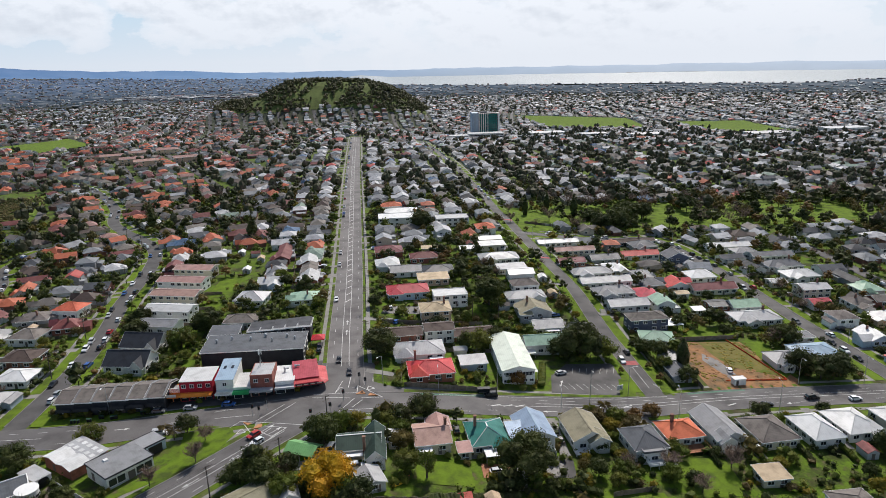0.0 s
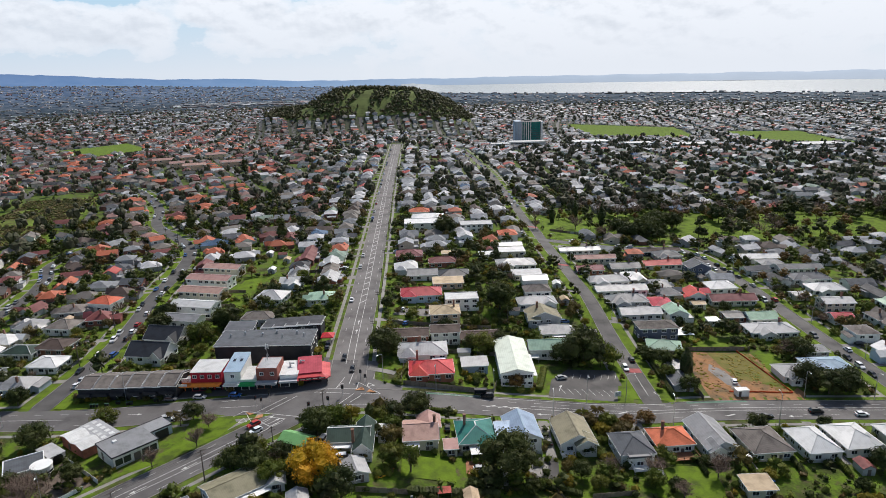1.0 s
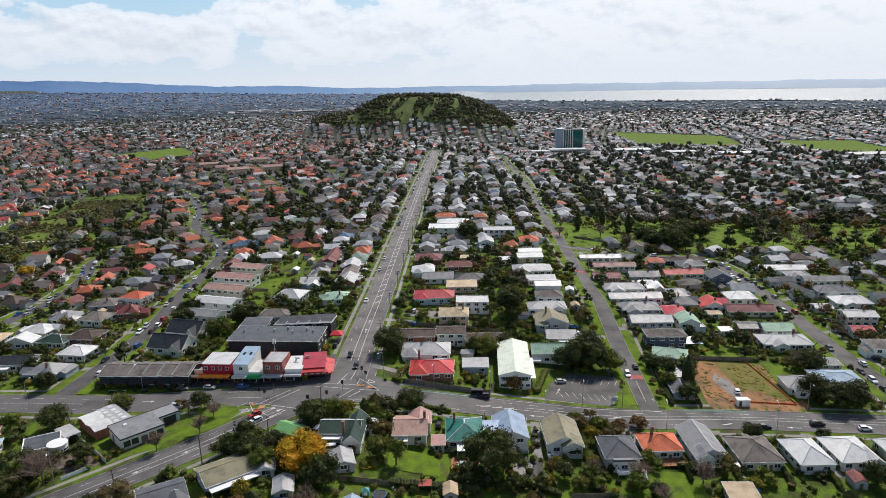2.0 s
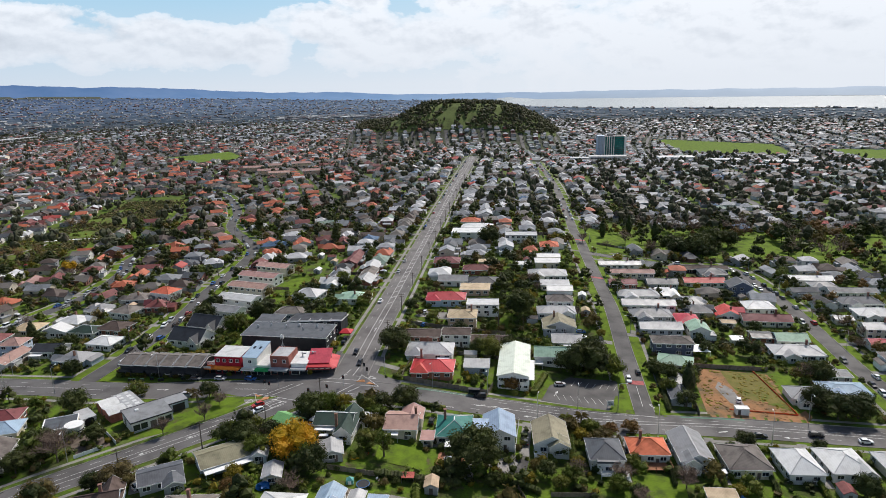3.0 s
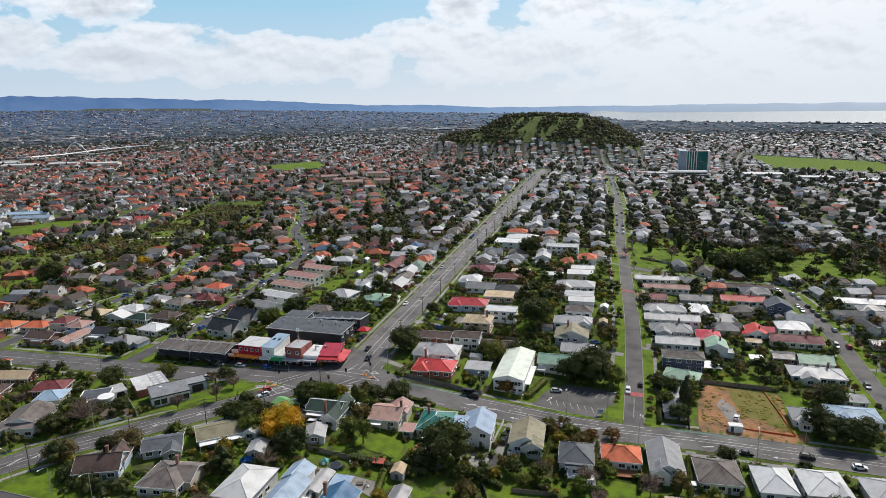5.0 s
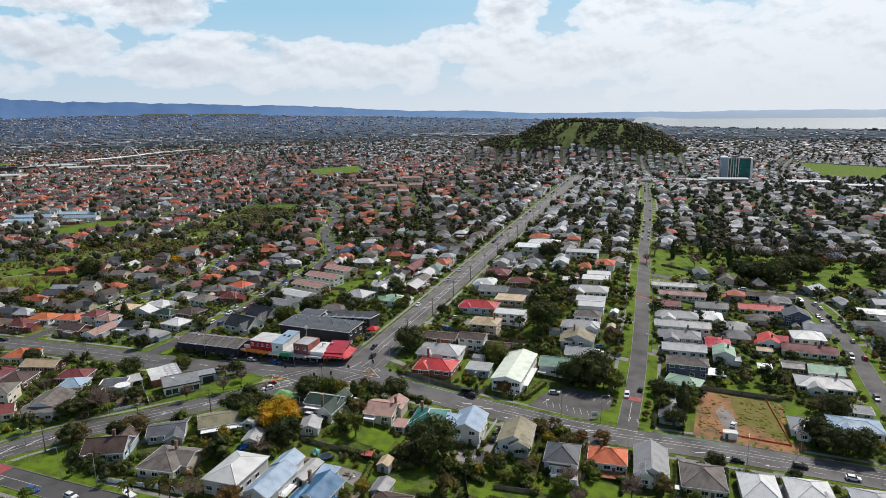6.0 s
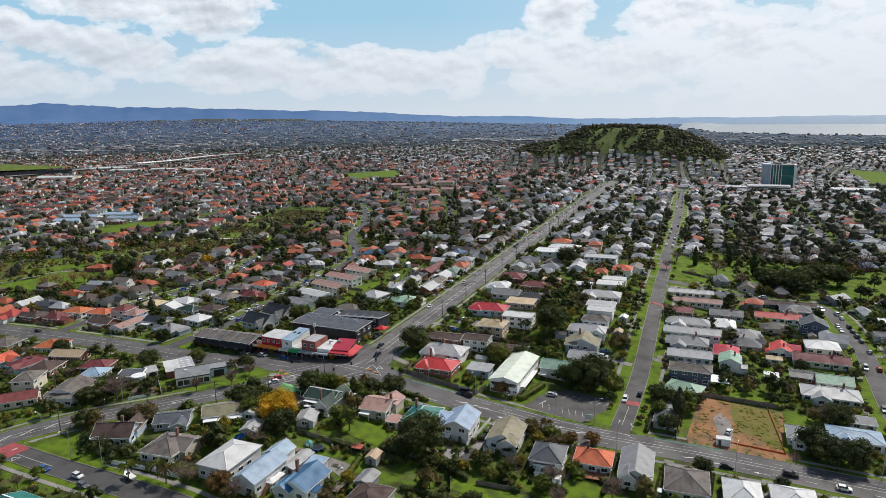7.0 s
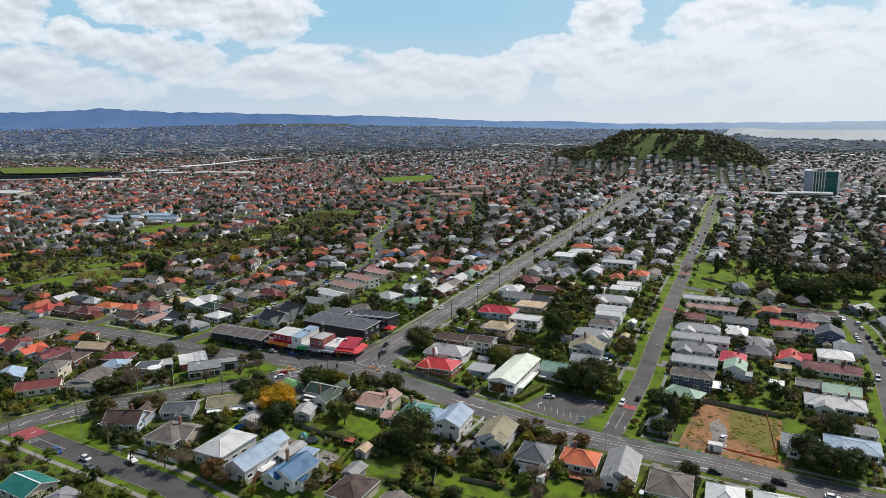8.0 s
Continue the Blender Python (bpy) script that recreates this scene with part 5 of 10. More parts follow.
house(-173.0, 226.0, 0, 13, 9, 3.0, "hip", 1.8, "green", "white", "white house with a dull green roof", seed=135)
house(-188.0, 224.0, 10, 12, 7, 3.0, "gy", 2.4, "white", "white", "white house with a steep white gabled roof", seed=136)
house(-205.0, 226.0, 12, 12, 10, 3.0, "hip", 2.0, "tan", "cream", "house with a tan tiled hipped roof", seed=137)
# school and flats further off
for sx, sy, sw, sd in ((-603, 440, 40, 12), (-575, 470, 44, 12), (-590, 415, 30, 10), (-545, 452, 36, 10)):
    house(sx, sy, 24, sw, sd, 3.6, "gx", 1.8, "sky", "white", "long white school building with a light blue roof", name="school_building", category="school", group="school", pitch=6.0, seed=sw)
for sx, sy in ((-404, 808), (-380, 833), (-354, 853), (-300, 771), (-338, 752), (-365, 775)):
    house(sx, sy, 25, 26, 10, 6.5, "gx", 2.0, "pink", "beige", "pinkish block of town flats with gabled roofs", name="flats", category="flats", group="pink flats", pitch=6.0, seed=5)

# ---------------------------------------------------------------- shops on the corner


def shop(x, y, turn, w, d, h, roof, wall, awning, label, windows=True, sign=None, top="parapet"):
    """A shop: parapet walls, roof behind them, shop windows, a canopy over the pavement, upper windows and a sign band."""
    s = thing("shop", x, y, turn, label, "shop", "row of shops")
    TAKEN.append((x, y, math.hypot(w, d) / 2 * 0.8))
    part("wall", Mesh().box(0, 0, -1.0, w, d, h + 1.0), WALL[wall], s)
    if top == "slope":
        part("roof", roof_shape(w, d, h, "mono", 1.3, over=0.2), ROOF[roof], s)
        part("gable_wall", Mesh().add([(u, v, h + k) for u in (-w / 2, w / 2) for v, k in ((-d / 2, 0), (d / 2, 0), (d / 2, 1.25))], [(0, 2, 1), (3, 4, 5), (1, 2, 5, 4)]), WALL[wall], s)
        for u in (-1.2, 1.2):
            part("roof_light", Mesh().box(u, 1.0, 0, 0.9, 1.6, 0.12), M_GLASS, s, at=pose(0, 0, h + 0.86, 5.7))
    elif top == "sheet":
        part("roof", roof_shape(w, d, h, "mono", 0.35, over=0.15), ROOF[roof], s)
    else:
        part("roof", Mesh().box(0, 0, h, w - 0.5, d - 0.5, 0.12), ROOF[roof], s)
    for a, b, c, e in ((0, -d / 2 + 0.12, w, 0.25), (0, d / 2 - 0.12, w, 0.25), (-w / 2 + 0.12, 0, 0.25, d - 0.5), (w / 2 - 0.12, 0, 0.25, d - 0.5)) if top == "parapet" else ():
        part("parapet", Mesh().box(a, b, h + 0.003, c, e, 0.22), WALL[wall], s)
    part("canopy", Mesh().box(0, -d / 2 - 1.3, 2.9, w, 2.6, 0.35).box(0, -d / 2 - 2.62, 2.8, w, 0.06, 0.7), WALL[awning] if awning in WALL else ROOF[awning], s, "coloured pavement canopy")
    n = max(1, int(w / 2.4))
    for i in range(n):
        u = (i + 0.5) * w / n - w / 2
        f = part("shop_window", Mesh().box(u, -d / 2 - 0.02, 0.3, w / n - 0.3, 0.1, 2.3), M_BLACK, s)
        part("pane", Mesh().box(u, -d / 2 - 0.09, 0.4, w / n - 0.5, 0.04, 2.1), M_GLASS, f)
    if windows:
        put_windows(s, w, d, h, sides="f", size=(1.4, 1.3), pitch=2.2, storeys=2, seed=int(abs(x)))
    if sign:
        part("sign_board", Mesh().box(0, -d / 2 - 2.75, 3.3, w * 0.8, 0.08, 0.9), WALL[sign], s, "bright painted sign board")
    return s


shop(-81.6, 197.0, 4, 10.4, 9.5, 7.0, "white", "red", "orange", "red painted two-storey shop with a white roof", sign="orange", top="sheet")
shop(-72.2, 198.4, 4, 5.6, 13, 7.0, "sky", "white", "white", "white shop with a sloping light blue roof", sign="white", top="slope")
shop(-66.6, 196.6, 4, 5.4, 9.6, 4.0, "white", "white", "green", "low white shop with a green canopy", windows=False, sign="green", top="sheet")
shop(-60.2, 197.0, 4, 7.2, 9.2, 7.5, "pale", "brick", "grey", "two-storey brick shop with a roof deck")
shop(-53.4, 198.6, 8, 6.1, 10.6, 4.5, "white", "white", "grey", "low white shop with a pale roof", windows=False, top="sheet")
corner = shop(-47.2, 200.6, 14, 7.6, 9.5, 3.6, "slate", "dark", "red", "corner shop with red roof and red canopy", windows=False, top="sheet")
part("roof", roof_shape(7.8, 9.8, 4.0, "mono", 1.6, over=0.3), ROOF["red"], corner, "sloping bright red iron roof")
part("gable_wall", Mesh().add([(u, v, 3.8 + k) for u in (-3.7, 3.7) for v, k in ((-4.7, 0), (4.7, 0), (4.7, 1.75))], [(0, 2, 1), (3, 4, 5), (1, 2, 5, 4)]), WALL["dark"], corner)
part("verandah_roof", Mesh().add([(-4.2, -4.8, 3.9), (3.9, -4.8, 3.9), (3.9, 4.2, 3.9), (-4.2, -8.0, 2.9), (5.6, -8.0, 2.9), (7.0, -6.6, 2.9), (7.0, 4.2, 2.9), (-4.2, -8.0, 2.7), (5.6, -8.0, 2.7), (7.0, -6.6, 2.7), (7.0, 4.2, 2.7), (-4.2, -4.8, 3.7), (3.9, 4.2, 3.7)],
                             [(0, 3, 4, 1), (1, 4, 5), (1, 5, 6, 2), (3, 7, 8, 4), (4, 8, 9, 5), (5, 9, 10, 6), (0, 11, 7, 3), (2, 6, 10, 12)]), ROOF["red"], corner, "red verandah roof round the corner")
part("sign_board", Mesh().box(0.8, -8.05, 2.95, 9.0, 0.06, 0.5), M_BLACK, corner, "dark fascia sign with pale bars")
for k in range(4):
    part("sign_bar", Mesh().box(-2.4 + 2.1 * k, -8.1, 3.05, 1.5, 0.04, 0.28), WALL["cream"], corner)
for vx, vy in ((-5.8, 199.5), (-2.6, 201.5)):
    duct = thing("roof_duct", -48.0 + vx, vy, 8, "galvanised extract duct on a shop roof", "duct", "roof ducts", z=ground(-52, 199) + 4.6)
    part("pipe", Mesh().tube((0, 0, 0), (0, 0, 1.5), 0.3, 0.3, 8).tube((0, 0, 1.35), (1.4, 0, 1.35), 0.26, 0.26, 8), M_METAL, duct)
    part("cowl", Mesh().tube((0, 0, 1.5), (0, 0, 1.8), 0.5, 0.15, 8), M_METAL, duct)
dairy = shop(-89.4, 195.0, 4, 5.0, 5.5, 3.4, "pale", "orange", "orange", "small orange and white corner store with sign boards", windows=False, sign="white")
part("sign_board", Mesh().box(0, -2.9, 3.6, 4.8, 0.2, 1.5), WALL["white"], dairy, "white sign board with red bars")
for k, words in enumerate(("TAKEAWAYS", "HOT FOOD")):
    text = bpy.data.curves.new("sign_lettering", "FONT")
    text.body, text.size, text.extrude, text.align_x = words, 0.78, 0.01, "CENTER"
    text.materials.append(WALL["red"])
    part("sign_lettering", text, None, dairy, "red sign lettering", at=pose(0, -3.03, 3.68 + 0.72 * k, 90))

# ---------------------------------------------------------------- plants


def blob(m, c, r, rng, rough=0.22, squash=0.8, slot=0, level=1):
    bm = bmesh.new()
    bmesh.ops.create_icosphere(bm, subdivisions=level, radius=1.0)
    o = Vector((rng.uniform(-50, 50), rng.uniform(-50, 50), 0))
    v = []
    for p in bm.verts:
        k = r * (1 + rough * 2 * noise.noise(p.co * 1.6 + o))
        v.append((c[0] + p.co.x * k, c[1] + p.co.y * k, c[2] + p.co.z * k * squash))
    f = [[q.index for q in g.verts] for g in bm.faces]
    bm.free()
    return m.add(v, f, slot)


def leaves(m, c, r, n, size, rng, squash=0.8, slot=0):
    """n small leaf sprays over a ball-like clump."""
    for _ in range(n):
        d = Vector((rng.gauss(0, 1), rng.gauss(0, 1), rng.gauss(0, 1) + 0.25)).normalized()
        k = r * rng.uniform(0.68, 1.18)
        p = Vector((c[0] + d.x * k, c[1] + d.y * k, c[2] + d.z * k * squash))
        t = d.cross(Vector((rng.gauss(0, 1), rng.gauss(0, 1), rng.gauss(0, 1)))).normalized()
        b = (d + 0.8 * Vector((rng.gauss(0, 1), rng.gauss(0, 1), rng.gauss(0, 1)))).normalized()
        s = size * rng.uniform(0.6, 1.3)
        m.add([p - t * s, p + b * s * 1.3, p + t * s], [(0, 1, 2)], slot)


def tree_data(kind, h, spread, seed):
    """Trunk with limbs, and crown, of one kind of tree."""
    rng = random.Random(seed)
    trunk, crown = Mesh(), Mesh()
    if kind == "round":
        trunk.tube((0, 0, -0.8), (0.1, 0, h * 0.42), 0.035 * h, 0.022 * h, 7)
        n = 9 + int(spread)
        for i in range(n):
            a, e = i * 2.4 + rng.uniform(-0.4, 0.4), (i + 0.5) / n
            rad = spread * (0.25 + 0.55 * math.sin(math.pi * min(1, e * 0.85 + 0.12))) * rng.uniform(0.75, 1.1)
            c = (math.cos(a) * rad, math.sin(a) * rad, h * (0.34 + 0.52 * e) + rng.uniform(-0.3, 0.3))
            trunk.tube((0.1, 0, h * (0.22 + 0.16 * e)), c, 0.014 * h, 0.004 * h, 5)
            r = spread * rng.uniform(0.36, 0.52)
            blob(crown, c, r * 0.68, rng, 0.35, level=2 if spread > 5 else 1)
            leaves(crown, c, r, int(70 + 34 * r * r), 0.06 * spread ** 0.5 + 0.13, rng)
    elif kind == "tall":
        trunk.tube((0, 0, -0.8), (0, 0, h * 0.9), 0.02 * h, 0.006 * h, 7)
        n = 11
        for i in range(n):
            e = i / (n - 1)
            r = spread * (1.0 - 0.82 * e) * rng.uniform(0.85, 1.1)
            for j in range(3 if e < 0.7 else 1):
                a = rng.uniform(0, 6.28)
                c = (math.cos(a) * r * 0.4, math.sin(a) * r * 0.4, h * (0.14 + 0.80 * e))
                blob(crown, c, r * 0.52, rng, 0.35, 0.75)
                leaves(crown, c, r * 0.75, 80, 0.24, rng, 0.9)
    elif kind == "column":
        trunk.tube((0, 0, -0.8), (0, 0, h * 0.5), 0.2, 0.1, 6)
        for i in range(9):
            e = i / 8
            r = spread * (0.75 + 0.5 * math.sin(math.pi * e * 0.9)) * (1 - 0.65 * max(0, e - 0.5) * 2)
            c = (rng.uniform(-.15, .15), rng.uniform(-.15, .15), h * (0.08 + 0.85 * e))
            blob(crown, c, r * 0.9, rng, 0.25, 1.4)
            leaves(crown, c, r, 60, 0.16, rng, 1.4)
    elif kind == "bare":
        trunk.tube((0, 0, -0.8), (0, 0, h * 0.35), 0.03 * h, 0.02 * h, 6)
        for i in range(14):
            a, tilt = i * 2.4, rng.uniform(0.25, 1.0)
            base = Vector((0, 0, h * rng.uniform(0.2, 0.36)))
            tip = Vector((math.cos(a) * spread * tilt, math.sin(a) * spread * tilt, h * (1.0 - 0.38 * tilt * tilt) * rng.uniform(0.85, 1.0)))
            trunk.tube(base, tip, 0.009 * h, 0.002 * h, 5)
            for j in range(40):
                k = rng.uniform(0.3, 1.0)
                s = base.lerp(tip, k)
                o = Vector((rng.gauss(0, 1), rng.gauss(0, 1), rng.uniform(0.0, 1.3))).normalized() * rng.uniform(0.8, 1.9) * spread * 0.22
                sd = o.cross(Vector((0, 0, 1))).normalized() * 0.06
                crown.add([s - sd, s + sd, s + o], [(0, 1, 2)])
                for _ in range(2):
                    q = s + o * rng.uniform(0.4, 0.9)
                    o2 = o * 0.45 + Vector((rng.gauss(0, .4), rng.gauss(0, .4), rng.gauss(0, .4)))
                    crown.add([q - sd * 0.7, q + sd * 0.7, q + o2], [(0, 1, 2)])
    elif kind == "palm":
        top = Vector((0.2, 0.1, h * 0.8))
        trunk.tube((0, 0, -0.5), top, 0.2, 0.14, 7)
        for i in range(26):
            a, e = i * 2.4, rng.uniform(-0.5, 1.2)
            out = Vector((math.cos(a), math.sin(a), 0))
            side = Vector((-out.y, out.x, 0)) * 0.16 * spread / 2
            mid = top + out * spread * 0.55 + Vector((0, 0, 0.45 * e * spread * 0.5))
            tip = top + out * spread + Vector((0, 0, (0.4 * e - 0.35) * spread))
            crown.add([top, mid - side, tip, mid + side], [(0, 1, 2), (0, 2, 3)])
    elif kind == "bush":
        for i in range(4):
            a = i * 1.9 + rng.uniform(-.3, .3)
            c = (math.cos(a) * spread * 0.42, math.sin(a) * spread * 0.42, h * 0.42 + rng.uniform(-.1, .15) * h)
            blob(crown, c, spread * 0.40, rng, 0.3, h / spread * 0.7)
            leaves(crown, c, spread * 0.56, 105, 0.15, rng, h / spread * 0.75)
    return trunk, crown


TREES, PLANT_COUNT = {}, [0]


def plant_kind(kind, leaf, h, spread, seed):
    key = (kind, leaf, round(h), round(spread), seed)
    if key not in TREES:
        trunk, crown = tree_data(kind, h, spread, seed)
        TREES[key] = (trunk.data("trunk", [M_BARK]) if trunk.v else None, crown.data("crown", [LEAF[leaf]]))
    return TREES[key]


WORDS = {"dark": "dark evergreen", "mid": "green leafy", "olive": "olive-green", "gold": "golden yellow autumn", "rust": "rust-brown", "twig": "bare leafless", "amber": "amber-brown leafless", "lime": "yellow-green"}
SHAPE = {"round": "tree with a broad crown", "tall": "tall conifer-like tree", "column": "slim columnar cypress", "bare": "winter tree with fine twigs", "palm": "palm with long fronds"}


def tree(x, y, kind="round", leaf="dark", h=8, spread=4.0, seed=0, turn=0.0, size=1.0):
    trunk, crown = plant_kind(kind, leaf, h, spread, seed)
    PLANT_COUNT[0] += 1
    if kind == "bush":
        b = new("bush", crown)
        b.matrix_basis = pose(x, y, ground(x, y), 0, 0, turn) @ Matrix.Scale(size, 4)
        return tagged(b, WORDS[leaf] + " garden shrub on the lawn", "bush", "garden shrubs")
    t = thing("tree" if kind != "palm" else "palm_tree", x, y, turn, WORDS[leaf] + " " + SHAPE[kind], "tree" if kind != "palm" else "palm", "trees of the suburb")
    t.scale = (size, size, size)
    part("trunk", trunk, None, t)
    part("crown", crown, None, t)
    return t


# trees that stand out
tree(21.0, 152.0, "round", "dark", 13, 6.9, 1)
tree(-13.0, 399.0, "round", "dark", 12, 7.0, 61, 40)
tree(-30, 141.5, "round", "gold", 9, 6.2, 2)
tree(-34, 142, "round", "dark", 6, 3.2, 3)
tree(-38, 166, "round", "dark", 6, 3.6, 4)
tree(-33, 168, "round", "mid", 6, 3.6, 5)
tree(-7, 178, "round", "dark", 8, 4.6, 6)
tree(-21, 172, "column", "dark", 6, 1.5, 7)
for bx, by, leaf, bs in ((-35, 163, "dark", 1.15), (-30.5, 170, "mid", 0.8), (-26.5, 171, "lime", 0.7), (-17.5, 172.5, "mid", 0.75), (-14, 174, "dark", 0.9), (-13.5, 168, "mid", 0.7), (-12.5, 161, "olive", 0.8), (-11, 150.5, "mid", 0.9),
                         (-46, 142.5, "dark", 1.0), (-41, 139.5, "mid", 0.9), (-54, 150, "mid", 0.7), (47, 182.5, "olive", 0.7), (53, 183.5, "mid", 0.7), (57, 178, "olive", 0.75), (50.5, 178, "lime", 0.6), (59.5, 184.5, "rust", 0.6)):
    tree(bx, by, "round", leaf, 7, 4.0, 63, bx * 11, bs)
tree(-21.5, 134.6, "round", "dark", 8, 4.0, 8)
tree(-25.5, 137.0, "round", "mid", 7, 3.6, 80)
tree(-24, 221, "round", "dark", 10, 6.0, 9)
tree(52, 232, "round", "dark", 13, 8.0, 10)
tree(61, 231, "round", "mid", 8, 4.8, 11)
tree(44, 229, "round", "dark", 9, 5.2, 12)
tree(12, 231, "round", "mid", 9, 5.0, 13)
tree(20, 238, "round", "dark", 8, 4.0, 14)
tree(88, 222, "column", "dark", 13, 2.6, 15)
for bx, by, leaf, bs in ((86.5, 211.5, "dark", 0.9), (81.5, 221, "mid", 0.8), (82, 232, "dark", 1.0), (90.5, 229, "mid", 0.7), (77.5, 236, "dark", 0.8), (92.5, 238, "dark", 0.7)):
    tree(bx, by, "round", leaf, 7, 4.0, 63, bx * 13, bs)
tree(131, 220, "round", "dark", 9, 5.0, 16)
tree(136, 214.5, "round", "dark", 9, 5.4, 17)
tree(143, 216.5, "round", "dark", 9, 5.4, 18)
tree(139, 245, "round", "dark", 8, 4.6, 78)
tree(134.5, 246, "bare", "twig", 7, 4.4, 79)
tree(-77.5, 173, "round", "dark", 6, 3.0, 19)
tree(-83.7, 171.8, "palm", "olive", 4, 2.4, 70)
tree(-80.1, 169.4, "palm", "olive", 4, 2.4, 71)
tree(-69.5, 157.4, "bare", "twig", 6, 3.2, 72)
tree(-78, 147.5, "bare", "twig", 6, 3.2, 73)
tree(-70.4, 168, "bare", "twig", 5, 2.8, 74)
tree(-73, 120, "round", "olive", 7, 4.6, 20)
tree(-42, 92, "palm", "mid", 7, 3.0, 21)
tree(-36, 97, "palm", "mid", 6, 3.0, 22)
tree(-31, 96, "palm", "olive", 6, 3.0, 23)
tree(-25, 98, "bare", "twig", 7, 4.5, 24)
tree(-101, 129.5, "bare", "twig", 10, 7.0, 25)
tree(-106, 133, "bare", "twig", 8, 5.6, 75)
tree(-112, 134, "round", "dark", 7, 4.4, 76)
tree(-108.5, 128, "round", "dark", 5, 3.4, 77)
tree(20, 275, "round", "dark", 13, 6.5, 26)
tree(12, 262, "palm", "dark", 11, 3.2, 27)
tree(23, 262, "palm", "dark", 10, 3.2, 28)
tree(-103, 236, "round", "mid", 8, 5.0, 29)
tree(-98, 252, "round", "dark", 9, 5.5, 30)
tree(-5.6, 148.5, "round", "mid", 9, 2.5, 31)
tree(62, 158, "bare", "twig", 6, 4.0, 32)
tree(80, 160, "bare", "twig", 7, 4.6, 33)
for bx, by, leaf, bs in ((36, 149.5, "lime", 0.55), (41.2, 154.6, "dark", 0.72), (48.5, 154.8, "mid", 0.72), (45.5, 150, "mid", 0.6), (45, 167, "dark", 0.62), (60.9, 153.5, "mid", 0.72), (66.5, 152, "dark", 0.6), (-14.5, 100.5, "rust", 0.85), (-9.5, 99.0, "olive", 0.6),
                         (-35, 121.5, "mid", 0.7), (-36.5, 117, "olive", 0.65), (-40, 122, "rust", 0.55), (-31.5, 116.5, "dark", 0.55), (11.6, 124.4, "lime", 0.55), (9.5, 119, "mid", 0.5), (12.2, 113.5, "olive", 0.55), (-25.5, 122.5, "dark", 0.5),
                         (17.5, 146, "dark", 0.7), (27, 145.5, "dark", 0.6), (12, 143.5, "dark", 0.55), (31, 134, "mid", 0.45)):
    tree(bx, by, "round", leaf, 7, 4.0, 63, bx * 17, bs)
for bx, by, bs in ((-17.5, 130.5, 0.9), (-15.5, 137.6, 0.8), (-9.0, 136.6, 0.8), (-1.5, 135.6, 1.0), (1.2, 137.4, 0.9), (-4.6, 133.6, 0.6), (3.4, 134.6, 0.7), (8.6, 138.6, 1.2), (33.5, 140, 0.9), (37, 133.5, 0.8), (-2.6, 128.4, 0.6), (-20.5, 125.6, 0.8)):
    tree(bx, by, "bush", ("dark", "mid", "olive", "lime")[int(bx * 7) % 4], 2, 1.6, int(by) % 2, bx * 9, bs)
tree(-55, 146, "round", "dark", 6, 3.6, 36)
tree(-49, 152, "round", "mid", 5, 3.0, 37)
tree(-42, 149, "round", "dark", 6, 3.2, 38)
tree(59.6, 458, "column", "dark", 14, 2.2, 39)
tree(79, 484, "column", "dark", 15, 2.2, 40)
tree(96, 467, "column", "dark", 18, 2.4, 41)
for bx, by, bs in ((74.8, 446, 1.1), (91, 429, 1.1), (47.5, 455, 1.0), (46, 428, 0.8), (114, 500, 1.3), (100, 510, 1.2), (128, 505, 1.3), (62, 424, 0.6)):
    tree(bx, by, "bare", "twig", 9, 5.6, 60, bx * 7, bs)
for bx, by, bs in ((108, 432, 1.0), (119, 436, 1.15), (126, 448, 1.1), (133, 462, 1.1), (145, 463, 1.0), (104, 446, 0.9)):
    tree(bx, by, "round", "dark", 12, 7.0, 61, bx * 5, bs)
tree(-200, 440, "tall", "dark", 22, 5.0, 42)
tree(-118, 395, "tall", "dark", 22, 5.0, 43)
tree(-296, 274, "round", "dark", 15, 7.0, 44)
tree(-267, 320, "round", "gold", 8, 4.6, 45)
tree(-196, 218, "column", "dark", 9, 2.0, 50)
tree(-90, 111, "round", "olive", 5, 4.6, 51)
for bx, by, bs in ((-80, 104.5, 1.5), (-76.5, 102.5, 1.6), (-72.5, 101, 1.4), (-68.5, 100.5, 1.6), (-64.5, 100, 1.5), (-60.5, 100.5, 1.3), (-57, 103, 1.4)):
    tree(bx, by, "bush", "dark", 3, 2.4, 0, bx * 9, bs)
tree(-120, 158, "round", "dark", 8, 4.6, 52)
tree(-106, 172, "round", "mid", 5, 3.6, 53)
tree(66, 188, "round", "rust", 4, 2.8, 54)
for k in range(7):
    tree(-123 + 4.6 * k, 186.0 + 0.1 * k, "bush", ("dark", "mid", "olive")[k % 3], 2, 1.6, k % 2, 50 * k, 0.8 + 0.1 * (k % 4))
tree(50, 186, "palm", "olive", 6, 2.6, 55)
tree(45, 185, "palm", "mid", 5, 2.6, 56)
tree(-198, 524, "tall", "dark", 22, 5.0, 57)
tree(-260, 709, "tall", "dark", 24, 5.0, 58)
for bx, by, bs in ((-400, 234, 1.0), (-401, 243, 1.1), (-392, 250, 0.9), (-319, 237, 1.1), (-310, 244, 1.1), (-309, 251, 1.0), (-318, 229, 1.2), (-367, 293, 1.0), (-348, 345, 1.1), (-334, 348, 1.2), (-330, 360, 1.1), (-379, 447, 1.2), (-372, 452, 1.0)):
    tree(bx, by, "bare", "amber", 8, 5.0, 62, bx * 3, bs)

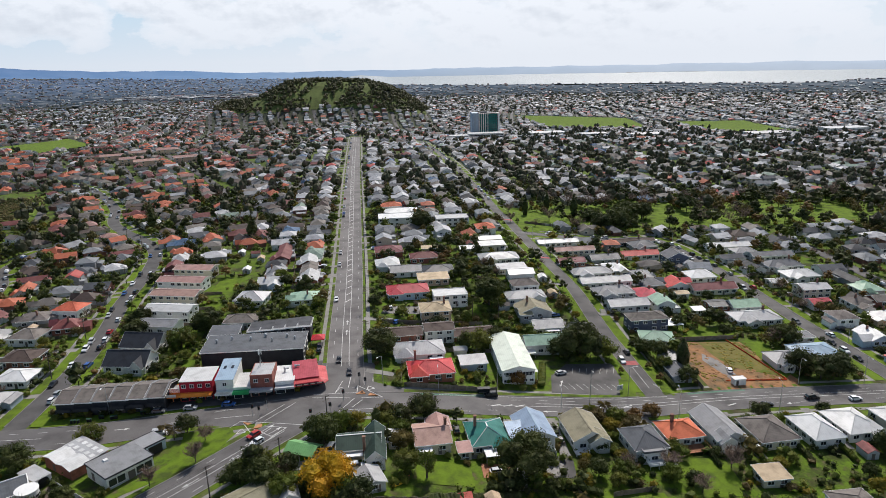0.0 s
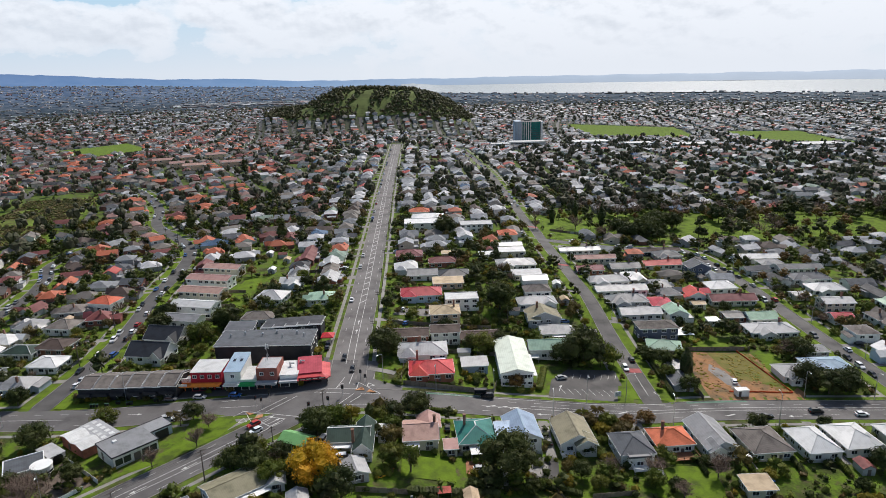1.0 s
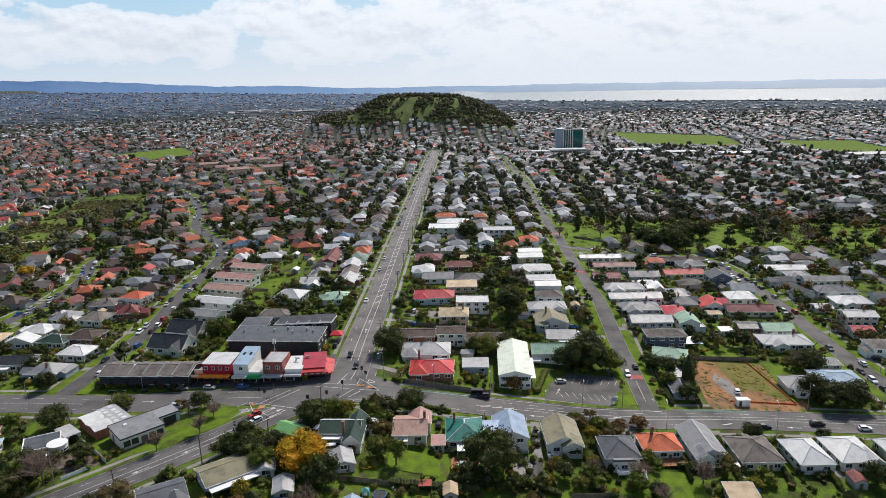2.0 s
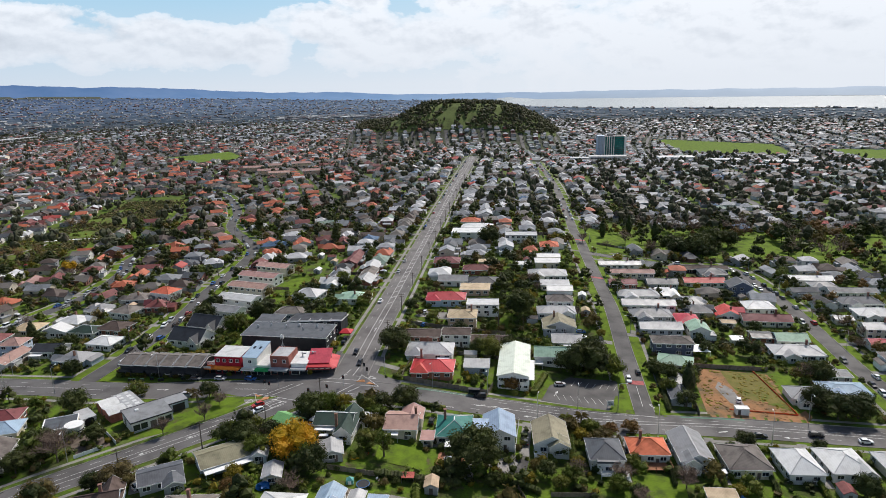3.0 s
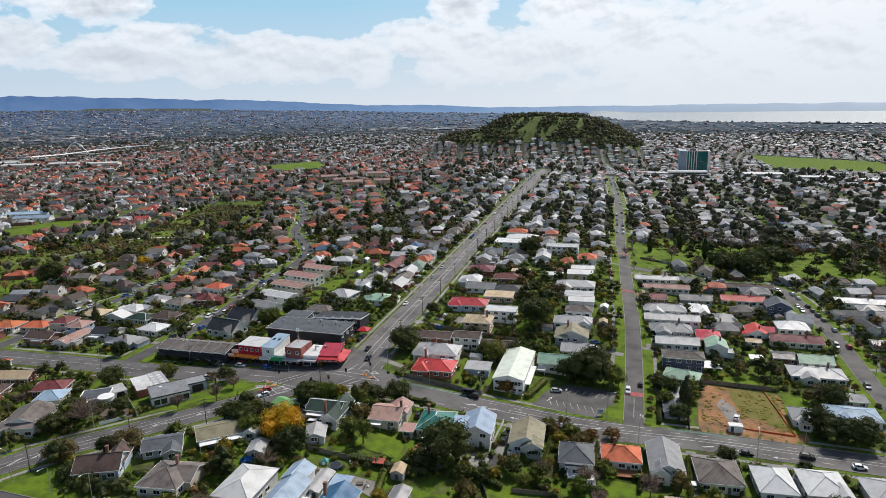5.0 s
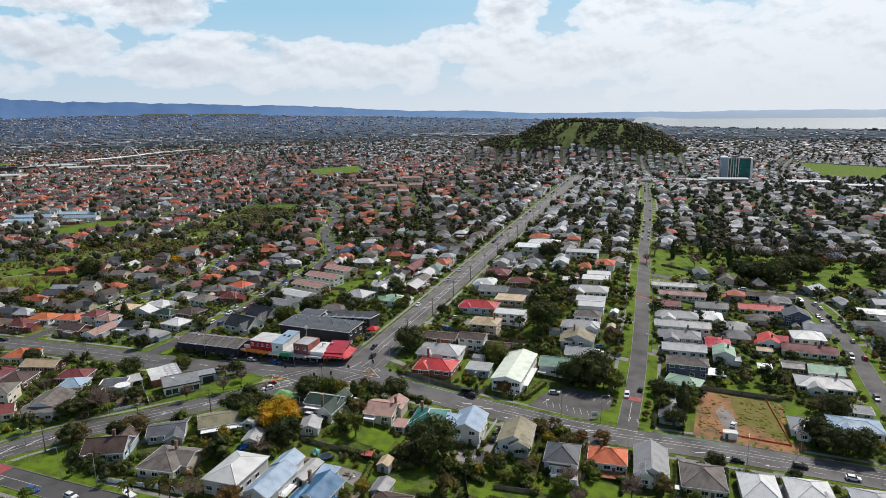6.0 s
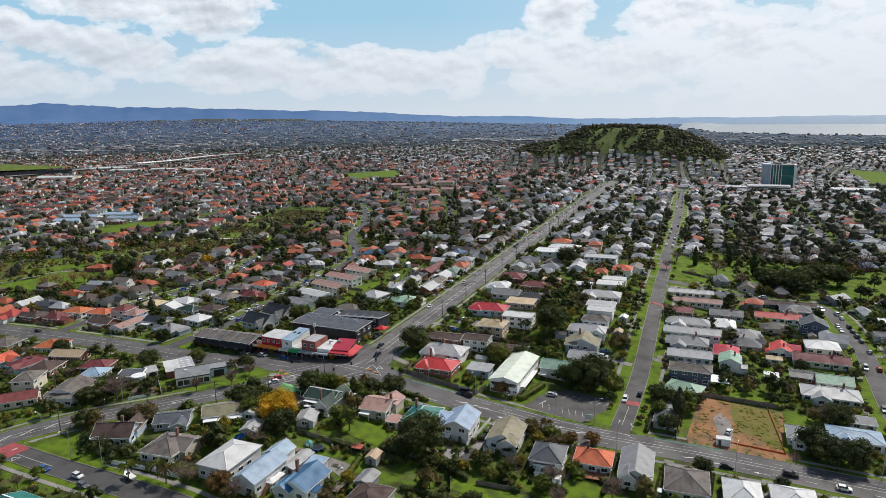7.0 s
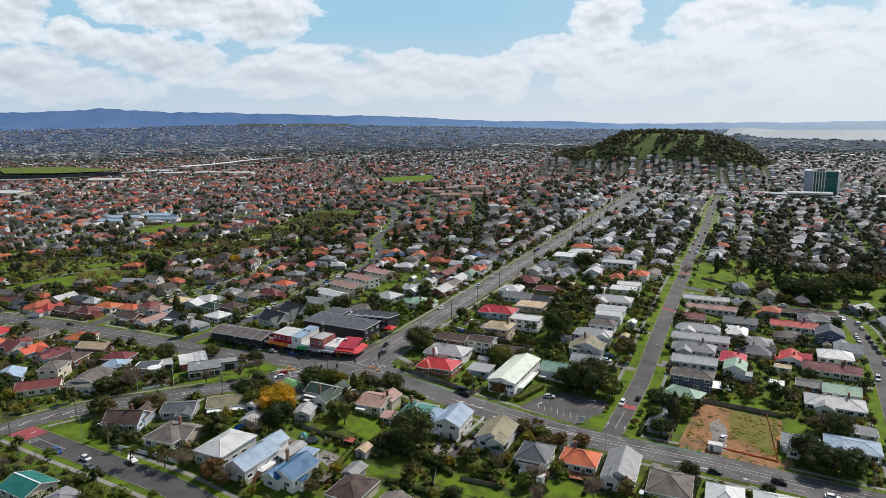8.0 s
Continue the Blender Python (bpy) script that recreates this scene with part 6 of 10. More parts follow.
# ---------------------------------------------------------------- houses of the streets around
# main block (style, width, depth, eave, rise), then further blocks (style, x, y, width, depth, eave, rise)
KINDS = [
    (("hip", 10.0, 12.0, 3.1, 2.2), ("gy", 2.4, -6.0, 4.4, 4.0, 3.08, 1.5), ("gx", -1.2, 7.2, 7.0, 3.6, 2.6, 0.7)),
    (("gy", 8.4, 13.5, 3.1, 2.0), ("hip", 4.2, 3.0, 3.8, 6.0, 3.05, 1.3), ("flat", -5.0, -1.5, 2.8, 5.6, 2.5, 0.3)),
    (("gx", 11.0, 8.6, 3.1, 2.1), ("gy", -2.3, 5.4, 5.8, 5.6, 3.05, 1.6), ("gx", 3.4, -5.0, 3.6, 2.4, 2.5, 0.6)),
    (("hip", 11.6, 10.4, 3.2, 2.2), ("hip", 2.2, 5.6, 6.0, 4.4, 3.1, 1.4), ("hip", -2.8, -5.4, 5.0, 3.2, 3.1, 1.4)),
    (("gy", 8.4, 10.5, 4.9, 1.9), ("gx", 0.0, 6.8, 7.6, 3.8, 2.8, 0.8), ("flat", 5.4, -2.0, 3.0, 6.0, 2.6, 0.3)),
    (("hip", 9.6, 9.6, 4.7, 1.9), ("flat", 5.4, -1.0, 3.6, 6.0, 2.7, 0.3), ("gx", -1.0, 5.9, 6.0, 3.0, 2.8, 0.7)),
    (("hip", 9.2, 10.0, 3.4, 2.7), ("gy", -2.2, -5.4, 4.2, 3.0, 3.35, 1.9), ("gy", 0.8, 7.0, 6.2, 5.0, 2.8, 1.3)),
    (("gy", 7.6, 16.0, 3.0, 1.5), ("flat", -4.6, 3.0, 2.2, 5.0, 2.4, 0.3), ("gx", 0.0, -8.8, 5.0, 2.4, 2.5, 0.5)),
]


def blocks(form, kx=1.0, ky=1.0):
    """The blocks of one kind of house as (style, x, y, width, depth, eave, rise), stretched in plan."""
    (style, w, d, eave, rise), *more = KINDS[form]
    return [(style, 0.0, 0.0, w * kx, d * ky, eave, rise)] + [(s, x * kx, y * ky, a * kx, b * ky, e, r) for s, x, y, a, b, e, r in more]


WALL_OF = ["white", "white", "cream", "white", "grey", "brick", "blue", "beige"]
SORT = {}
ROOF_WORDS = {"white": "white iron", "pale": "pale grey iron", "grey": "grey iron", "slate": "dark grey", "black": "black", "tile": "weathered grey tiled", "brown": "dark brown", "pink": "faded pink",
              "red": "red", "maroon": "maroon", "orange": "orange tiled", "teal": "teal", "green": "dark green", "sage": "pale green", "blue": "blue", "sky": "pale blue", "tan": "tan", "olive": "olive", "mint": "mint"}


def street_house(x, y, turn, roof, rng):
    """A house built once for each form and colour, and copied."""
    form, wall = rng.choices(range(len(KINDS)), (5, 4, 4, 4, 1, 1, 5, 3))[0], rng.choice(WALL_OF)
    key = (form, roof)
    if key not in SORT:
        style, w, d, eave, rise = KINDS[form][0]
        h = thing("house", x, y, turn, "%s house with a %s %s roof" % ({"brick": "brick", "white": "white weatherboard"}.get(wall, wall), ROOF_WORDS[roof], "hipped" if style == "hip" else "gabled"), "house", "houses of the suburb")
        shell = Mesh()
        for k, (s, bx, by, bw, bd, be, br) in enumerate(blocks(form)):
            a, b = walls(bw, bd, be, s, br, bx, by), roof_shape(bw, bd, be, s, br, bx, by, 0.45 if k == 0 else 0.3)
            shell.add(a.v, a.f)
            if k == 0:
                edge = fascia(bw, bd, be, s, br, bx, by, 0.45)
                b.add(edge.v, edge.f, 1)
                part("roof", b, [ROOF[roof], M_TRIM], h)
            else:
                part("wing_roof" if s != "flat" else "flat_roof", b, ROOF["pale" if s == "flat" else roof], h)
        part("wall", shell, WALL[wall], h)
        spots = [(-0.28, -0.5, 0), (0.5, -0.27, 90), (0.5, 0.1, 90), (-0.5, -0.1, -90), (-0.5, 0.27, -90)]
        front = blocks(form)[1] if form in (0, 6) else None
        for u, v, r in spots:
            part("window", WIN_PLAIN, None, h, at=pose(u * w, v * d, eave - 2.0, 0, 0, r))
        if front:
            part("window", WIN_PLAIN, None, h, at=pose(front[1], front[2] - front[4] / 2, 1.1))
        if form in (0, 2, 4, 6):
            part("chimney", Mesh().box(w * 0.2, d * 0.12, eave + 0.3, 0.7, 0.7, rise + 0.9), M_CHIMNEY, h)
        if form in (1, 3, 5, 6):
            q = w * (0.42 if form != 6 else 0.45)
            p0, p1 = (-q, w * 0.1) if form != 6 else (0.05 * w, q)
            part("porch_roof", Mesh().add([(p0, -d / 2 - 2.2, 2.25), (p1, -d / 2 - 2.2, 2.25), (p1, -d / 2, 2.75), (p0, -d / 2, 2.75), (p0, -d / 2 - 2.2, 2.37), (p1, -d / 2 - 2.2, 2.37), (p1, -d / 2, 2.87), (p0, -d / 2, 2.87)],
                                          [(3, 2, 1, 0), (4, 5, 6, 7), (0, 1, 5, 4), (1, 2, 6, 5), (2, 3, 7, 6), (3, 0, 4, 7)]), ROOF["white" if roof in ("pale", "white", "grey") else roof], h)
        SORT[key] = h
        return h
    return copy_thing(SORT[key], pose(x, y, ground(x, y), 0, 0, turn))


WIN_PLAIN = lattice(2.0, 1.35, True).data("window", [M_TRIM, M_GLASS])
PALETTES = {
    "west": ["orange"] * 4 + ["maroon"] * 3 + ["tile"] * 3 + ["brown"] * 3 + ["grey", "white", "slate", "slate", "pink"],
    "mid": ["white"] * 5 + ["pale"] * 4 + ["grey"] * 2 + ["slate", "tile", "tile", "brown", "brown", "red", "pink", "maroon", "sage"],
    "east": ["pale"] * 4 + ["white"] * 5 + ["grey"] * 3 + ["slate"] * 3 + ["tile"] * 2 + ["black", "red", "sage", "blue"],
}
rng = random.Random(11)
FAR_HOUSES, FAR_LINES, DRIVES = [], [], []


def palette(x, y):
    d = x + 32 + 0.103 * (y - 180)
    return PALETTES["west" if d < -95 + rng.uniform(-30, 30) else "mid" if d < 130 else "east"]


def try_house(x, y, turn, near=352):
    if x + 32 + 0.103 * (y - 180) < -95 and rng.random() < 0.14:
        return False
    if -140 < x < 168 and y < 202 or -128 < x < 34 and y < 268 or 30 < x < 66 and y < 256 or 76 < x < 92 and y < 242 or 126 < x < 150 and y < 236 or 95 < x < 127 and y < 276 or road_gap(x, y) < 7.5 or open_land(x, y) or not clear_of(x, y, 6.3):
        return False
    TAKEN.append((x, y, 6.3))
    r = math.hypot(x - 40, y)
    if r < near:
        street_house(x, y, turn + rng.choice((0, 0, 0, 0, 0, 90)) + rng.uniform(-2, 2), rng.choice(palette(x, y)), rng)
    else:
        FAR_HOUSES.append((x, y, turn))
    return True


def line_street(line, width, spacing=13.2, rows=(14.0, 31.0), start=0, quarter=0):
    for k, (p, w) in enumerate(resample(line, spacing)):
        if k < start:
            continue
        for side in (-1, 1):
            for i, row in enumerate(rows):
                o = width / 2 + row + rng.uniform(-1.2, 1.2)
                q = p + Vector((w.y, -w.x)) * side * o + w * rng.uniform(-0.5, 0.5)
                turn = math.degrees(math.atan2(w.y, w.x))
                if rng.random() < 0.95 and try_house(q.x, q.y, (turn - 90 if side > 0 else turn + 90) + quarter):
                    DRIVES.append((p, w, side, width / 2, o + 3.0, rng.choice((-5.6, 5.6))))


line_street(AVENUE, 6.8, 13.2)
line_street(MAIN, 12.8, 14.0)
line_street(EAST, 7.4, 18.5, (12.5, 33.0), 0, 90)
line_street(WEST, 7.6, 17.0, (12.5, 30.0), 0, 90)
line_street(FARWEST, 7.6, 17.0, (12.5, 30.0), 0, 90)
line_street(CROSS, 12.6, 16.5)
line_street(FORK, 12.0, 16.5)
line_street(LANE, 8.0, 16.5)


# streets of the wider suburb: rows on a loose grid that turns with the district
def district(x0, x1, y0, y1, turn, gap=66, seed=0):
    """Parallel streets inside a box, turned by some degrees about its centre, with houses on both sides."""
    cx, cy = (x0 + x1) / 2, (y0 + y1) / 2
    c, s = math.cos(radians(turn)), math.sin(radians(turn))
    u = x0
    while u < x1:
        run = []
        v = y0
        while v < y1:
            bend = 9 * math.sin(v / 160 + seed + u * 0.01)
            a, b = u - cx + bend, v - cy
            x, y = cx + a * c - b * s, cy + a * s + b * c
            ok = y > 110 and abs(math.degrees(math.atan2(x - 60, y)) + 10) < 66 and not open_land(x, y) and road_gap(x, y) > 20
            if ok:
                run.append((x, y))
            if not ok or v + 14.5 >= y1:
                if len(run) > 4:
                    FAR_LINES.append(list(run))
                run = []
            for side in (-1, 1):
                for o in (16.5, 31.5):
                    a2 = a + side * (o + rng.uniform(-2, 2))
                    b2 = b + rng.uniform(-2, 2)
                    hx, hy = cx + a2 * c - b2 * s, cy + a2 * s + b2 * c
                    if hy < 110 or abs(math.degrees(math.atan2(hx - 60, hy)) + 10) > 66 or rng.random() < 0.08:
                        continue
                    try_house(hx, hy, turn + (90 if side > 0 else -90))
            v += 14.5
        u += gap


district(-760, -150, 240, 900, 28, 66, 1)
district(-140, 60, 380, 1250, 6, 66, 2)
district(70, 560, 240, 1000, 4, 64, 3)
district(-1500, -700, 250, 1700, 40, 74, 4)
district(-700, 100, 900, 1900, 15, 74, 5)
district(100, 1100, 950, 2000, -4, 74, 6)
district(560, 1300, 350, 1000, 10, 74, 7)
district(-420, -240, 100, 300, 18, 66, 8)



def fill_in():
    """Houses on the plots that the regular streets leave open."""
    lanes = {}
    for run in FAR_LINES:
        for p, _ in resample(run, 7.0):
            lanes.setdefault((int(p.x // 12), int(p.y // 12)), []).append((p.x, p.y))
    for _ in range(26000):
        a, r = radians(rng.uniform(-76, 44)), 560 + 1900 * rng.random() ** 0.8
        x, y = r * math.sin(a) + 60, r * math.cos(a)
        if not clear_of(x, y, 6.6) or is_water(x, y):
            continue
        i, j = int(x // 12), int(y // 12)
        if any((x - px) ** 2 + (y - py) ** 2 < 110 for u in (i - 1, i, i + 1) for v in (j - 1, j, j + 1) for px, py in lanes.get((u, v), ())):
            continue
        try_house(x, y, rng.uniform(0, 90))


# ---------------------------------------------------------------- the far suburb
def far_streets():
    m = Mesh()
    for run in FAR_LINES:
        strip(m, run, -3.6, 3.6, 0.28 if run[0][1] < 900 else 0.6, 12.0, 1)
    tagged(new("side_streets", m.data("side_streets", [M_ASPHALT_DARK])), "narrow asphalt side streets between the houses", "road", kind="structure")


fill_in()
far_streets()
ROOF_STOPS = {
    "west": [(0.0, (0.36, 0.10, 0.05)), (0.15, (0.15, 0.05, 0.045)), (0.28, (0.15, 0.13, 0.12)), (0.48, (0.075, 0.055, 0.05)), (0.62, (0.20, 0.20, 0.21)), (0.74, (0.50, 0.51, 0.51)), (0.82, (0.05, 0.055, 0.062)), (0.97, (0.30, 0.05, 0.05))],
    "east": [(0.0, (0.50, 0.51, 0.52)), (0.14, (0.30, 0.32, 0.34)), (0.27, (0.13, 0.14, 0.15)), (0.46, (0.05, 0.055, 0.063)), (0.72, (0.12, 0.10, 0.09)), (0.90, (0.24, 0.07, 0.055)), (0.95, (0.13, 0.20, 0.16))],
}
M_FAR_WALL = island_surf("far_walls", [(0.0, (0.42, 0.42, 0.41)), (0.25, (0.24, 0.23, 0.22)), (0.6, (0.13, 0.135, 0.15)), (0.86, (0.13, 0.08, 0.07))], 0.8)
M_FAR_PANE = glass("far_panes", (0.03, 0.035, 0.04), 0.15)


FAR_ROOF = {k: surf("far_roof_" + k, c, 0.65, 0.2, 0.25, 1.5, 0.0, differ=0.0, spec=0.2) for k, c in (
    ("white", (0.43, 0.43, 0.435)), ("pale", (0.27, 0.28, 0.295)), ("grey", (0.18, 0.19, 0.20)), ("slate", (0.075, 0.08, 0.09)), ("black", (0.04, 0.042, 0.047)), ("tile", (0.15, 0.135, 0.12)),
    ("brown", (0.075, 0.055, 0.047)), ("pink", (0.27, 0.16, 0.14)), ("red", (0.32, 0.06, 0.05)), ("maroon", (0.15, 0.05, 0.047)), ("orange", (0.36, 0.105, 0.055)), ("sage", (0.16, 0.22, 0.18)), ("blue", (0.06, 0.11, 0.19)))}
FAR_WALL = [surf("far_wall_" + k, c, 0.8, 0.15, 0.3, 2.0, 0.0, differ=0.0) for k, c in (("white", (0.62, 0.61, 0.58)), ("cream", (0.46, 0.41, 0.33)), ("grey", (0.26, 0.26, 0.27)), ("brick", (0.20, 0.09, 0.07)))]
FAR_PICK = {"west": ["orange"] * 6 + ["maroon"] * 5 + ["tile"] * 5 + ["brown"] * 6 + ["grey"] * 2 + ["slate"] * 4 + ["white"] * 2 + ["pale"] * 1 + ["red", "pink", "black"],
            "east": ["white"] * 6 + ["pale"] * 6 + ["grey"] * 5 + ["slate"] * 5 + ["black"] * 2 + ["tile"] * 4 + ["brown"] * 3 + ["red", "maroon", "orange", "sage", "blue"]}


def far_houses():
    rr = random.Random(5)
    made = {"west": Mesh(), "east": Mesh()}
    kinds = list(FAR_ROOF)
    for x, y, turn in FAR_HOUSES:
        d = x + 32 + 0.103 * (y - 180)
        side = "west" if d < -95 + rr.uniform(-60, 60) and y < 1500 else "east"
        m = made[side]
        form = rr.choices(range(8), (5, 4, 4, 4, 2, 2, 5, 3))[0]
        roof, wall = 6 + kinds.index(rr.choice(FAR_PICK[side])), rr.choices((0, 1, 2, 3), (5, 3, 2, 1.5))[0]
        q = pose(x, y, ground(x, y), 0, 0, turn + rr.choice((0, 0, 90)) + rr.uniform(-4, 4))
        shell = blocks(form, rr.uniform(0.82, 1.12), rr.uniform(0.82, 1.1))
        for s, bx, by, bw, bd, be, br in shell if y < 620 else shell[:2] if y < 900 else shell[:1]:
            a, b = walls(bw, bd, be, s, br, bx, by, deep=1.5), roof_shape(bw, bd, be, s, br, bx, by, 0.35, 0.12)
            m.add([q @ Vector(p) for p in a.v], a.f, wall)
            m.add([q @ Vector(p) for p in b.v], b.f, 7 if s == "flat" else roof)
        if y < 640:
            _, _, _, w, dd, eave, _ = shell[0]
            for u, v, e in ((-0.28, -0.5, 0), (0.5, -0.2, 1), (-0.5, 0.2, 1), (0.2, 0.5, 0)):
                for mat, k in ((5, 0.0), (4, 0.22)):
                    g = Mesh().box(u * w, v * dd, eave - 2.1 + k / 2, 0.12 + k * 0.4 if e else 1.9 - k, 1.9 - k if e else 0.12 + k * 0.4, 1.4 - k)
                    m.add([q @ Vector(p) for p in g.v], g.f, mat)
    mats = FAR_WALL + [M_FAR_PANE, M_TRIM] + [FAR_ROOF[k] for k in kinds]
    for side, m in made.items():
        tagged(new("far_houses", m.data("far_houses", mats)), "many small houses of the far suburb", "houses", kind="stuff")


far_houses()


def beyond():
    """Roofs and buildings of the districts near the horizon, too far to tell apart."""
    rr = random.Random(8)
    m = Mesh()
    for i in range(9900):
        a, r = radians(rr.uniform(-82, 46)), rr.uniform(1.0, 2.0) ** 1.25 * 1850
        if i > 9600:
            a, r = radians(rr.choice((rr.uniform(-66, -44), rr.uniform(-27, -14)))), rr.uniform(2580, 2760)
        x, y = r * math.sin(a) + 60, r * math.cos(a)
        if is_water(x, y) or a > -0.16 and r > 3300 or open_land(x, y) or r < 1900 and not clear_of(x, y, 9):
            continue
        k = rr.uniform(2, 4) if i > 9600 else 1.0 if rr.random() < 0.95 else rr.uniform(1.5, 3)
        far = 0.62 if r > 2450 else 1.0
        w, d, h = rr.uniform(10, 17) * k * far, rr.uniform(9, 14) * k * far, rr.uniform(3, 5.0) * far
        q = pose(x, y, ground(x, y) + (5.0 if r > 2450 else 0.0), 0, 0, rr.choice((0, 90)) + rr.uniform(0, 40))
        a_, b_ = Mesh().box(0, 0, -2, w, d, h + 2), roof_shape(w, d, h, "hip" if k == 1 else "mono", 2.0 * far if k == 1 else 0.4, over=0.3)
        m.add([q @ Vector(p) for p in a_.v], a_.f, 0)
        m.add([q @ Vector(p) for p in b_.v], b_.f, 1)
    tagged(new("distant_houses", m.data("distant_houses", [M_FAR_WALL, island_surf("distant_roofs", ROOF_STOPS["east"], 0.6, 0.3)])), "roofs of distant suburbs towards the horizon", "houses", kind="stuff")


beyond()


def make_water():
    m, n, p = principled("harbour_water")
    p.inputs["Base Color"].default_value, p.inputs["Roughness"].default_value = (0.22, 0.24, 0.24, 1), 0.34
    pos = n.add("ShaderNodeNewGeometry").outputs["Position"]
    n.put(p.inputs["Normal"], n.add("ShaderNodeBump", {"Height": n.noise(pos, 0.05, 4.0), "Strength": 0.8, "Distance": 6.0}).outputs[0])
    sheet("water", SHORE, 2.5, m, "wide pale harbour water shining in the sun", "water", 90.0)


make_water()


def make_ranges():
    """Hills at the horizon; the blue haze over them is painted in as colour and glow."""
    m, n, p = principled("hazed_hills")
    pos = n.add("ShaderNodeNewGeometry").outputs["Position"]
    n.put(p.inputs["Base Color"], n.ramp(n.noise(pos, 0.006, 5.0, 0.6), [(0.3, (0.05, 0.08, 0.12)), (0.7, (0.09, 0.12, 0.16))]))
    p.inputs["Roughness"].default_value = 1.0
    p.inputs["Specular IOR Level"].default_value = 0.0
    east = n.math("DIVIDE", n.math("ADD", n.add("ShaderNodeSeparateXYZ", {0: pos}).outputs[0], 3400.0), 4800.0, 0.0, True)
    # painted haze: the hills glow blue in the west, paler to the east
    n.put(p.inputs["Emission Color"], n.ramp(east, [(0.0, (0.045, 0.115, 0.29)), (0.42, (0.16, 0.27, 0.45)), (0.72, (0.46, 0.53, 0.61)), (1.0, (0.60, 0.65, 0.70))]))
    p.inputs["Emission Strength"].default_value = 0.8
    g = Mesh()
    n_a = 420
    for i in range(n_a + 1):
        az = -95 + 150 * i / n_a
        a = radians(az)
        west = 1 - smooth(az, -62, -8)
        h = 30 + 152 * west + (0.35 + 0.65 * west) * (22 * noise.noise(Vector((az * 0.16, 3.1, 0))) + 16 * noise.noise(Vector((az * 0.45, 7.7, 0))) + 8 * noise.noise(Vector((az * 1.6, 1.7, 0))) + 4 * noise.noise(Vector((az * 4.0, 4.7, 0))))
        for r, z in ((4280 + 300 * smooth(az, -16, -2), None), (4640, h * 0.55), (4780, h)):
            x, y = r * math.sin(a) + 60, r * math.cos(a)
            base = ground(x, y) - 3
            g.v.append((x, y, base if z is None else max(base, z)))
    g.f = [(i * 3 + k, i * 3 + k + 3, i * 3 + k + 4, i * 3 + k + 1) for i in range(n_a) for k in range(2)]
    g.m = [0] * len(g.f)
    tagged(new("backdrop", g.data("backdrop", [m], True)), "ranges of hills along the horizon in painted blue haze", "hills", kind="structure")


make_ranges()


def hazed_plain():
    """The plain towards the horizon; its blue haze is painted in as a glow."""
    m, n, p = principled("hazed_plain")
    pos = n.add("ShaderNodeNewGeometry").outputs["Position"]
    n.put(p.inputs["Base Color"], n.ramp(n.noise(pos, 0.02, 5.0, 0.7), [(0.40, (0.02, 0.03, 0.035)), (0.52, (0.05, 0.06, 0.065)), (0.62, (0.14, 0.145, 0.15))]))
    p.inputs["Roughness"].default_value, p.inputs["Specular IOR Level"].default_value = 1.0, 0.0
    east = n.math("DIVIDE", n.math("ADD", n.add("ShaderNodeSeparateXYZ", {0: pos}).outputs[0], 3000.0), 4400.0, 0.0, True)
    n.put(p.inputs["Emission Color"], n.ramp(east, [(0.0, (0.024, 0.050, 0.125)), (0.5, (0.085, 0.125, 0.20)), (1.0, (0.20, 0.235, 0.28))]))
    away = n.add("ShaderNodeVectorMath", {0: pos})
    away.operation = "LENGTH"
    # the painted haze glow grows with distance from 2300 m
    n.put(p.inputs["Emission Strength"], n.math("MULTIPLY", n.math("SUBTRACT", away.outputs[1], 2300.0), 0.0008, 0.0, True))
    g, rows = Mesh(), 26
    for i in range(291):
        a = radians(-95 + 0.5 * i)
        for k in range(rows):
            r = 2440 + 75 * k
            x, y = r * math.sin(a) + 60, r * math.cos(a)
            g.v.append((x, y, ground(x, y) + 4.0))
    for i in range(290):
        for k in range(rows - 1):
            c = i * rows + k
            x, y, _ = g.v[c]
            if not any(is_water(*g.v[q][:2]) for q in (c, c + rows, c + rows + 1, c + 1)) and (x < 0 or math.hypot(x, y) < 3500):
                g.f.append((c, c + 1, c + rows + 1, c + rows))
    tagged(new("backdrop", g.data("backdrop", [m], True)), "plain of distant suburbs and woods in painted blue haze", "plain", kind="structure")


hazed_plain()


def clump_mesh(m, x, y, z, h, spread, rr, parts=3, plain=False):
    ball_v, ball_f = (OCTA_V, OCTA_F) if plain else (ICO_V, ICO_F)
    for i in range(parts):
        a = rr.uniform(0, 6.28)
        r = spread * rr.uniform(0.42, 0.72)
        c = Vector((x + math.cos(a) * spread * 0.45, y + math.sin(a) * spread * 0.45, z + h * rr.uniform(0.4, 0.78)))
        v = [c + Vector(p) * r * rr.uniform(0.7, 1.25) for p in ball_v]
        v = [(p.x, p.y, c.z + (p.z - c.z) * h / spread * 0.62) for p in v]
        m.add(v, ball_f)


def ico():
    bm = bmesh.new()
    bmesh.ops.create_icosphere(bm, subdivisions=1, radius=1.0)
    v, f = [tuple(p.co) for p in bm.verts], [tuple(q.index for q in g.verts) for g in bm.faces]
    bm.free()
    return v, f


ICO_V, ICO_F = ico()
OCTA_V = [(1, 0, 0), (0, 1, 0), (-1, 0, 0), (0, -1, 0), (0, 0, 1), (0, 0, -1)]
OCTA_F = [(0, 1, 4), (1, 2, 4), (2, 3, 4), (3, 0, 4), (1, 0, 5), (2, 1, 5), (3, 2, 5), (0, 3, 5)]


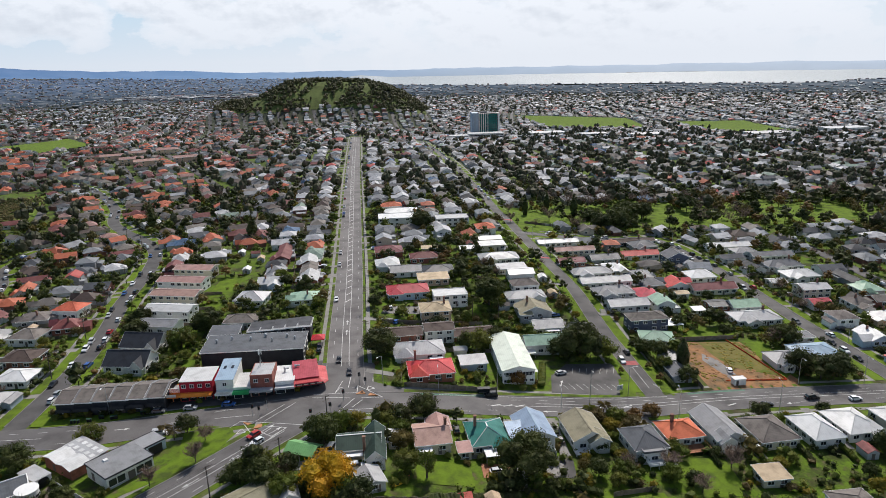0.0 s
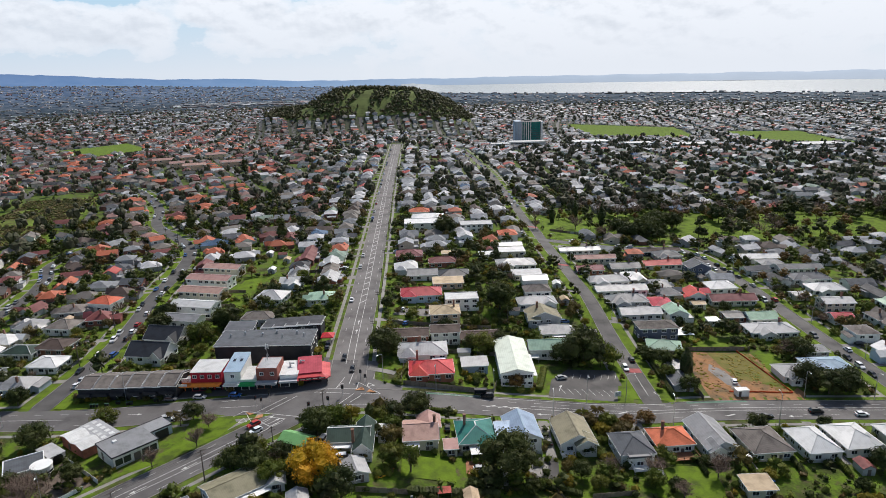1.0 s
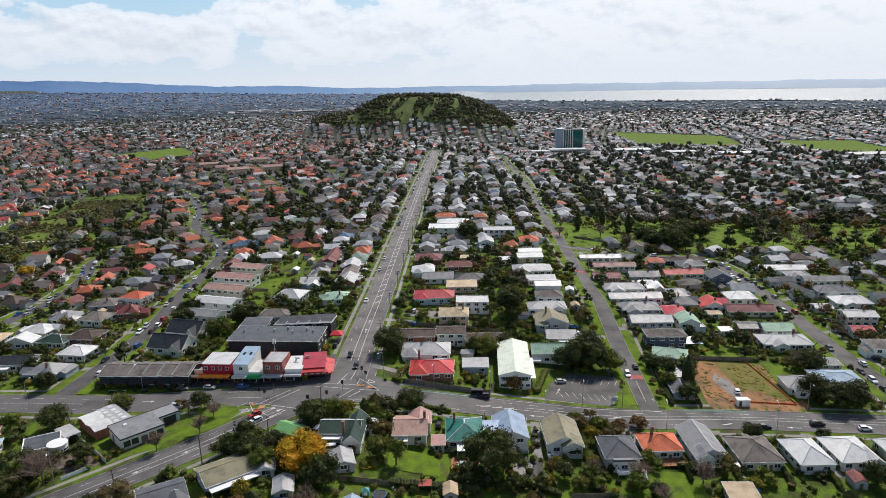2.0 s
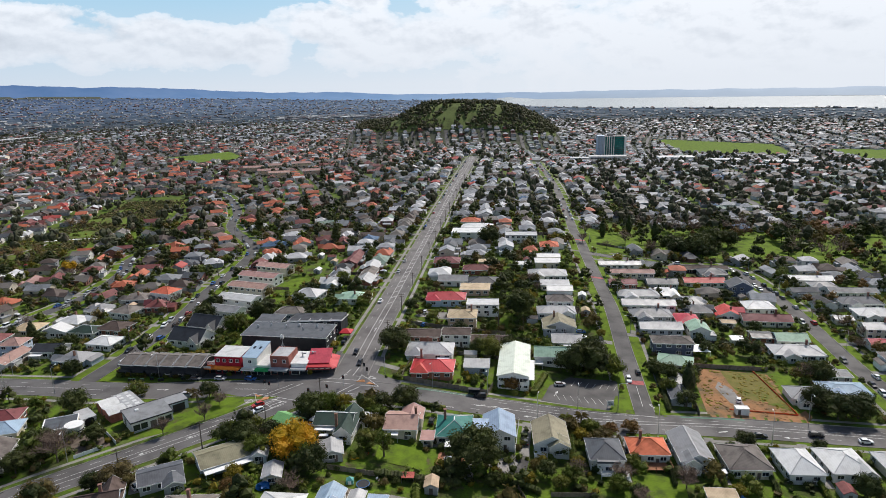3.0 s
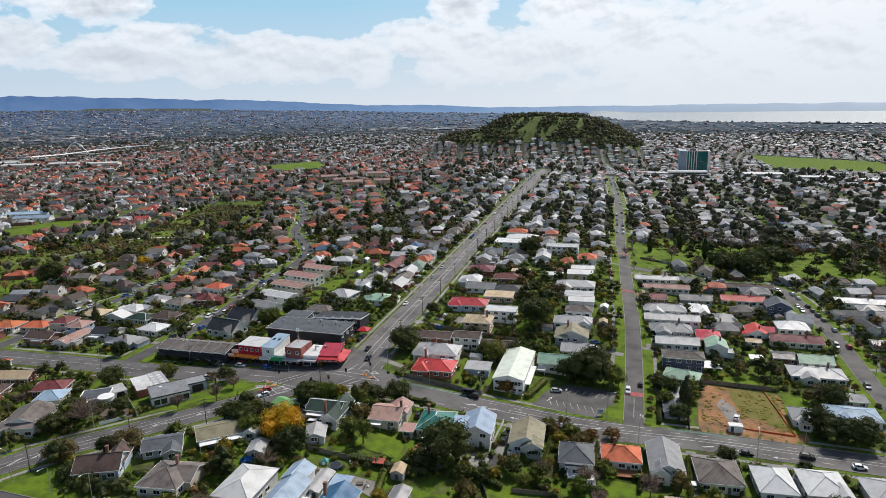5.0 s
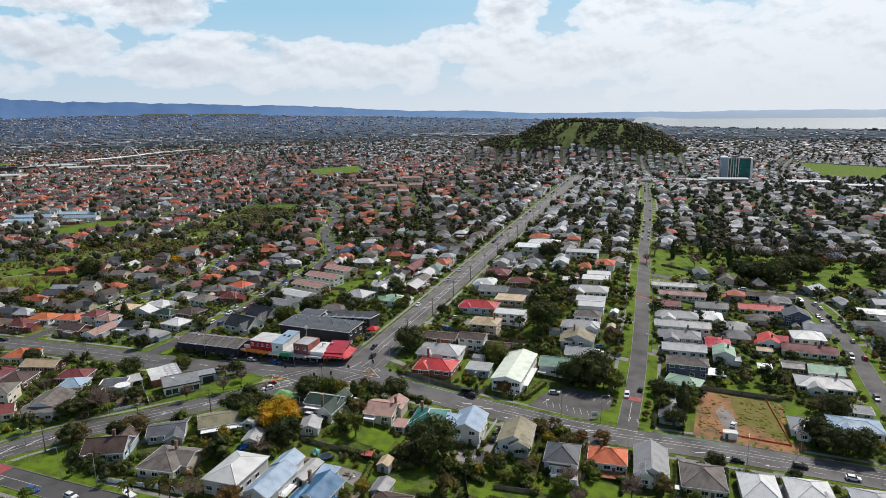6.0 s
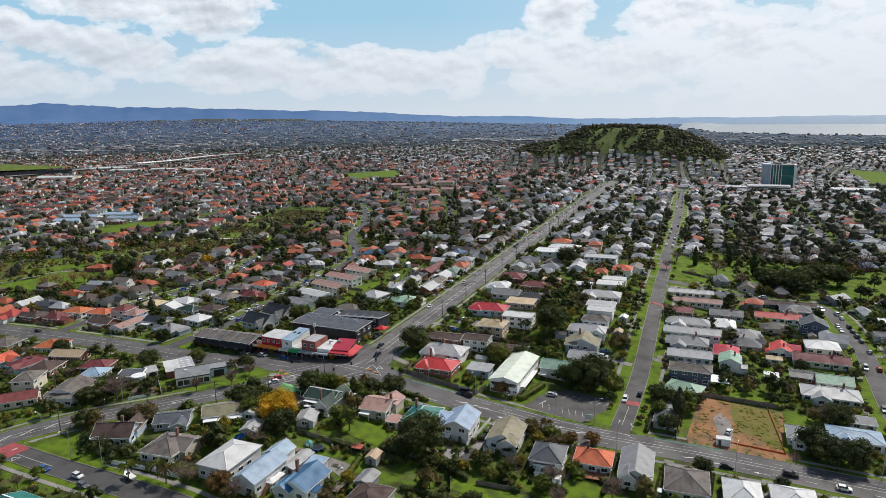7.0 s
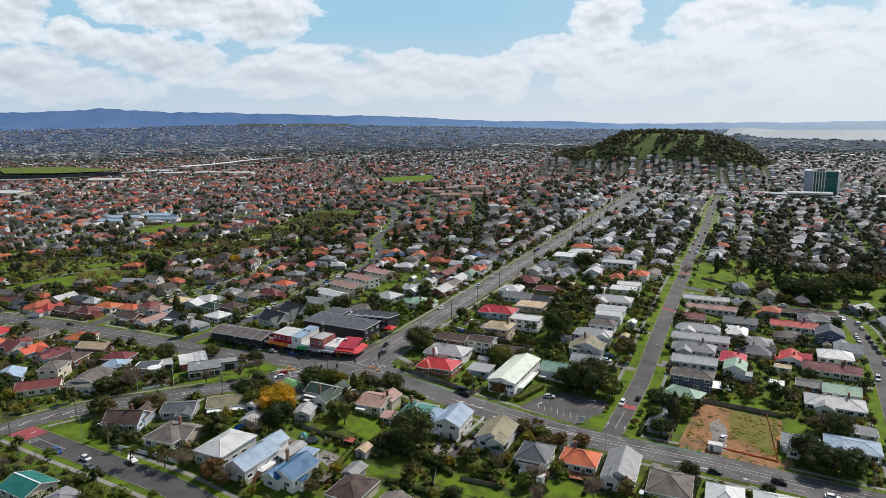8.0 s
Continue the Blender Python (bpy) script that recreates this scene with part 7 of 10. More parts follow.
def join(name, items, mats, label, category):
    """Many copies of small meshes laid into one mesh, each at its matrix."""
    vs, fs, k = [], [], 0
    for shape, m in items:
        p = np.asarray(shape.v) @ np.array(m.to_3x3()).T + np.array(m.translation)
        vs.append(p)
        fs += [tuple(i + k for i in f) for f in shape.f]
        k += len(p)
    me = bpy.data.meshes.new(name)
    me.from_pydata(np.concatenate(vs).tolist(), [], fs)
    for q in mats:
        me.materials.append(q)
    return tagged(new(name, me), label, category, kind="stuff")


def far_trees():
    rr = random.Random(21)
    m = Mesh()
    for _ in range(18500):
        a, r = radians(rr.uniform(-80, 46)), 500 + 1950 * rr.random()
        x, y = r * math.sin(a) + 60, r * math.cos(a)
        hill = hill_rise(x, y) > 30
        if is_water(x, y) or x < -1100 and open_land(x, y) or road_gap(x, y) < 3 or any(inside(x, y, f) for f in FIELDS) or np.min(np.hypot(BELT[:, 0] - x, BELT[:, 1] - y)) < 32 and rr.random() < 0.6:
            continue
        if hill or not clear_of(x, y, -1.6):
            continue
        big = rr.random() ** 2.2
        clump_mesh(m, x, y, ground(x, y), 2.6 + 8 * big, 1.7 + 3.8 * big, rr, 2 + int(big * 2), r > 950)
    for _ in range(1900):
        a, r = radians(rr.uniform(0, 45)), 480 + 900 * rr.random()
        x, y = r * math.sin(a) + 60, r * math.cos(a)
        if road_gap(x, y) > 3 and not any(inside(x, y, f) for f in FIELDS) and not (PARK[0] < x < PARK[1] and PARK[2] < y < PARK[3]) and clear_of(x, y, -2.6):
            big = rr.random() ** 1.5
            clump_mesh(m, x, y, ground(x, y), 3.0 + 8 * big, 2.0 + 4.0 * big, rr, 3, r > 800)
    wood = Mesh()
    for _ in range(6500):
        x, y = rr.uniform(-580, 60), rr.uniform(1300, 1620)
        k = noise.noise(Vector((x * 0.033, y * 0.010, 0))) + 0.6 * noise.noise(Vector((x * 0.11, y * 0.05, 4.0)))
        if hill_rise(x, y) > 26 and k > (-0.06 if -400 < x < -150 else -0.45) - (0.5 if y > 1520 else 0.0):
            clump_mesh(wood, x, y, ground(x, y), rr.uniform(4, 11), rr.uniform(2.5, 6.0), rr, 2)
    tagged(new("hill_trees", wood.data("hill_trees", [LEAF["hill"]])), "dark green trees in rows down the hill", "trees", kind="stuff")
    for i in range(7000):
        a, r = radians(rr.uniform(-80, 44)), rr.uniform(1900, 2500) if i < 5500 else rr.uniform(2380, 2560)
        x, y = r * math.sin(a) + 60, r * math.cos(a)
        if not is_water(x, y):
            clump_mesh(m, x, y, ground(x, y), rr.uniform(4, 9), rr.uniform(3, 9), rr, 2, True)
    tagged(new("far_trees", m.data("far_trees", [LEAF["far"]])), "dark trees between the houses of the far suburb", "trees", kind="stuff")


far_trees()


def belt_scrub():
    """Low scrub and rough grass clumps along the stream's green belt."""
    rr, m = random.Random(77), Mesh()
    for _ in range(5200):
        p = BELT[rr.randrange(len(BELT))]
        x, y = p[0] + rr.uniform(-34, 34), p[1] + rr.uniform(-12, 12)
        if y > 330 and noise.noise(Vector((x * 0.03, y * 0.03, 6.0))) > -0.22 and road_gap(x, y) > 3:
            clump_mesh(m, x, y, ground(x, y) - 0.4, rr.uniform(1.0, 2.8), rr.uniform(1.0, 2.4), rr, 2, True)
    tagged(new("belt_scrub", m.data("belt_scrub", [LEAF["scrub"]])), "olive and tan scrub along the stream", "scrub", kind="stuff")


belt_scrub()


# trees and shrubs of the nearer gardens
def small_tree(seed, h, spread):
    """A crown of a few clumps with leaf sprays, for trees some way off."""
    rr, m = random.Random(seed), Mesh()
    m.tube((0, 0, -0.5), (0, 0, h * 0.5), 0.2, 0.12, 5)
    for i in range(6):
        a = i * 2.4 + rr.uniform(-.4, .4)
        k = spread * (0.5 if i < 4 else 0.15)
        c = (math.cos(a) * k, math.sin(a) * k, h * (0.42 + 0.08 * i))
        blob(m, c, spread * rr.uniform(0.32, 0.42), rr, 0.35)
        leaves(m, c, spread * 0.52, 17, 0.46, rr)
    return m


def thinned(shape):
    """Every third twig of a bare crown, for trees some way off."""
    m = Mesh()
    for f in shape.f[::3]:
        m.add([shape.v[i] for i in f], [(0, 1, 2)])
    return m


def garden_plants():
    rr = random.Random(33)
    sorts = [("round", "dark", 8, 4.2), ("round", "mid", 7, 3.8), ("round", "olive", 6, 3.4), ("round", "dark", 10, 5.2), ("tall", "dark", 13, 3.4), ("bare", "twig", 7, 4.0), ("round", "mid", 5, 3.0),
             ("palm", "mid", 7, 2.8), ("round", "rust", 6, 3.4), ("column", "dark", 8, 1.5), ("round", "lime", 5, 3.0)]
    odds = [9, 8, 7, 5, 2, 4, 7, 1.5, 1.5, 1, 4]
    shrubs = (("bush", "dark", 2, 1.6), ("bush", "mid", 2, 1.5), ("bush", "olive", 2, 1.6), ("bush", "mid", 3, 2.2), ("bush", "dark", 3, 2.4), ("bush", "lime", 2, 1.5), ("bush", "mid", 2, 1.6))
    lows = {"dark": [small_tree(i, 7 + i, 3.6 + 0.4 * i) for i in range(3)], "mid": [small_tree(9 + i, 5 + i, 3.0 + 0.4 * i) for i in range(3)], "olive": [small_tree(5, 5, 3.2), small_tree(15, 6, 3.6)], "lime": [small_tree(16, 5, 3.0)], "rust": [small_tree(6, 6, 3.4)], "twig": [thinned(tree_data("bare", 7, 3.6, 3)[1]), thinned(tree_data("bare", 8, 4.2, 4)[1])]}
    shapes = {}
    for k in range(5):
        m = Mesh()
        blob(m, (0, 0, 0.9), 1.1, rr, 0.4, 0.8)
        leaves(m, (0, 0, 1.0), 1.4, 40, 0.27, rr, 0.8)
        shapes[k] = m
    rest, low_bush = {k: [] for k in lows}, {"dark": [], "mid": [], "olive": [], "lime": [], "rust": []}
    count = bushes = 0
    for cx, cy, cr in ((-72, 165, 9), (-67, 171, 7), (-80, 152, 6), (-1, 151, 7), (-10, 137, 7), (46, 144, 7), (72, 157, 8), (-75, 98, 9), (-88, 99, 8), (-70, 96, 6), (-107, 258, 7), (-106, 275, 7), (-108, 295, 7), (-109, 312, 7), (108, 253, 6), (20, 130, 7), (-62, 115, 6), (-100, 188, 6), (-45, 232, 6), (-24, 205, 6), (-37, 158, 8)):
        TAKEN.append((cx, cy, cr))
    for i in range(27000):
        near = i < 12500
        a = radians(rr.uniform(-78, 44))
        r = 55 + 290 * math.sqrt(rr.random()) if near else 300 + 290 * math.sqrt(rr.random())
        x, y = r * math.sin(a) + 60, r * math.cos(a)
        if road_gap(x, y) < 4.6 or any(inside(x, y, f) for f in FIELDS) and rr.random() < 0.985:
            continue
        if np.min(np.hypot(BELT[:, 0] - x, BELT[:, 1] - y)) < 33:
            if rr.random() < 0.5:
                low_bush[rr.choice(("mid", "olive", "lime", "mid"))].append((shapes[rr.randrange(5)], pose(x, y, ground(x, y) - 0.2, 0, 0, rr.uniform(0, 360)) @ Matrix.Scale(rr.uniform(0.5, 1.3), 4)))
            continue
        if PARK[0] < x < PARK[1] and PARK[2] < y < PARK[3] and rr.random() < 0.75:
            continue
        if 34 < x < 70 and 196 < y < 226 or 90 < x < 130 and 202 < y < 250 or not clear_of(x, y, 0.4):
            continue
        turn = rr.uniform(0, 360)
        if rr.random() < (0.84 if near else 0.55):
            s = rr.choice(shrubs)
            if near and bushes < 280 and rr.random() < 0.15:
                tree(x, y, *s, seed=rr.randrange(2), turn=turn, size=rr.uniform(0.7, 1.4))
                bushes += 1
            else:
                low_bush[rr.choice(("dark", "dark", "dark", "mid", "mid", "mid", "mid", "olive", "lime", "rust" if rr.random() < 0.3 else "mid"))].append((shapes[rr.choice(list(shapes))], pose(x, y, ground(x, y), 0, 0, turn) @ Matrix.Scale(rr.uniform(0.45, 1.25), 4)))
            TAKEN.append((x, y, 0.45))
        elif clear_of(x, y, 1.5 if near else 0.7):
            if near and count < 245:
                k = rr.choices(sorts, odds)[0]
                tree(x, y, *k, seed=rr.randrange(3), turn=turn, size=rr.uniform(0.42, 0.88))
                count += 1
            else:
                leaf = rr.choices(("dark", "mid", "olive", "rust", "twig", "lime"), (4.5, 3, 3, 0.8, 1.2, 0.8))[0]
                rest[leaf].append((rr.choice(lows[leaf]), pose(x, y, ground(x, y), 0, 0, turn) @ Matrix.Scale(rr.uniform(0.5, 1.15), 4)))
            TAKEN.append((x, y, 1.9))
    # street trees and front hedges
    for line, width, step in ((AVENUE, 6.8, 11.0), (EAST, 7.4, 13.0), (WEST, 7.6, 17.0), (LANE, 8.0, 19.0)):
        for p, w in resample(line, step):
            for side in (-1, 1):
                q = p + Vector((w.y, -w.x)) * side * (width / 2 + 2.6) + w * rr.uniform(-3, 3)
                if rr.random() < 0.5 and q.y < 600 and road_gap(q.x, q.y) > 1.6:
                    leaf = rr.choices(("dark", "mid", "olive", "rust", "twig"), (4, 3, 2, 1, 1))[0]
                    rest[leaf].append((rr.choice(lows[leaf]), pose(q.x, q.y, ground(q.x, q.y), 0, 0, rr.uniform(0, 360)) @ Matrix.Scale(rr.uniform(0.35, 0.7), 4)))
    for p, w, side, edge, reach, shift in DRIVES:
        if rr.random() < 0.45 and p.y < 520:
            leaf = rr.choice(("dark", "mid", "olive"))
            for k in range(9):
                q = p + Vector((w.y, -w.x)) * side * (edge + 6.4) + w * (k - 4) * 1.1
                if road_gap(q.x, q.y) > 2:
                    low_bush[leaf].append((shapes[rr.randrange(5)], pose(q.x, q.y, ground(q.x, q.y) - 0.2, 0, 0, rr.uniform(0, 360)) @ Matrix.Scale(rr.uniform(0.45, 0.6), 4)))
    for _ in range(95):
        x, y = rr.uniform(PARK[0] + 90, PARK[1]), rr.uniform(PARK[2], PARK[3])
        if any(inside(x, y, f) for f in FIELDS) and rr.random() < 0.85 or road_gap(x, y) < 4:
            continue
        leaf = rr.choices(("dark", "olive", "rust", "twig"), (4, 2, 1, 1.5))[0]
        rest[leaf].append((rr.choice(lows[leaf]), pose(x, y, ground(x, y), 0, 0, rr.uniform(0, 360)) @ Matrix.Scale(rr.uniform(1.0, 1.9), 4)))
    for leaf, items in rest.items():
        join("garden_trees", items, [LEAF[leaf]], WORDS[leaf] + " trees among the houses", "trees")
    for leaf, items in low_bush.items():
        join("garden_shrubs", items, [LEAF[leaf]], WORDS[leaf] + " shrubs and hedges among the houses", "shrubs")


garden_plants()

# ---------------------------------------------------------------- office tower beyond
def tower(x, y, turn):
    """Nine storeys: a finned blue-grey core, green glass between white piers, and an open white frame on top."""
    t = thing("office_tower", x, y, turn, "green glass office tower with white piers and a grey core", "office building", z=ground(x, y) + 7)
    core = part("core", Mesh().box(-17, 0, -9, 12, 26, 45), WALL["blue"], t, "blue-grey finned core")
    fin = Mesh().box(0, 0, -8, 0.5, 0.8, 44).data("fin", [WALL["grey"]])
    for i in range(5):
        part("fin", fin, None, core, at=pose(-22.2 + 2.6 * i, -13.3, 0))
    part("core", Mesh().box(25.5, 0, -9, 3, 26, 44), WALL["white"], t, "pale end wall")
    floor = Mesh().box(6.2, 0, 0, 34, 24, 0.7).data("floor_slab", [WALL["dark"]])
    pane = Mesh().box(0, 0, 0, 3.1, 0.2, 3.0).data("pane", [glass("green_tower_glass", (0.015, 0.17, 0.15), 0.06)])
    pier = Mesh().box(0, 0, -9, 1.1, 1.0, 44).data("pier", [WALL["white"]])
    part("frame", Mesh().box(6.2, 0, -9, 33, 23, 42.5), M_BLACK, t)
    for k in range(9):
        part("floor_slab", floor, None, t, at=pose(0, 0, 3.8 * k))
        for i in range(10):
            part("pane", pane, None, t, at=pose(-8.6 + 3.3 * i, -11.75, 3.8 * k + 0.8))
    for u in (-10.6, -6.6, -2.6, 1.4, 5.4, 24.0):
        part("pier", pier, None, t, at=pose(u, -12.7, 0))
    part("roof", Mesh().box(6.2, 0, 34.2, 36, 25, 0.8).box(0, 2, 35, 10, 9, 3), M_CONCRETE, t)


tower(80, 1215, 6)
for bx, by, bw, bd, bh in ((74, 1092, 58, 22, 11), (30, 1080, 30, 18, 7), (190, 1180, 60, 30, 8), (260, 1120, 45, 22, 7), (330, 1060, 50, 25, 7), (500, 1010, 60, 30, 7), (660, 1080, 70, 30, 9)):
    b = thing("low_office_block", bx, by, 6, "pale low office block with rows of windows", "office building", "office blocks")
    part("wall", Mesh().box(0, 0, -3, bw, bd, bh + 3), WALL["white"], b)
    part("roof", Mesh().box(0, 0, bh, bw + 0.8, bd + 0.8, 0.4), ROOF["pale"], b)
    for k in range(int(bh // 3.4)):
        part("window_band", Mesh().box(0, -bd / 2 - 0.05, 1.2 + 3.3 * k, bw - 2, 0.2, 1.5), M_GLASS, b)

# ---------------------------------------------------------------- road markings and islands
def paint(name, draw, mat=None, label="white painted road lines", lift=0.0):
    m = Mesh()
    draw(m)
    tagged(new(name, m.data(name, [mat or M_PAINT])), label, "road marking", kind="stuff")


TOP = 0.135


def long_line(m, line, off, wide=0.16, t0=0.0, t1=1.0, dash=0.0, gap=0.0):
    """A painted line along a road at an offset, whole or dashed, between two fractions of its length."""
    pts = resample(line, 1.5)
    pts = pts[int(t0 * len(pts)):max(2, int(t1 * len(pts)))]
    if not dash:
        return strip(m, None, off - wide / 2, off + wide / 2, TOP, cols=1, samples=pts)
    on, k = max(2, int(dash / 1.5) + 1), 0
    while k + on < len(pts):
        strip(m, None, off - wide / 2, off + wide / 2, TOP, cols=1, samples=pts[k:k + on])
        k += on + int(gap / 1.5)


def bar(m, x, y, turn, length, wide=0.3, lift=TOP):
    """A painted bar on the land."""
    c, s = math.cos(radians(turn)), math.sin(radians(turn))
    v = []
    n = max(1, int(length / 3))
    for i in range(n + 1):
        u = (i / n - 0.5) * length
        for w in (-wide / 2, wide / 2):
            px, py = x + u * c - w * s, y + u * s + w * c
            v.append((px, py, ground(px, py) + lift))
    m.add(v, [(2 * i, 2 * i + 2, 2 * i + 3, 2 * i + 1) for i in range(n)])


def arrow(m, x, y, turn):
    bar(m, x, y, turn, 3.2, 0.22)
    c, s = math.cos(radians(turn)), math.sin(radians(turn))
    tip = [(x + c * 3.2, y + s * 3.2), (x + c * 1.6 - s * 0.6, y + s * 1.6 + c * 0.6), (x + c * 1.6 + s * 0.6, y + s * 1.6 - c * 0.6)]
    m.add([(a, b, ground(a, b) + TOP) for a, b in tip], [(0, 1, 2)])


def main_lines(m):
    for off in (-1.35, 1.35):
        long_line(m, MAIN, off, 0.18, 0.02)
    for off in (-4.3, 4.6):
        long_line(m, MAIN, off, 0.13, 0.03, 1.0, 3.0, 7.5)
    for k, (p, w) in enumerate(resample(MAIN, 9.0)):
        if 8 < k < 60:
            bar(m, p.x, p.y, math.degrees(math.atan2(w.y, w.x)) - 38, 3.6, 0.5)
    for y in (240, 250):
        arrow(m, -33.5 - 0.11 * (y - 196) - 1.0 + 0.5, y, 96)


def cross_lines(m):
    long_line(m, CROSS, -0.2, 0.16, 0.05, 0.40)
    long_line(m, CROSS, 0.25, 0.16, 0.58, 1.0)
    long_line(m, CROSS, -1.5, 0.16, 0.60, 0.86)
    for off in (-3.6, 3.4):
        long_line(m, CROSS, off, 0.14, 0.05, 0.42, 3.0, 4.5)
        long_line(m, CROSS, off, 0.14, 0.58, 1.0, 3.0, 4.5)
    long_line(m, CROSS, -5.6, 0.14, 0.56, 0.66)
    for x in (16, 20, 24, 52, 60, 96, 104):
        y = 190 + (x - 5) * 0.075
        bar(m, x, y - 0.6, 25, 3.4, 0.45)
    for x in (-100, -84, 6, 34, 118):
        arrow(m, x, (182 + max(0, x + 40) * 0.11 - 2) if x > -80 else 177.2 + (x + 100) * 0.12, 2 if x < 0 else 184)


def fork_lines(m):
    long_line(m, FORK, -1.2, 0.18, 0.10)
    long_line(m, FORK, 1.2, 0.18, 0.14)
    long_line(m, FORK, 4.0, 0.13, 0.2, 0.9, 3.0, 4.5)
    long_line(m, FORK, -4.2, 0.13, 0.2, 0.9, 3.0, 4.5)
    for k, (p, w) in enumerate(resample(FORK, 7.0)):
        if 12 < k < 19:
            bar(m, p.x, p.y, math.degrees(math.atan2(w.y, w.x)) + 28, 5.0, 0.55)
        if k in (5, 7, 9):
            arrow(m, p.x + 0.5, p.y, math.degrees(math.atan2(w.y, w.x)))


def small_lines(m):
    long_line(m, AVENUE, 0.0, 0.14, 0.012, 0.035)
    bar(m, 73.5, 200.6, 4, 4.2, 0.3)
    long_line(m, LANE, 0.4, 0.16, 0.06, 0.26)
    # triangle at the lower street and at the avenue
    for x, y, r in ((-90.5, 86.5, 0), (75, 209, 90), (-25.1, 195.2, 180), (-61.0, 171.5, 40)):
        for k in range(3):
            a = radians(r + 120 * k)
            bar(m, x + 0.8 * math.cos(a), y + 0.8 * math.sin(a), r + 120 * k + 90, 2.6, 0.25)
    # bays of the car park
    for k in range(9):
        bar(m, 41.5 + 2.55 * k, 206 + 0.12 * k, 112, 4.6, 0.12)
    for k in range(7):
        bar(m, 46.5 + 2.6 * k, 218.5 + 0.2 * k, 75, 4.2, 0.12)
    arrow(m, 40.5, 207.5, 75)


def junction_lines(m):
    """Crossing lines, stop lines and island outlines at the junction."""
    for x, y, r, n in ((-64.4, 175.2, 54, 4.1), (-59.7, 173.2, -56, 7.7), (-51.1, 172.9, -13, 7.1), (-49.4, 169.9, -129, 5.5), (-54.4, 170.2, 144, 8.1), (-50.6, 167.8, -124, 10.4), (-65.5, 180.4, 3, 12.4),
                       (-52.2, 175.1, -12, 22.7), (-54.8, 181.4, 53, 11.4), (-51.7, 181.6, 54, 12.7), (-36.1, 191.4, 2, 14.0), (-37.0, 188.7, -4, 12.6), (-29.2, 194.1, 93, 4.9), (-35.6, 193.4, 75, 3.9)):
        bar(m, x, y, r, n, 0.2)
    for x, y, r, n in ((-32.3, 195.1, -4, 5.7), (-25.0, 193.1, -38, 11.0), (-23.9, 189.0, -169, 6.6), (-21.7, 182.2, 9, 18.7), (-21.5, 179.0, 7, 18.4), (-27.0, 179.3, -83, 2.8), (-31.7, 183.2, 65, 11.3), (-28.1, 184.8, 61, 5.5),
                       (-35.5, 195.7, 81, 8.4), (-32.4, 200.2, 91, 10.1), (-39.0, 166.7, -130, 11.8), (-55.0, 168.1, 58, 10.2), (-70.2, 184.6, 10, 5.8)):
        bar(m, x, y, r, n, 0.2)
    for x, y in ((-51.2, 170.3), (-53.8, 171.9)):
        arrow(m, x, y, 50)


paint("main_road_lines", main_lines)
paint("cross_road_lines", cross_lines)
paint("fork_road_lines", fork_lines)
paint("side_road_lines", small_lines)
paint("junction_lines", junction_lines)
paint("cycle_lane", lambda m: [strip(m, CROSS, -6.2, -5.2, 0.122, cols=1, samples=resample(CROSS, 3.0)[int(len(resample(CROSS, 3.0)) * a):int(len(resample(CROSS, 3.0)) * b)]) for a, b in ((0.553, 0.585), (0.672, 0.706))],
      M_GREEN_LANE, "faded green painted cycle lane")
sheet("pavement", [(-93, 187.4), (-70, 188.2), (-58, 189.2), (-50, 191.8), (-46.5, 195.6), (-44.2, 203), (-44.0, 216), (-48, 216), (-49, 206), (-52, 194.8), (-93, 193.5)], 0.24, M_ASPHALT_DARK, "dark paved footpath in front of the shops", "pavement", 3.0)
sheet("speed_table", [(66.2, 224.6), (73.0, 225.2), (72.7, 228.7), (65.9, 228.0)], 0.15, M_RED_LANE, "red raised speed table across the avenue", "road", 2.0)
sheet("speed_table", [(52.4, 344.2), (59.0, 345.0), (58.6, 347.8), (52.0, 347.0)], 0.15, M_RED_LANE, "red raised speed table across the avenue", "road", 2.0)
sheet("bus_lane", [(-104, 84.9), (-93.5, 84.9), (-93.0, 93.0), (-103, 93.0)], 0.142, M_RED_LANE, "red painted bus lane at the side street", "road", 2.0)
sheet("speed_table", [(41.0, 432.0), (47.6, 432.9), (47.2, 435.9), (40.6, 435.0)], 0.15, M_RED_LANE, "red raised speed table across the avenue", "road", 2.0)
paint("lane_lettering", lambda m: [m.box(-97.5 + 0.95 * k, 90.2, ground(-97.5, 90) + 0.16, 0.55, 1.7, 0.004) for k in range(3)], None, "white painted lettering on red")


def island(x, y, pts, mat, label):
    """A raised traffic island with a kerb."""
    m = Mesh()
    n = len(pts)
    z = ground(x, y)
    m.add([(x + a, y + b, z + 0.02) for a, b in pts] + [(x + a, y + b, z + 0.30) for a, b in pts], [tuple(range(n, 2 * n))] + [(i, (i + 1) % n, n + (i + 1) % n, n + i) for i in range(n)])
    tagged(new("traffic_island", m.data("traffic_island", [mat])), label, "traffic island", "traffic islands")


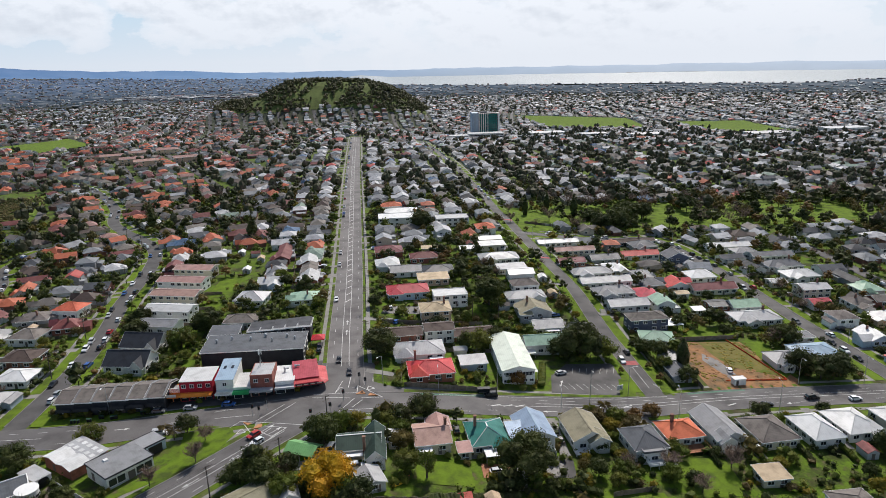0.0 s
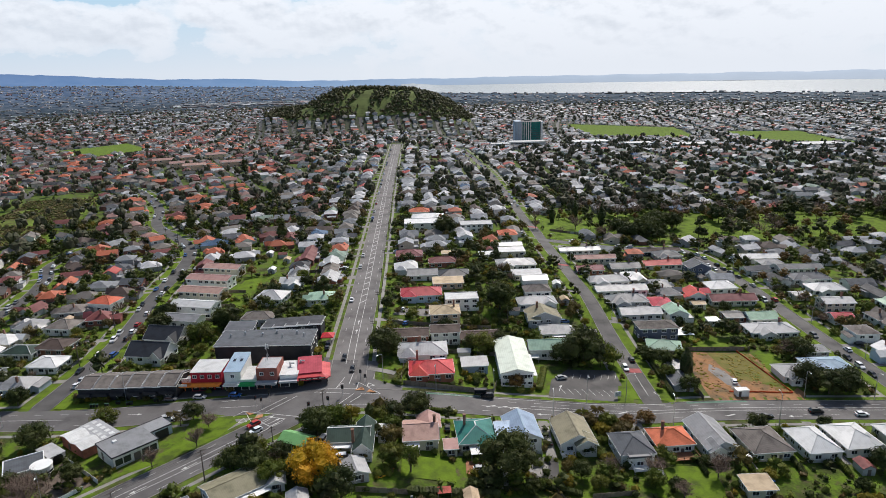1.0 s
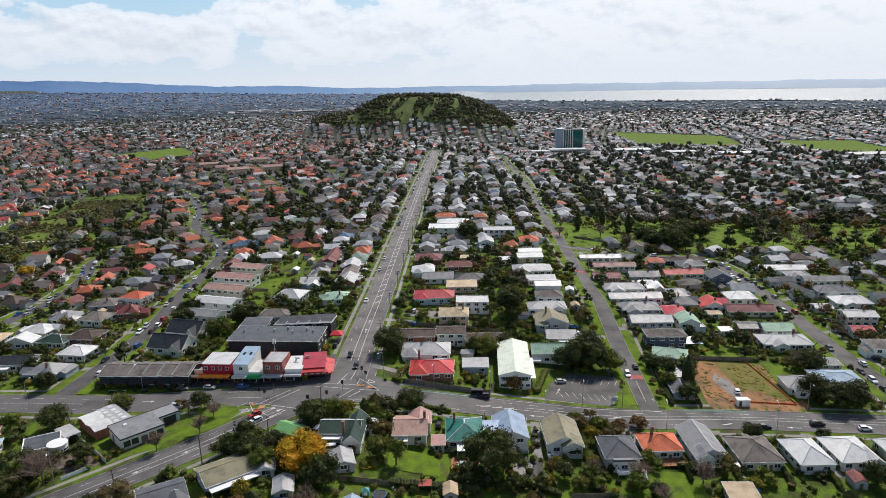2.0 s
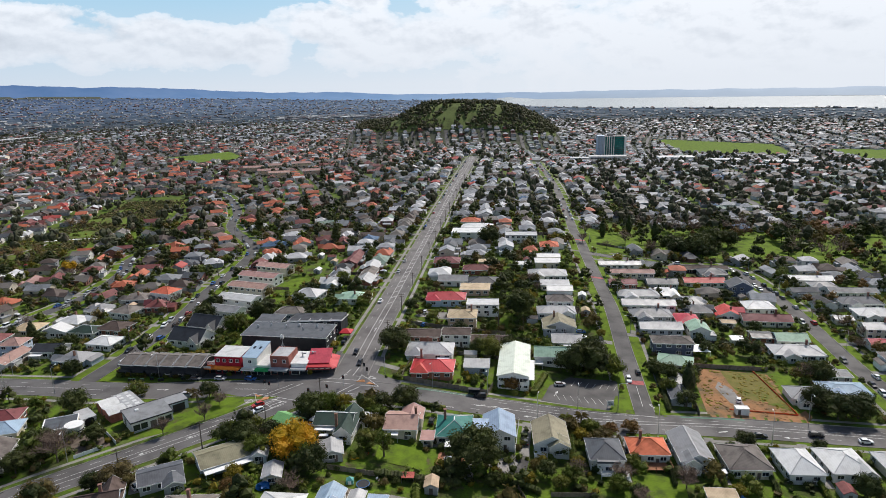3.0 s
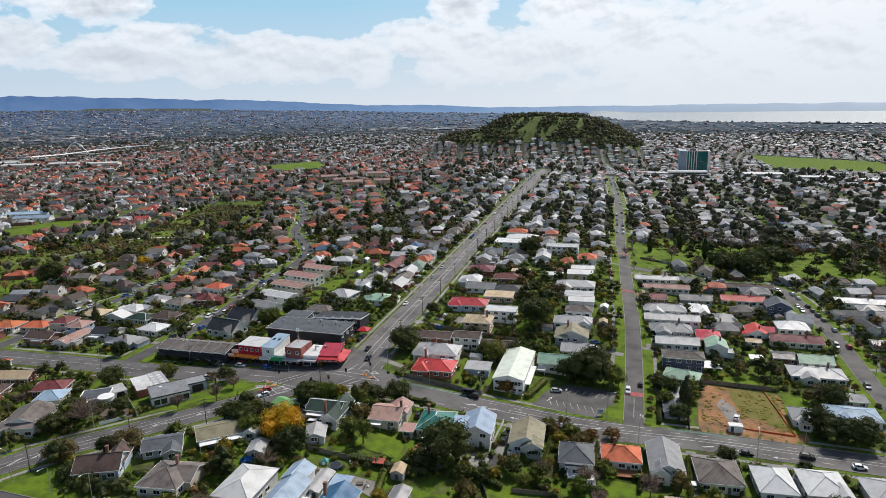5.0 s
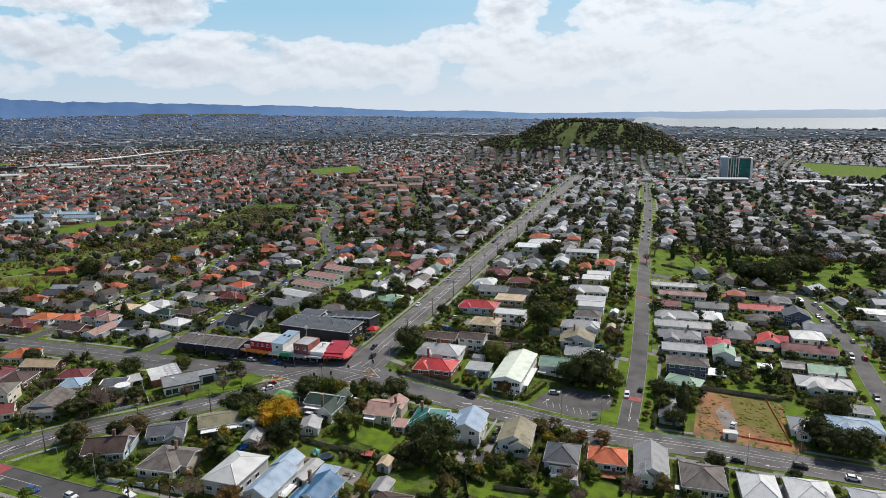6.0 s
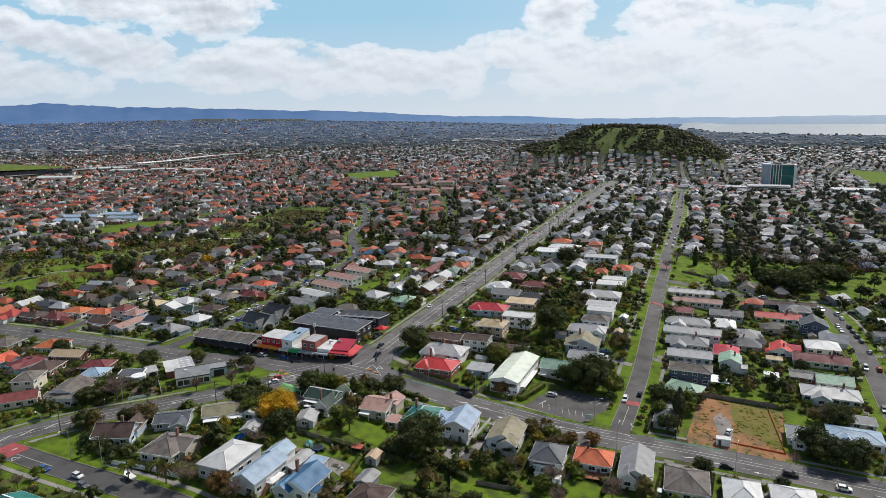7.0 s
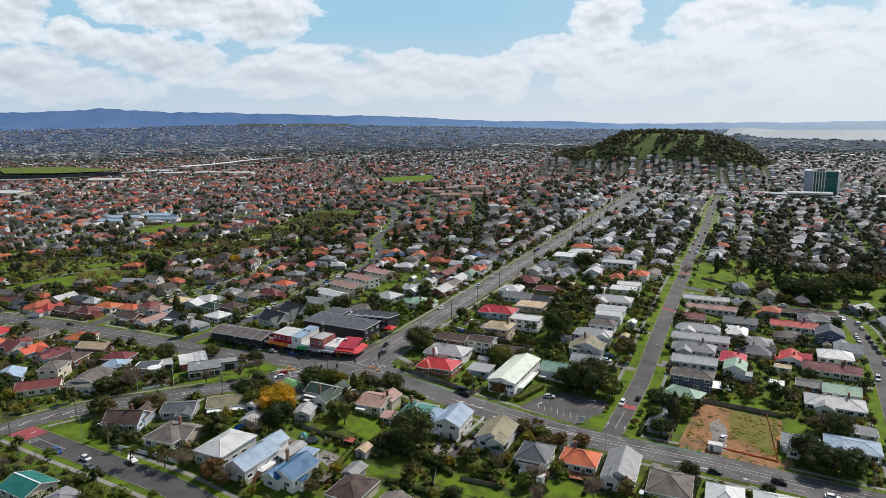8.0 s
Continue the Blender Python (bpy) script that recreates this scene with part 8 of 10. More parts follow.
island(-56.6, 173.6, [(-1.3, -1.4), (1.2, -0.4), (1.0, 1.4), (-0.4, 1.0)], M_ORANGE_PAVE, "small raised island with orange paving")
island(-60.2, 175.6, [(-1.5, 0.7), (1.3, 0.2), (0.3, -1.0)], M_ORANGE_PAVE, "small raised island with orange paving")
island(-27.6, 191.6, [(-1.8, -1.0), (1.4, -0.6), (0.2, 1.6)], M_ORANGE_PAVE, "small raised island with orange paving")
island(-24.2, 190.6, [(-1.2, -0.6), (2.0, -0.6), (-0.6, 1.2)], M_ORANGE_PAVE, "small raised island with orange paving")
sheet("verge", [(59.5, 200.6), (64.8, 200.8), (66.0, 205), (65.6, 214), (62.0, 213), (60.5, 206)], 0.16, M_LAWN, "bright grass island beside the car park", "lawn", 3.0)
sheet("verge", [(78, 201.5), (80.5, 204), (79, 226), (73.4, 224.5), (74.4, 210)], 0.16, M_LAWN, "bright grass verge at the corner", "lawn", 3.0)
sheet("lawn", [(-87, 142.5), (-74, 152), (-65, 163), (-62.5, 170), (-64.5, 174), (-72, 176), (-79, 176), (-77, 166), (-75, 160), (-86, 145)], 0.16, M_LAWN, "bright lawn on the corner between the roads", "lawn", 4.0)
sheet("lawn", [(-130.5, 181.8), (-121, 181.2), (-105, 182.6), (-96.5, 184.8), (-94, 187.4), (-127, 187.0), (-130.5, 186)], 0.2, M_LAWN, "grass strip in front of the terrace", "lawn", 3.0)
sheet("lawn", [(60, 431), (330, 431), (330, 520), (250, 522), (60, 505)], 0.1, M_LAWN, "park lawn under scattered trees", "lawn", 12.0)
sheet("lawn", [(-98, 94.6), (-60, 94.2), (-57, 99), (-66, 101), (-80, 104), (-86, 108)], 0.16, M_LAWN, "bright lawn at the street corner", "lawn", 4.0)
sheet("yard", [(-43, 150.5), (-31, 151.0), (-28.5, 156.0), (-29.5, 162.5), (-34.5, 162.5), (-36.5, 155.5), (-42, 154.0)], 0.15, M_CONCRETE, "pale gravel drive beside the carport", "yard", 3.0)
sheet("yard", [(9.5, 150.5), (16.5, 150.8), (17.5, 157.5), (9.0, 157.0)], 0.15, M_DECK, "red-brown brick paved yard", "yard", 3.0)
sheet("yard", [(-27, 262), (-8, 264), (-8.5, 272), (-26, 270)], 0.13, M_CONCRETE, "pale bare yard with parked cars", "yard", 3.0)
sheet("yard", [(28.5, 152.5), (35.0, 152.8), (35.6, 163.5), (30.0, 163.0)], 0.15, M_ASPHALT_DARK, "dark asphalt parking place behind the house", "yard", 3.0)
sheet("lawn", [(-8, 146), (7, 146), (6, 156), (-9, 157)], 0.14, M_LAWN, "small sunny back lawn", "lawn", 3.0)
sheet("lawn", [(36, 139), (58, 141), (57, 148), (37, 148)], 0.14, M_LAWN, "small sunny back lawn", "lawn", 3.0)
sheet("lawn", [(64, 146), (80, 148), (80, 165), (66, 164)], 0.14, M_LAWN, "small sunny back lawn", "lawn", 3.0)
sheet("lawn", [(122.8, 214), (130.5, 222), (131, 247), (121.6, 247.4)], 0.13, M_LAWN, "grass beside the cleared plot", "lawn", 3.0)
sheet("lawn", [(98, 249), (123, 250.5), (123, 262), (99, 260)], 0.14, M_LAWN, "lawn beside the cleared plot", "lawn", 3.0)
sheet("lawn", [(-112, 258), (-100, 230), (-96, 232), (-101, 262), (-104, 320), (-114, 318)], 0.12, M_LAWN, "long lawn behind the flats", "lawn", 5.0)

# ---------------------------------------------------------------- cars
CARS = {}
PAINT_COL = {"white": (0.72, 0.73, 0.74), "silver": (0.40, 0.41, 0.42), "black": (0.015, 0.016, 0.018), "red": (0.40, 0.02, 0.025), "blue": (0.025, 0.09, 0.28), "grey": (0.12, 0.125, 0.13)}
M_TAIL, M_HEAD = glass("tail_light", (0.35, 0.01, 0.01)), glass("head_light", (0.55, 0.56, 0.58))


def car_parts(form, colour):
    """Meshes of one car: form is hatch, suv or van."""
    L, W, H, bonnet = {"hatch": (4.2, 1.74, 1.48, 0.92), "suv": (4.6, 1.84, 1.72, 1.05), "van": (4.9, 1.86, 2.0, 1.05)}[form]
    paint_mat = surf("car_paint_" + colour, PAINT_COL[colour], 0.25, 0.05, bump=0.0, differ=0.05, spec=0.6) if ("m", colour) not in CARS else CARS[("m", colour)]
    CARS[("m", colour)] = paint_mat
    a = L / 2

    def extrude(profile, w0, w1, top):
        n = len(profile)
        v = [(x, -(w0 if z < top else w1) / 2, z) for x, z in profile] + [(x, (w0 if z < top else w1) / 2, z) for x, z in profile]
        return Mesh().add(v, [tuple(range(n - 1, -1, -1)), tuple(range(n, 2 * n))] + [(i, (i + 1) % n, n + (i + 1) % n, n + i) for i in range(n)])
    low = extrude([(-a, 0.35), (-a + 0.1, 0.22), (a - 0.1, 0.22), (a, 0.38), (a - 0.03, 0.72), (a - 0.95, bonnet), (-a + 0.05, bonnet + 0.04), (-a, 0.7)], W, W * 0.96, 0.8)
    back = -a + (0.15 if form != "hatch" else 0.35)
    cab = extrude([(back - 0.05, bonnet), (a - 1.1, bonnet), (a - 1.75, H - 0.08), (back + 0.3, H - 0.08)], W * 0.92, W * 0.78, bonnet + 0.2)
    lid = extrude([(back + 0.25, H - 0.078), (a - 1.72, H - 0.078), (a - 1.9, H), (back + 0.4, H)], W * 0.80, W * 0.74, H - 0.03)
    wheel = Mesh().tube((0, -0.1, 0), (0, 0.1, 0), 0.33, 0.33, 10)
    return L, W, low.data("body", [paint_mat]), cab.data("window_band", [M_GLASS]), lid.data("roof", [paint_mat]), wheel.data("wheel", [M_RUBBER]), Mesh().box(0, 0, 0, 0.06, 0.36, 0.16)


def car(x, y, turn, colour="white", form="hatch", what="parked on the road"):
    at = pose(x, y, ground(x, y) + 0.13, 0, 0, turn)
    if (form, colour) in CARS:
        c = copy_thing(CARS[(form, colour)], at)
        return tagged(c, "%s %s %s" % (colour, {"hatch": "hatchback car", "suv": "sport utility car", "van": "delivery van"}[form], what))
    L, W, low, cab, lid, wheel, lamp = car_parts(form, colour)
    c = thing("car" if form != "van" else "van", x, y, turn, "%s %s %s" % (colour, {"hatch": "hatchback car", "suv": "sport utility car", "van": "delivery van"}[form], what), "car" if form != "van" else "van", "cars on the roads")
    c.matrix_basis = at
    part("body", low, None, c)
    part("window_band", cab, None, c, "dark glass all round")
    part("roof", lid, None, c)
    for s in (-1, 1):
        for u in (-0.31, 0.31):
            part("wheel", wheel, None, c, at=pose(u * L, s * (W / 2 - 0.1), 0.33))
        part("headlight", lamp.data("headlight", [M_HEAD]), None, c, at=pose(L / 2 - 0.02, s * W * 0.36, 0.62))
        part("tail_light", lamp.data("tail_light", [M_TAIL]), None, c, at=pose(-L / 2 + 0.0, s * W * 0.38, 0.66))
    CARS[(form, colour)] = c
    return c


car(14.8, 196.0, 184, "black", "suv", "parked at the kerb of the cross road")
car(-24.4, 150.6, 12, "white", "van", "parked beside the old shed")
car(-54.4, 164.7, 232, "white", "hatch", "waiting near the junction")
car(-56.4, 168.4, 232, "red", "hatch", "waiting near the junction")
car(-38.3, 215.2, 276, "black", "hatch", "driving down the main road")
car(-33.3, 205.5, 276, "black", "hatch", "waiting at the stop line")
car(-69.6, 187.6, 3, "blue", "hatch", "parked outside the shops")
car(-81.7, 187.0, 3, "silver", "hatch", "parked outside the shops")
car(-91.5, 186.2, 3, "grey", "hatch", "parked outside the terrace")
car(-132.5, 198, 92, "white", "hatch", "parked on the west street")
car(-133.6, 224, 92, "blue", "suv", "parked on the west street")
car(-141, 256, 97, "red", "hatch", "driving on the west street")
car(41.8, 215.6, 20, "silver", "hatch", "parked in the car park")
car(105.4, 220.6, 80, "white", "hatch", "parked beside the cleared plot")
car(125.2, 200.4, 5, "black", "suv", "driving along the cross road")
car(139.5, 199.5, 4, "white", "hatch", "driving along the cross road")
car(-59.4, 87.6, 0, "white", "hatch", "driving on the lower street")
car(-73.7, 86.0, 0, "blue", "hatch", "parked on the lower street")
car(-52.4, 84.8, 0, "grey", "hatch", "parked on the lower street")
car(-66, 121, 60, "white", "suv", "parked in a driveway")
car(-225, 171, 8, "black", "hatch", "driving along the cross road")
car(10.1, 221.4, 10, "white", "hatch", "parked in a yard")
car(22.0, 165, 95, "grey", "hatch", "parked in a driveway")
car(33.5, 171, 95, "black", "hatch", "parked in a driveway")
car(64.0, 174, 95, "black", "hatch", "parked in a driveway")
car(91.5, 170, 95, "white", "suv", "parked in a driveway")
car(-47, 224, 96, "black", "hatch", "parked beside the black building")
car(-47.5, 228, 100, "black", "suv", "parked beside the black building")
car(2.8, 172.6, 95, "black", "hatch", "parked beside the pink-roofed house")
car(13.3, 153.2, 10, "silver", "hatch", "parked behind the teal-roofed house")
car(-32.2, 159.8, 80, "white", "van", "parked beside the green carport")
car(-23.5, 268.0, 100, "white", "hatch", "parked in an untidy yard")
car(-20.2, 253.0, 80, "blue", "hatch", "parked in an untidy yard")
car(48.4, 267.5, 5, "blue", "hatch", "parked on a front lawn")
car(49.0, 263.0, 5, "white", "hatch", "parked on a front lawn")


def parked(line, width, gaps, sides, seed, far=430):
    """Cars along the kerbs; those far off are joined into one."""
    rr = random.Random(seed)
    out = []
    for k, (p, w) in enumerate(resample(line, 7.5)):
        for s in sides:
            if k < 3 or rr.random() > gaps:
                continue
            q = p + Vector((w.y, -w.x)) * s * (width / 2 - 1.1)
            turn = math.degrees(math.atan2(w.y, w.x)) + (180 if s < 0 else 0)
            if min(float(np.min(np.hypot(pts[:, 0] - q.x, pts[:, 1] - q.y))) for (pts, ww), (_, ln, _) in zip(TRACKS, ROADS) if ln is not line) < 11 or q.y < 100 and q.x > 20 or line is MAIN and q.y < 262:
                continue
            colour, form = rr.choices(("white", "silver", "black", "grey", "blue", "red"), (4, 3, 2.4, 2.4, 0.6, 0.5))[0], rr.choice(("hatch", "hatch", "suv", "van" if rr.random() < 0.3 else "hatch"))
            if math.hypot(q.x, q.y) < far:
                car(q.x, q.y, turn, colour, form, "parked at the kerb")
            else:
                out.append((q.x, q.y, turn))
    return out


FAR_CARS = parked(MAIN, 12.8, 0.24, (-1,), 1) + parked(AVENUE, 6.8, 0.15, (-1, 1), 2) + parked(EAST, 7.4, 0.24, (-1, 1), 3) + parked(WEST, 7.6, 0.22, (-1, 1), 4) + parked(FARWEST, 7.6, 0.35, (-1, 1), 5) + parked(CROSS, 12.6, 0.05, (-1, 1), 6)


def far_cars():
    m, rr = Mesh(), random.Random(4)
    for i, (p, w, side, edge, reach, shift) in enumerate(DRIVES):
        across = Vector((w.y, -w.x)) * side
        q = p + across * (edge + 7.5) + w * shift
        if i % 5 in (0, 2) and 225 < q.y < 600 and road_gap(q.x, q.y) > 4:
            FAR_CARS.append((q.x, q.y, math.degrees(math.atan2(across.y, across.x))))
    for k, run in enumerate(FAR_LINES):
        if run[0][1] > 1000:
            continue
        for p, w in resample(run, 11.0):
            if rr.random() < 0.3:
                q = p + Vector((w.y, -w.x)) * rr.choice((-2.4, 2.4))
                FAR_CARS.append((q.x, q.y, math.degrees(math.atan2(w.y, w.x))))
    for x, y, turn in FAR_CARS:
        q = pose(x, y, ground(x, y) + 0.35, 0, 0, turn)
        for shape in (Mesh().box(0, 0, 0.2, 4.3, 1.75, 0.7), Mesh().box(-0.2, 0, 0.9, 2.6, 1.6, 0.55, taper=0.8)):
            m.add([q @ Vector(p) for p in shape.v], shape.f)
    stops = [(0.0, (0.68, 0.69, 0.70)), (0.35, (0.36, 0.37, 0.38)), (0.5, (0.02, 0.02, 0.022)), (0.75, (0.10, 0.10, 0.11)), (0.88, (0.03, 0.08, 0.24)), (0.94, (0.35, 0.02, 0.02))]
    tagged(new("far_cars", m.data("far_cars", [island_surf("far_car_paint", stops, 0.3, 0.6)])), "small cars parked along the far streets", "cars", kind="stuff")


far_cars()

# ---------------------------------------------------------------- poles, lamps and signals


def power_pole(x, y, turn, h=9.5):
    p = thing("power_pole", x, y, turn, "dark wooden power pole with crossarms", "power pole", "power poles")
    part("pole", Mesh().tube((0, 0, -0.5), (0, 0, h), 0.19, 0.12, 7), M_POLE, p)
    for z in (h - 0.5, h - 1.5):
        part("crossarm", Mesh().box(0, 0, z, 2.4, 0.14, 0.14), M_POLE, p)
    return p


def street_lamp(x, y, turn, h=10.0):
    p = thing("street_lamp", x, y, turn, "tall galvanised street lamp with a curved arm", "street lamp", "street lamps")
    part("pole", Mesh().tube((0, 0, -0.3), (0, 0, h), 0.12, 0.07, 7), M_METAL, p)
    part("arm", Mesh().tube((0, 0, h), (1.0, 0, h + 0.5), 0.06, 0.05, 6).tube((1.0, 0, h + 0.5), (2.2, 0, h + 0.6), 0.05, 0.05, 6), M_METAL, p)
    part("lamp_head", Mesh().box(2.5, 0, h + 0.52, 0.8, 0.32, 0.16, taper=0.8), M_TRIM, p)
    return p


def signal(x, y, turn):
    p = thing("traffic_light", x, y, turn, "black traffic light on a grey post", "traffic light", "traffic lights")
    part("post", Mesh().tube((0, 0, -0.2), (0, 0, 3.6), 0.08, 0.07, 7), M_METAL, p)
    head = part("signal_head", Mesh().box(0, -0.15, 2.8, 0.85, 0.10, 1.4).box(0, -0.3, 2.95, 0.36, 0.3, 1.1), M_BLACK, p)
    for k in range(3):
        part("lens", Mesh().tube((0, -0.42, 3.12 + 0.36 * k), (0, -0.46, 3.12 + 0.36 * k), 0.12, 0.12, 8), M_TAIL if k == 2 else M_GLASS, head)


for x, y, t in ((-59.9, 180.2, 60), (-57.5, 178.9, 60), (-56.1, 183.1, 230), (-40.9, 175.3, 20), (-35.5, 178.7, 0), (-32.6, 186.5, 0), (-28.9, 197.9, 180), (-26.6, 194.7, 180), (-43.5, 201.5, 200)):
    signal(x, y, t)
for x, y, t in ((17.1, 198.2, 270), (48.8, 199.4, 270), (-21.2, 199.0, 240), (62.5, 202.0, 0), (-2.6, 196.5, 270), (36.0, 183.8, 90), (74.5, 186.5, 90), (110, 192.5, 90), (-92.5, 97.0, 180), (-58, 94.6, 270), (-72, 93.6, 270), (-107.5, 186.6, 270), (-140, 170.5, 90), (-172, 183.5, 270), (-205, 180.5, 270), (-162, 170.0, 90), (-98, 130, 300), (126, 211, 270), (150, 211.5, 270)):
    street_lamp(x, y, t)
POLES = [(-44.5, 152), (-60, 141), (-75, 124), (-93, 103), (-100, 84), (-35.5, 173), (-120, 113), (-127, 122)]
for x, y in POLES:
    power_pole(x, y, 50)
MAIN_POLES = [power_pole(p.x + 8.0 * w.y, p.y - 8.0 * w.x, 6) for k, (p, w) in enumerate(resample(MAIN, 34.0)) if 0 < k < 15]
for k, (p, w) in enumerate(resample(WEST, 36.0)):
    if 0 < k < 8:
        power_pole(p.x - 6.0 * w.y, p.y + 6.0 * w.x, math.degrees(math.atan2(w.y, w.x)) - 90)
for k, (p, w) in enumerate(resample(AVENUE, 38.0)):
    if 1 < k < 9:
        street_lamp(p.x + 5.2 * w.y, p.y - 5.2 * w.x, 180, 7.5)
for k, (p, w) in enumerate(resample(EAST, 38.0)):
    if 0 < k < 6:
        street_lamp(p.x + 5.2 * w.y, p.y - 5.2 * w.x, 180, 7.5)


def wires(points, name="power_wires"):
    """Slack wires from pole to pole."""
    m = Mesh()
    for (x0, y0), (x1, y1) in zip(points, points[1:]):
        for off in (-0.9, 0.0, 0.9):
            last = None
            for i in range(6):
                t = i / 5
                x, y = x0 + (x1 - x0) * t, y0 + (y1 - y0) * t + off * 0.2
                z = (ground(x0, y0) + 9.2) * (1 - t) + (ground(x1, y1) + 9.2) * t - 1.2 * t * (1 - t) * 2
                if last:
                    m.tube(last, (x + off, y, z), 0.02, 0.02, 4)
                last = (x + off, y, z)
    tagged(new(name, m.data(name, [M_BLACK])), "thin black overhead power wires", "wires", kind="stuff")


wires([(o.matrix_basis.translation.x, o.matrix_basis.translation.y) for o in MAIN_POLES])
wires(POLES[:5])

# ---------------------------------------------------------------- fences, drives and garden things


def fence(x0, y0, x1, y1, h=1.7, mat=None, label="weathered timber paling fence", step=2.4):
    """Panels between posts, following the land."""
    n = max(1, int(math.hypot(x1 - x0, y1 - y0) / step))
    turn = math.atan2(y1 - y0, x1 - x0)
    f = thing("fence", x0, y0, 0, label, "fence", "garden fences")
    z0 = ground(x0, y0)
    for i in range(n):
        a, b = i / n, (i + 1) / n
        cx, cy = (x1 - x0) * (a + b) / 2, (y1 - y0) * (a + b) / 2
        z = ground(x0 + cx, y0 + cy) - z0
        part("panel", Mesh().box(cx, cy, z - 0.3, math.hypot(x1 - x0, y1 - y0) / n - 0.08, 0.06, h + 0.3, turn=turn), mat or M_WOOD, f)
        part("post", Mesh().box((x1 - x0) * a, (y1 - y0) * a, z - 0.4, 0.12, 0.12, h + 0.5, turn=turn), mat or M_WOOD, f)
    return f


def hedge(x0, y0, x1, y1, h=1.8, thick=1.2, leaf="dark", seed=0):
    rr, m = random.Random(seed), Mesh()
    n = max(2, int(math.hypot(x1 - x0, y1 - y0) / 0.9))
    z0 = ground(x0, y0)
    for i in range(n):
        t = (i + 0.5) / n
        x, y = (x1 - x0) * t, (y1 - y0) * t
        c = (x + rr.uniform(-.15, .15), y + rr.uniform(-.15, .15), ground(x0 + x, y0 + y) - z0 + h * 0.48)
        blob(m, c, thick * 0.62, rr, 0.2, h / thick * 0.8)
        leaves(m, c, thick * 0.64, 36, 0.15, rr, h / thick * 0.85)
    ob = new("hedge", m.data("hedge", [LEAF[leaf]]))
    ob.location = (x0, y0, z0)
    tagged(ob, WORDS[leaf] + " clipped garden hedge", "hedge", "hedges")


for k, (a, b, c, d, h, t, leaf) in enumerate((
        (-18, 181.5, 5, 182.5, 1.8, 1.6, "mid"), (7, 160, 6, 178, 1.6, 1.1, "olive"), (18.3, 160, 16.8, 181, 1.6, 1.0, "dark"), (49, 161, 47, 183, 2.2, 1.6, "mid"),
        (64.5, 160, 62, 183, 1.8, 1.2, "olive"), (77, 160, 75.5, 185, 1.8, 1.2, "dark"), (91, 160, 90, 186, 2.0, 1.4, "mid"), (105, 163, 104, 187, 2.0, 1.4, "dark"),
        (-4.5, 139.0, 18, 142.2, 2.4, 2.4, "dark"), (7.0, 137.4, 11.6, 121, 2.2, 1.9, "mid"), (26, 148.5, 40, 146.0, 2.2, 1.8, "dark"), (26, 131, 58, 137, 2.0, 1.8, "dark"), (58, 138, 96, 146, 2.2, 1.8, "dark"),
        (-58, 100, -70, 101, 1.6, 1.4, "mid"), (-40, 101, -52, 99, 1.6, 1.4, "dark"), (-17, 198.5, -14, 214, 1.8, 1.4, "mid"), (33, 205, 36, 222, 2.4, 2.2, "mid"),
        (80, 206, 78, 240, 2.0, 1.6, "dark"), (118, 164, 117, 188, 2.0, 1.4, "mid"), (133, 166, 132, 190, 2.0, 1.4, "dark"),
        (36, 183.5, 60, 185.5, 2.6, 2.4, "olive"), (-124, 119, -112, 127, 2.2, 2.0, "dark"))):
    hedge(a, b, c, d, h, t, leaf, k)
fence(-14, 198.0, 17, 199.0, 1.9)
fence(17, 199.0, 18, 206, 1.9)
fence(-15, 198, -16, 216, 1.5)
fence(92, 247.6, 122, 250.6, 1.8)
fence(90, 206, 88, 240, 1.8)
fence(-33, 152, -31, 132, 1.7)
fence(-31, 146.5, -24, 147.0, 1.7)
fence(-18.5, 137.2, -5.0, 138.6, 1.6)
fence(43.0, 145.6, 55.0, 148.9, 1.6)
fence(38.6, 137.5, 33.5, 147.0, 1.5)
fence(11.5, 119.5, 13.4, 131.5, 1.6)
fence(-30, 226, 18, 231, 1.6)
fence(-28, 252, 16, 257, 1.6)
fence(-115, 136, -104, 126.5, 1.3, M_TRIM, "low white painted fence")
fence(-108.5, 153.2, -89.5, 140.4, 1.5, M_TRIM, "pale plastered garden wall")
fence(-97.2, 131.6, -92.3, 138.2, 1.2, M_TRIM, "low white plastered wall")
fence(20, 161, 20, 178, 1.2, M_TRIM, "low white painted fence")
fence(31, 163, 30, 184, 1.4, M_TRIM, "white painted paling fence")
fence(-60, 96.5, -40, 99, 1.4, M_TRIM, "pale plastered garden wall")
fence(-40, 99, -30, 99.5, 1.9, M_TRIM, "pale plastered garden wall")
fence(-121, 259, -103, 258, 1.5)
fence(-124, 278, -104, 276, 1.5)
fence(-128, 298, -106, 296, 1.5)


def barrier():
    """Orange plastic barrier fence round the cleared plot."""
    m_orange = surf("orange_plastic_mesh", (0.65, 0.10, 0.03), 0.7, 0.1)
    fence(123.5, 214, 116, 249, 0.7, m_orange, "bright orange safety barrier fence", 3.0)
    fence(123.5, 214, 101, 213, 0.6, m_orange, "bright orange safety barrier fence", 3.0)


barrier()


def site_cabin(x, y, turn):
    c = thing("site_cabin", x, y, turn, "small white portable cabin on the cleared plot", "cabin")
    part("body", Mesh().box(0, 0, 0, 4.4, 2.4, 2.4), WALL["white"], c)
    part("roof", Mesh().box(0, 0, 2.4, 4.6, 2.6, 0.15), ROOF["white"], c)
    part("door", Mesh().box(-1.1, -1.23, 0.1, 0.9, 0.08, 2.0), M_DOOR, c)


site_cabin(104.5, 211, 8)


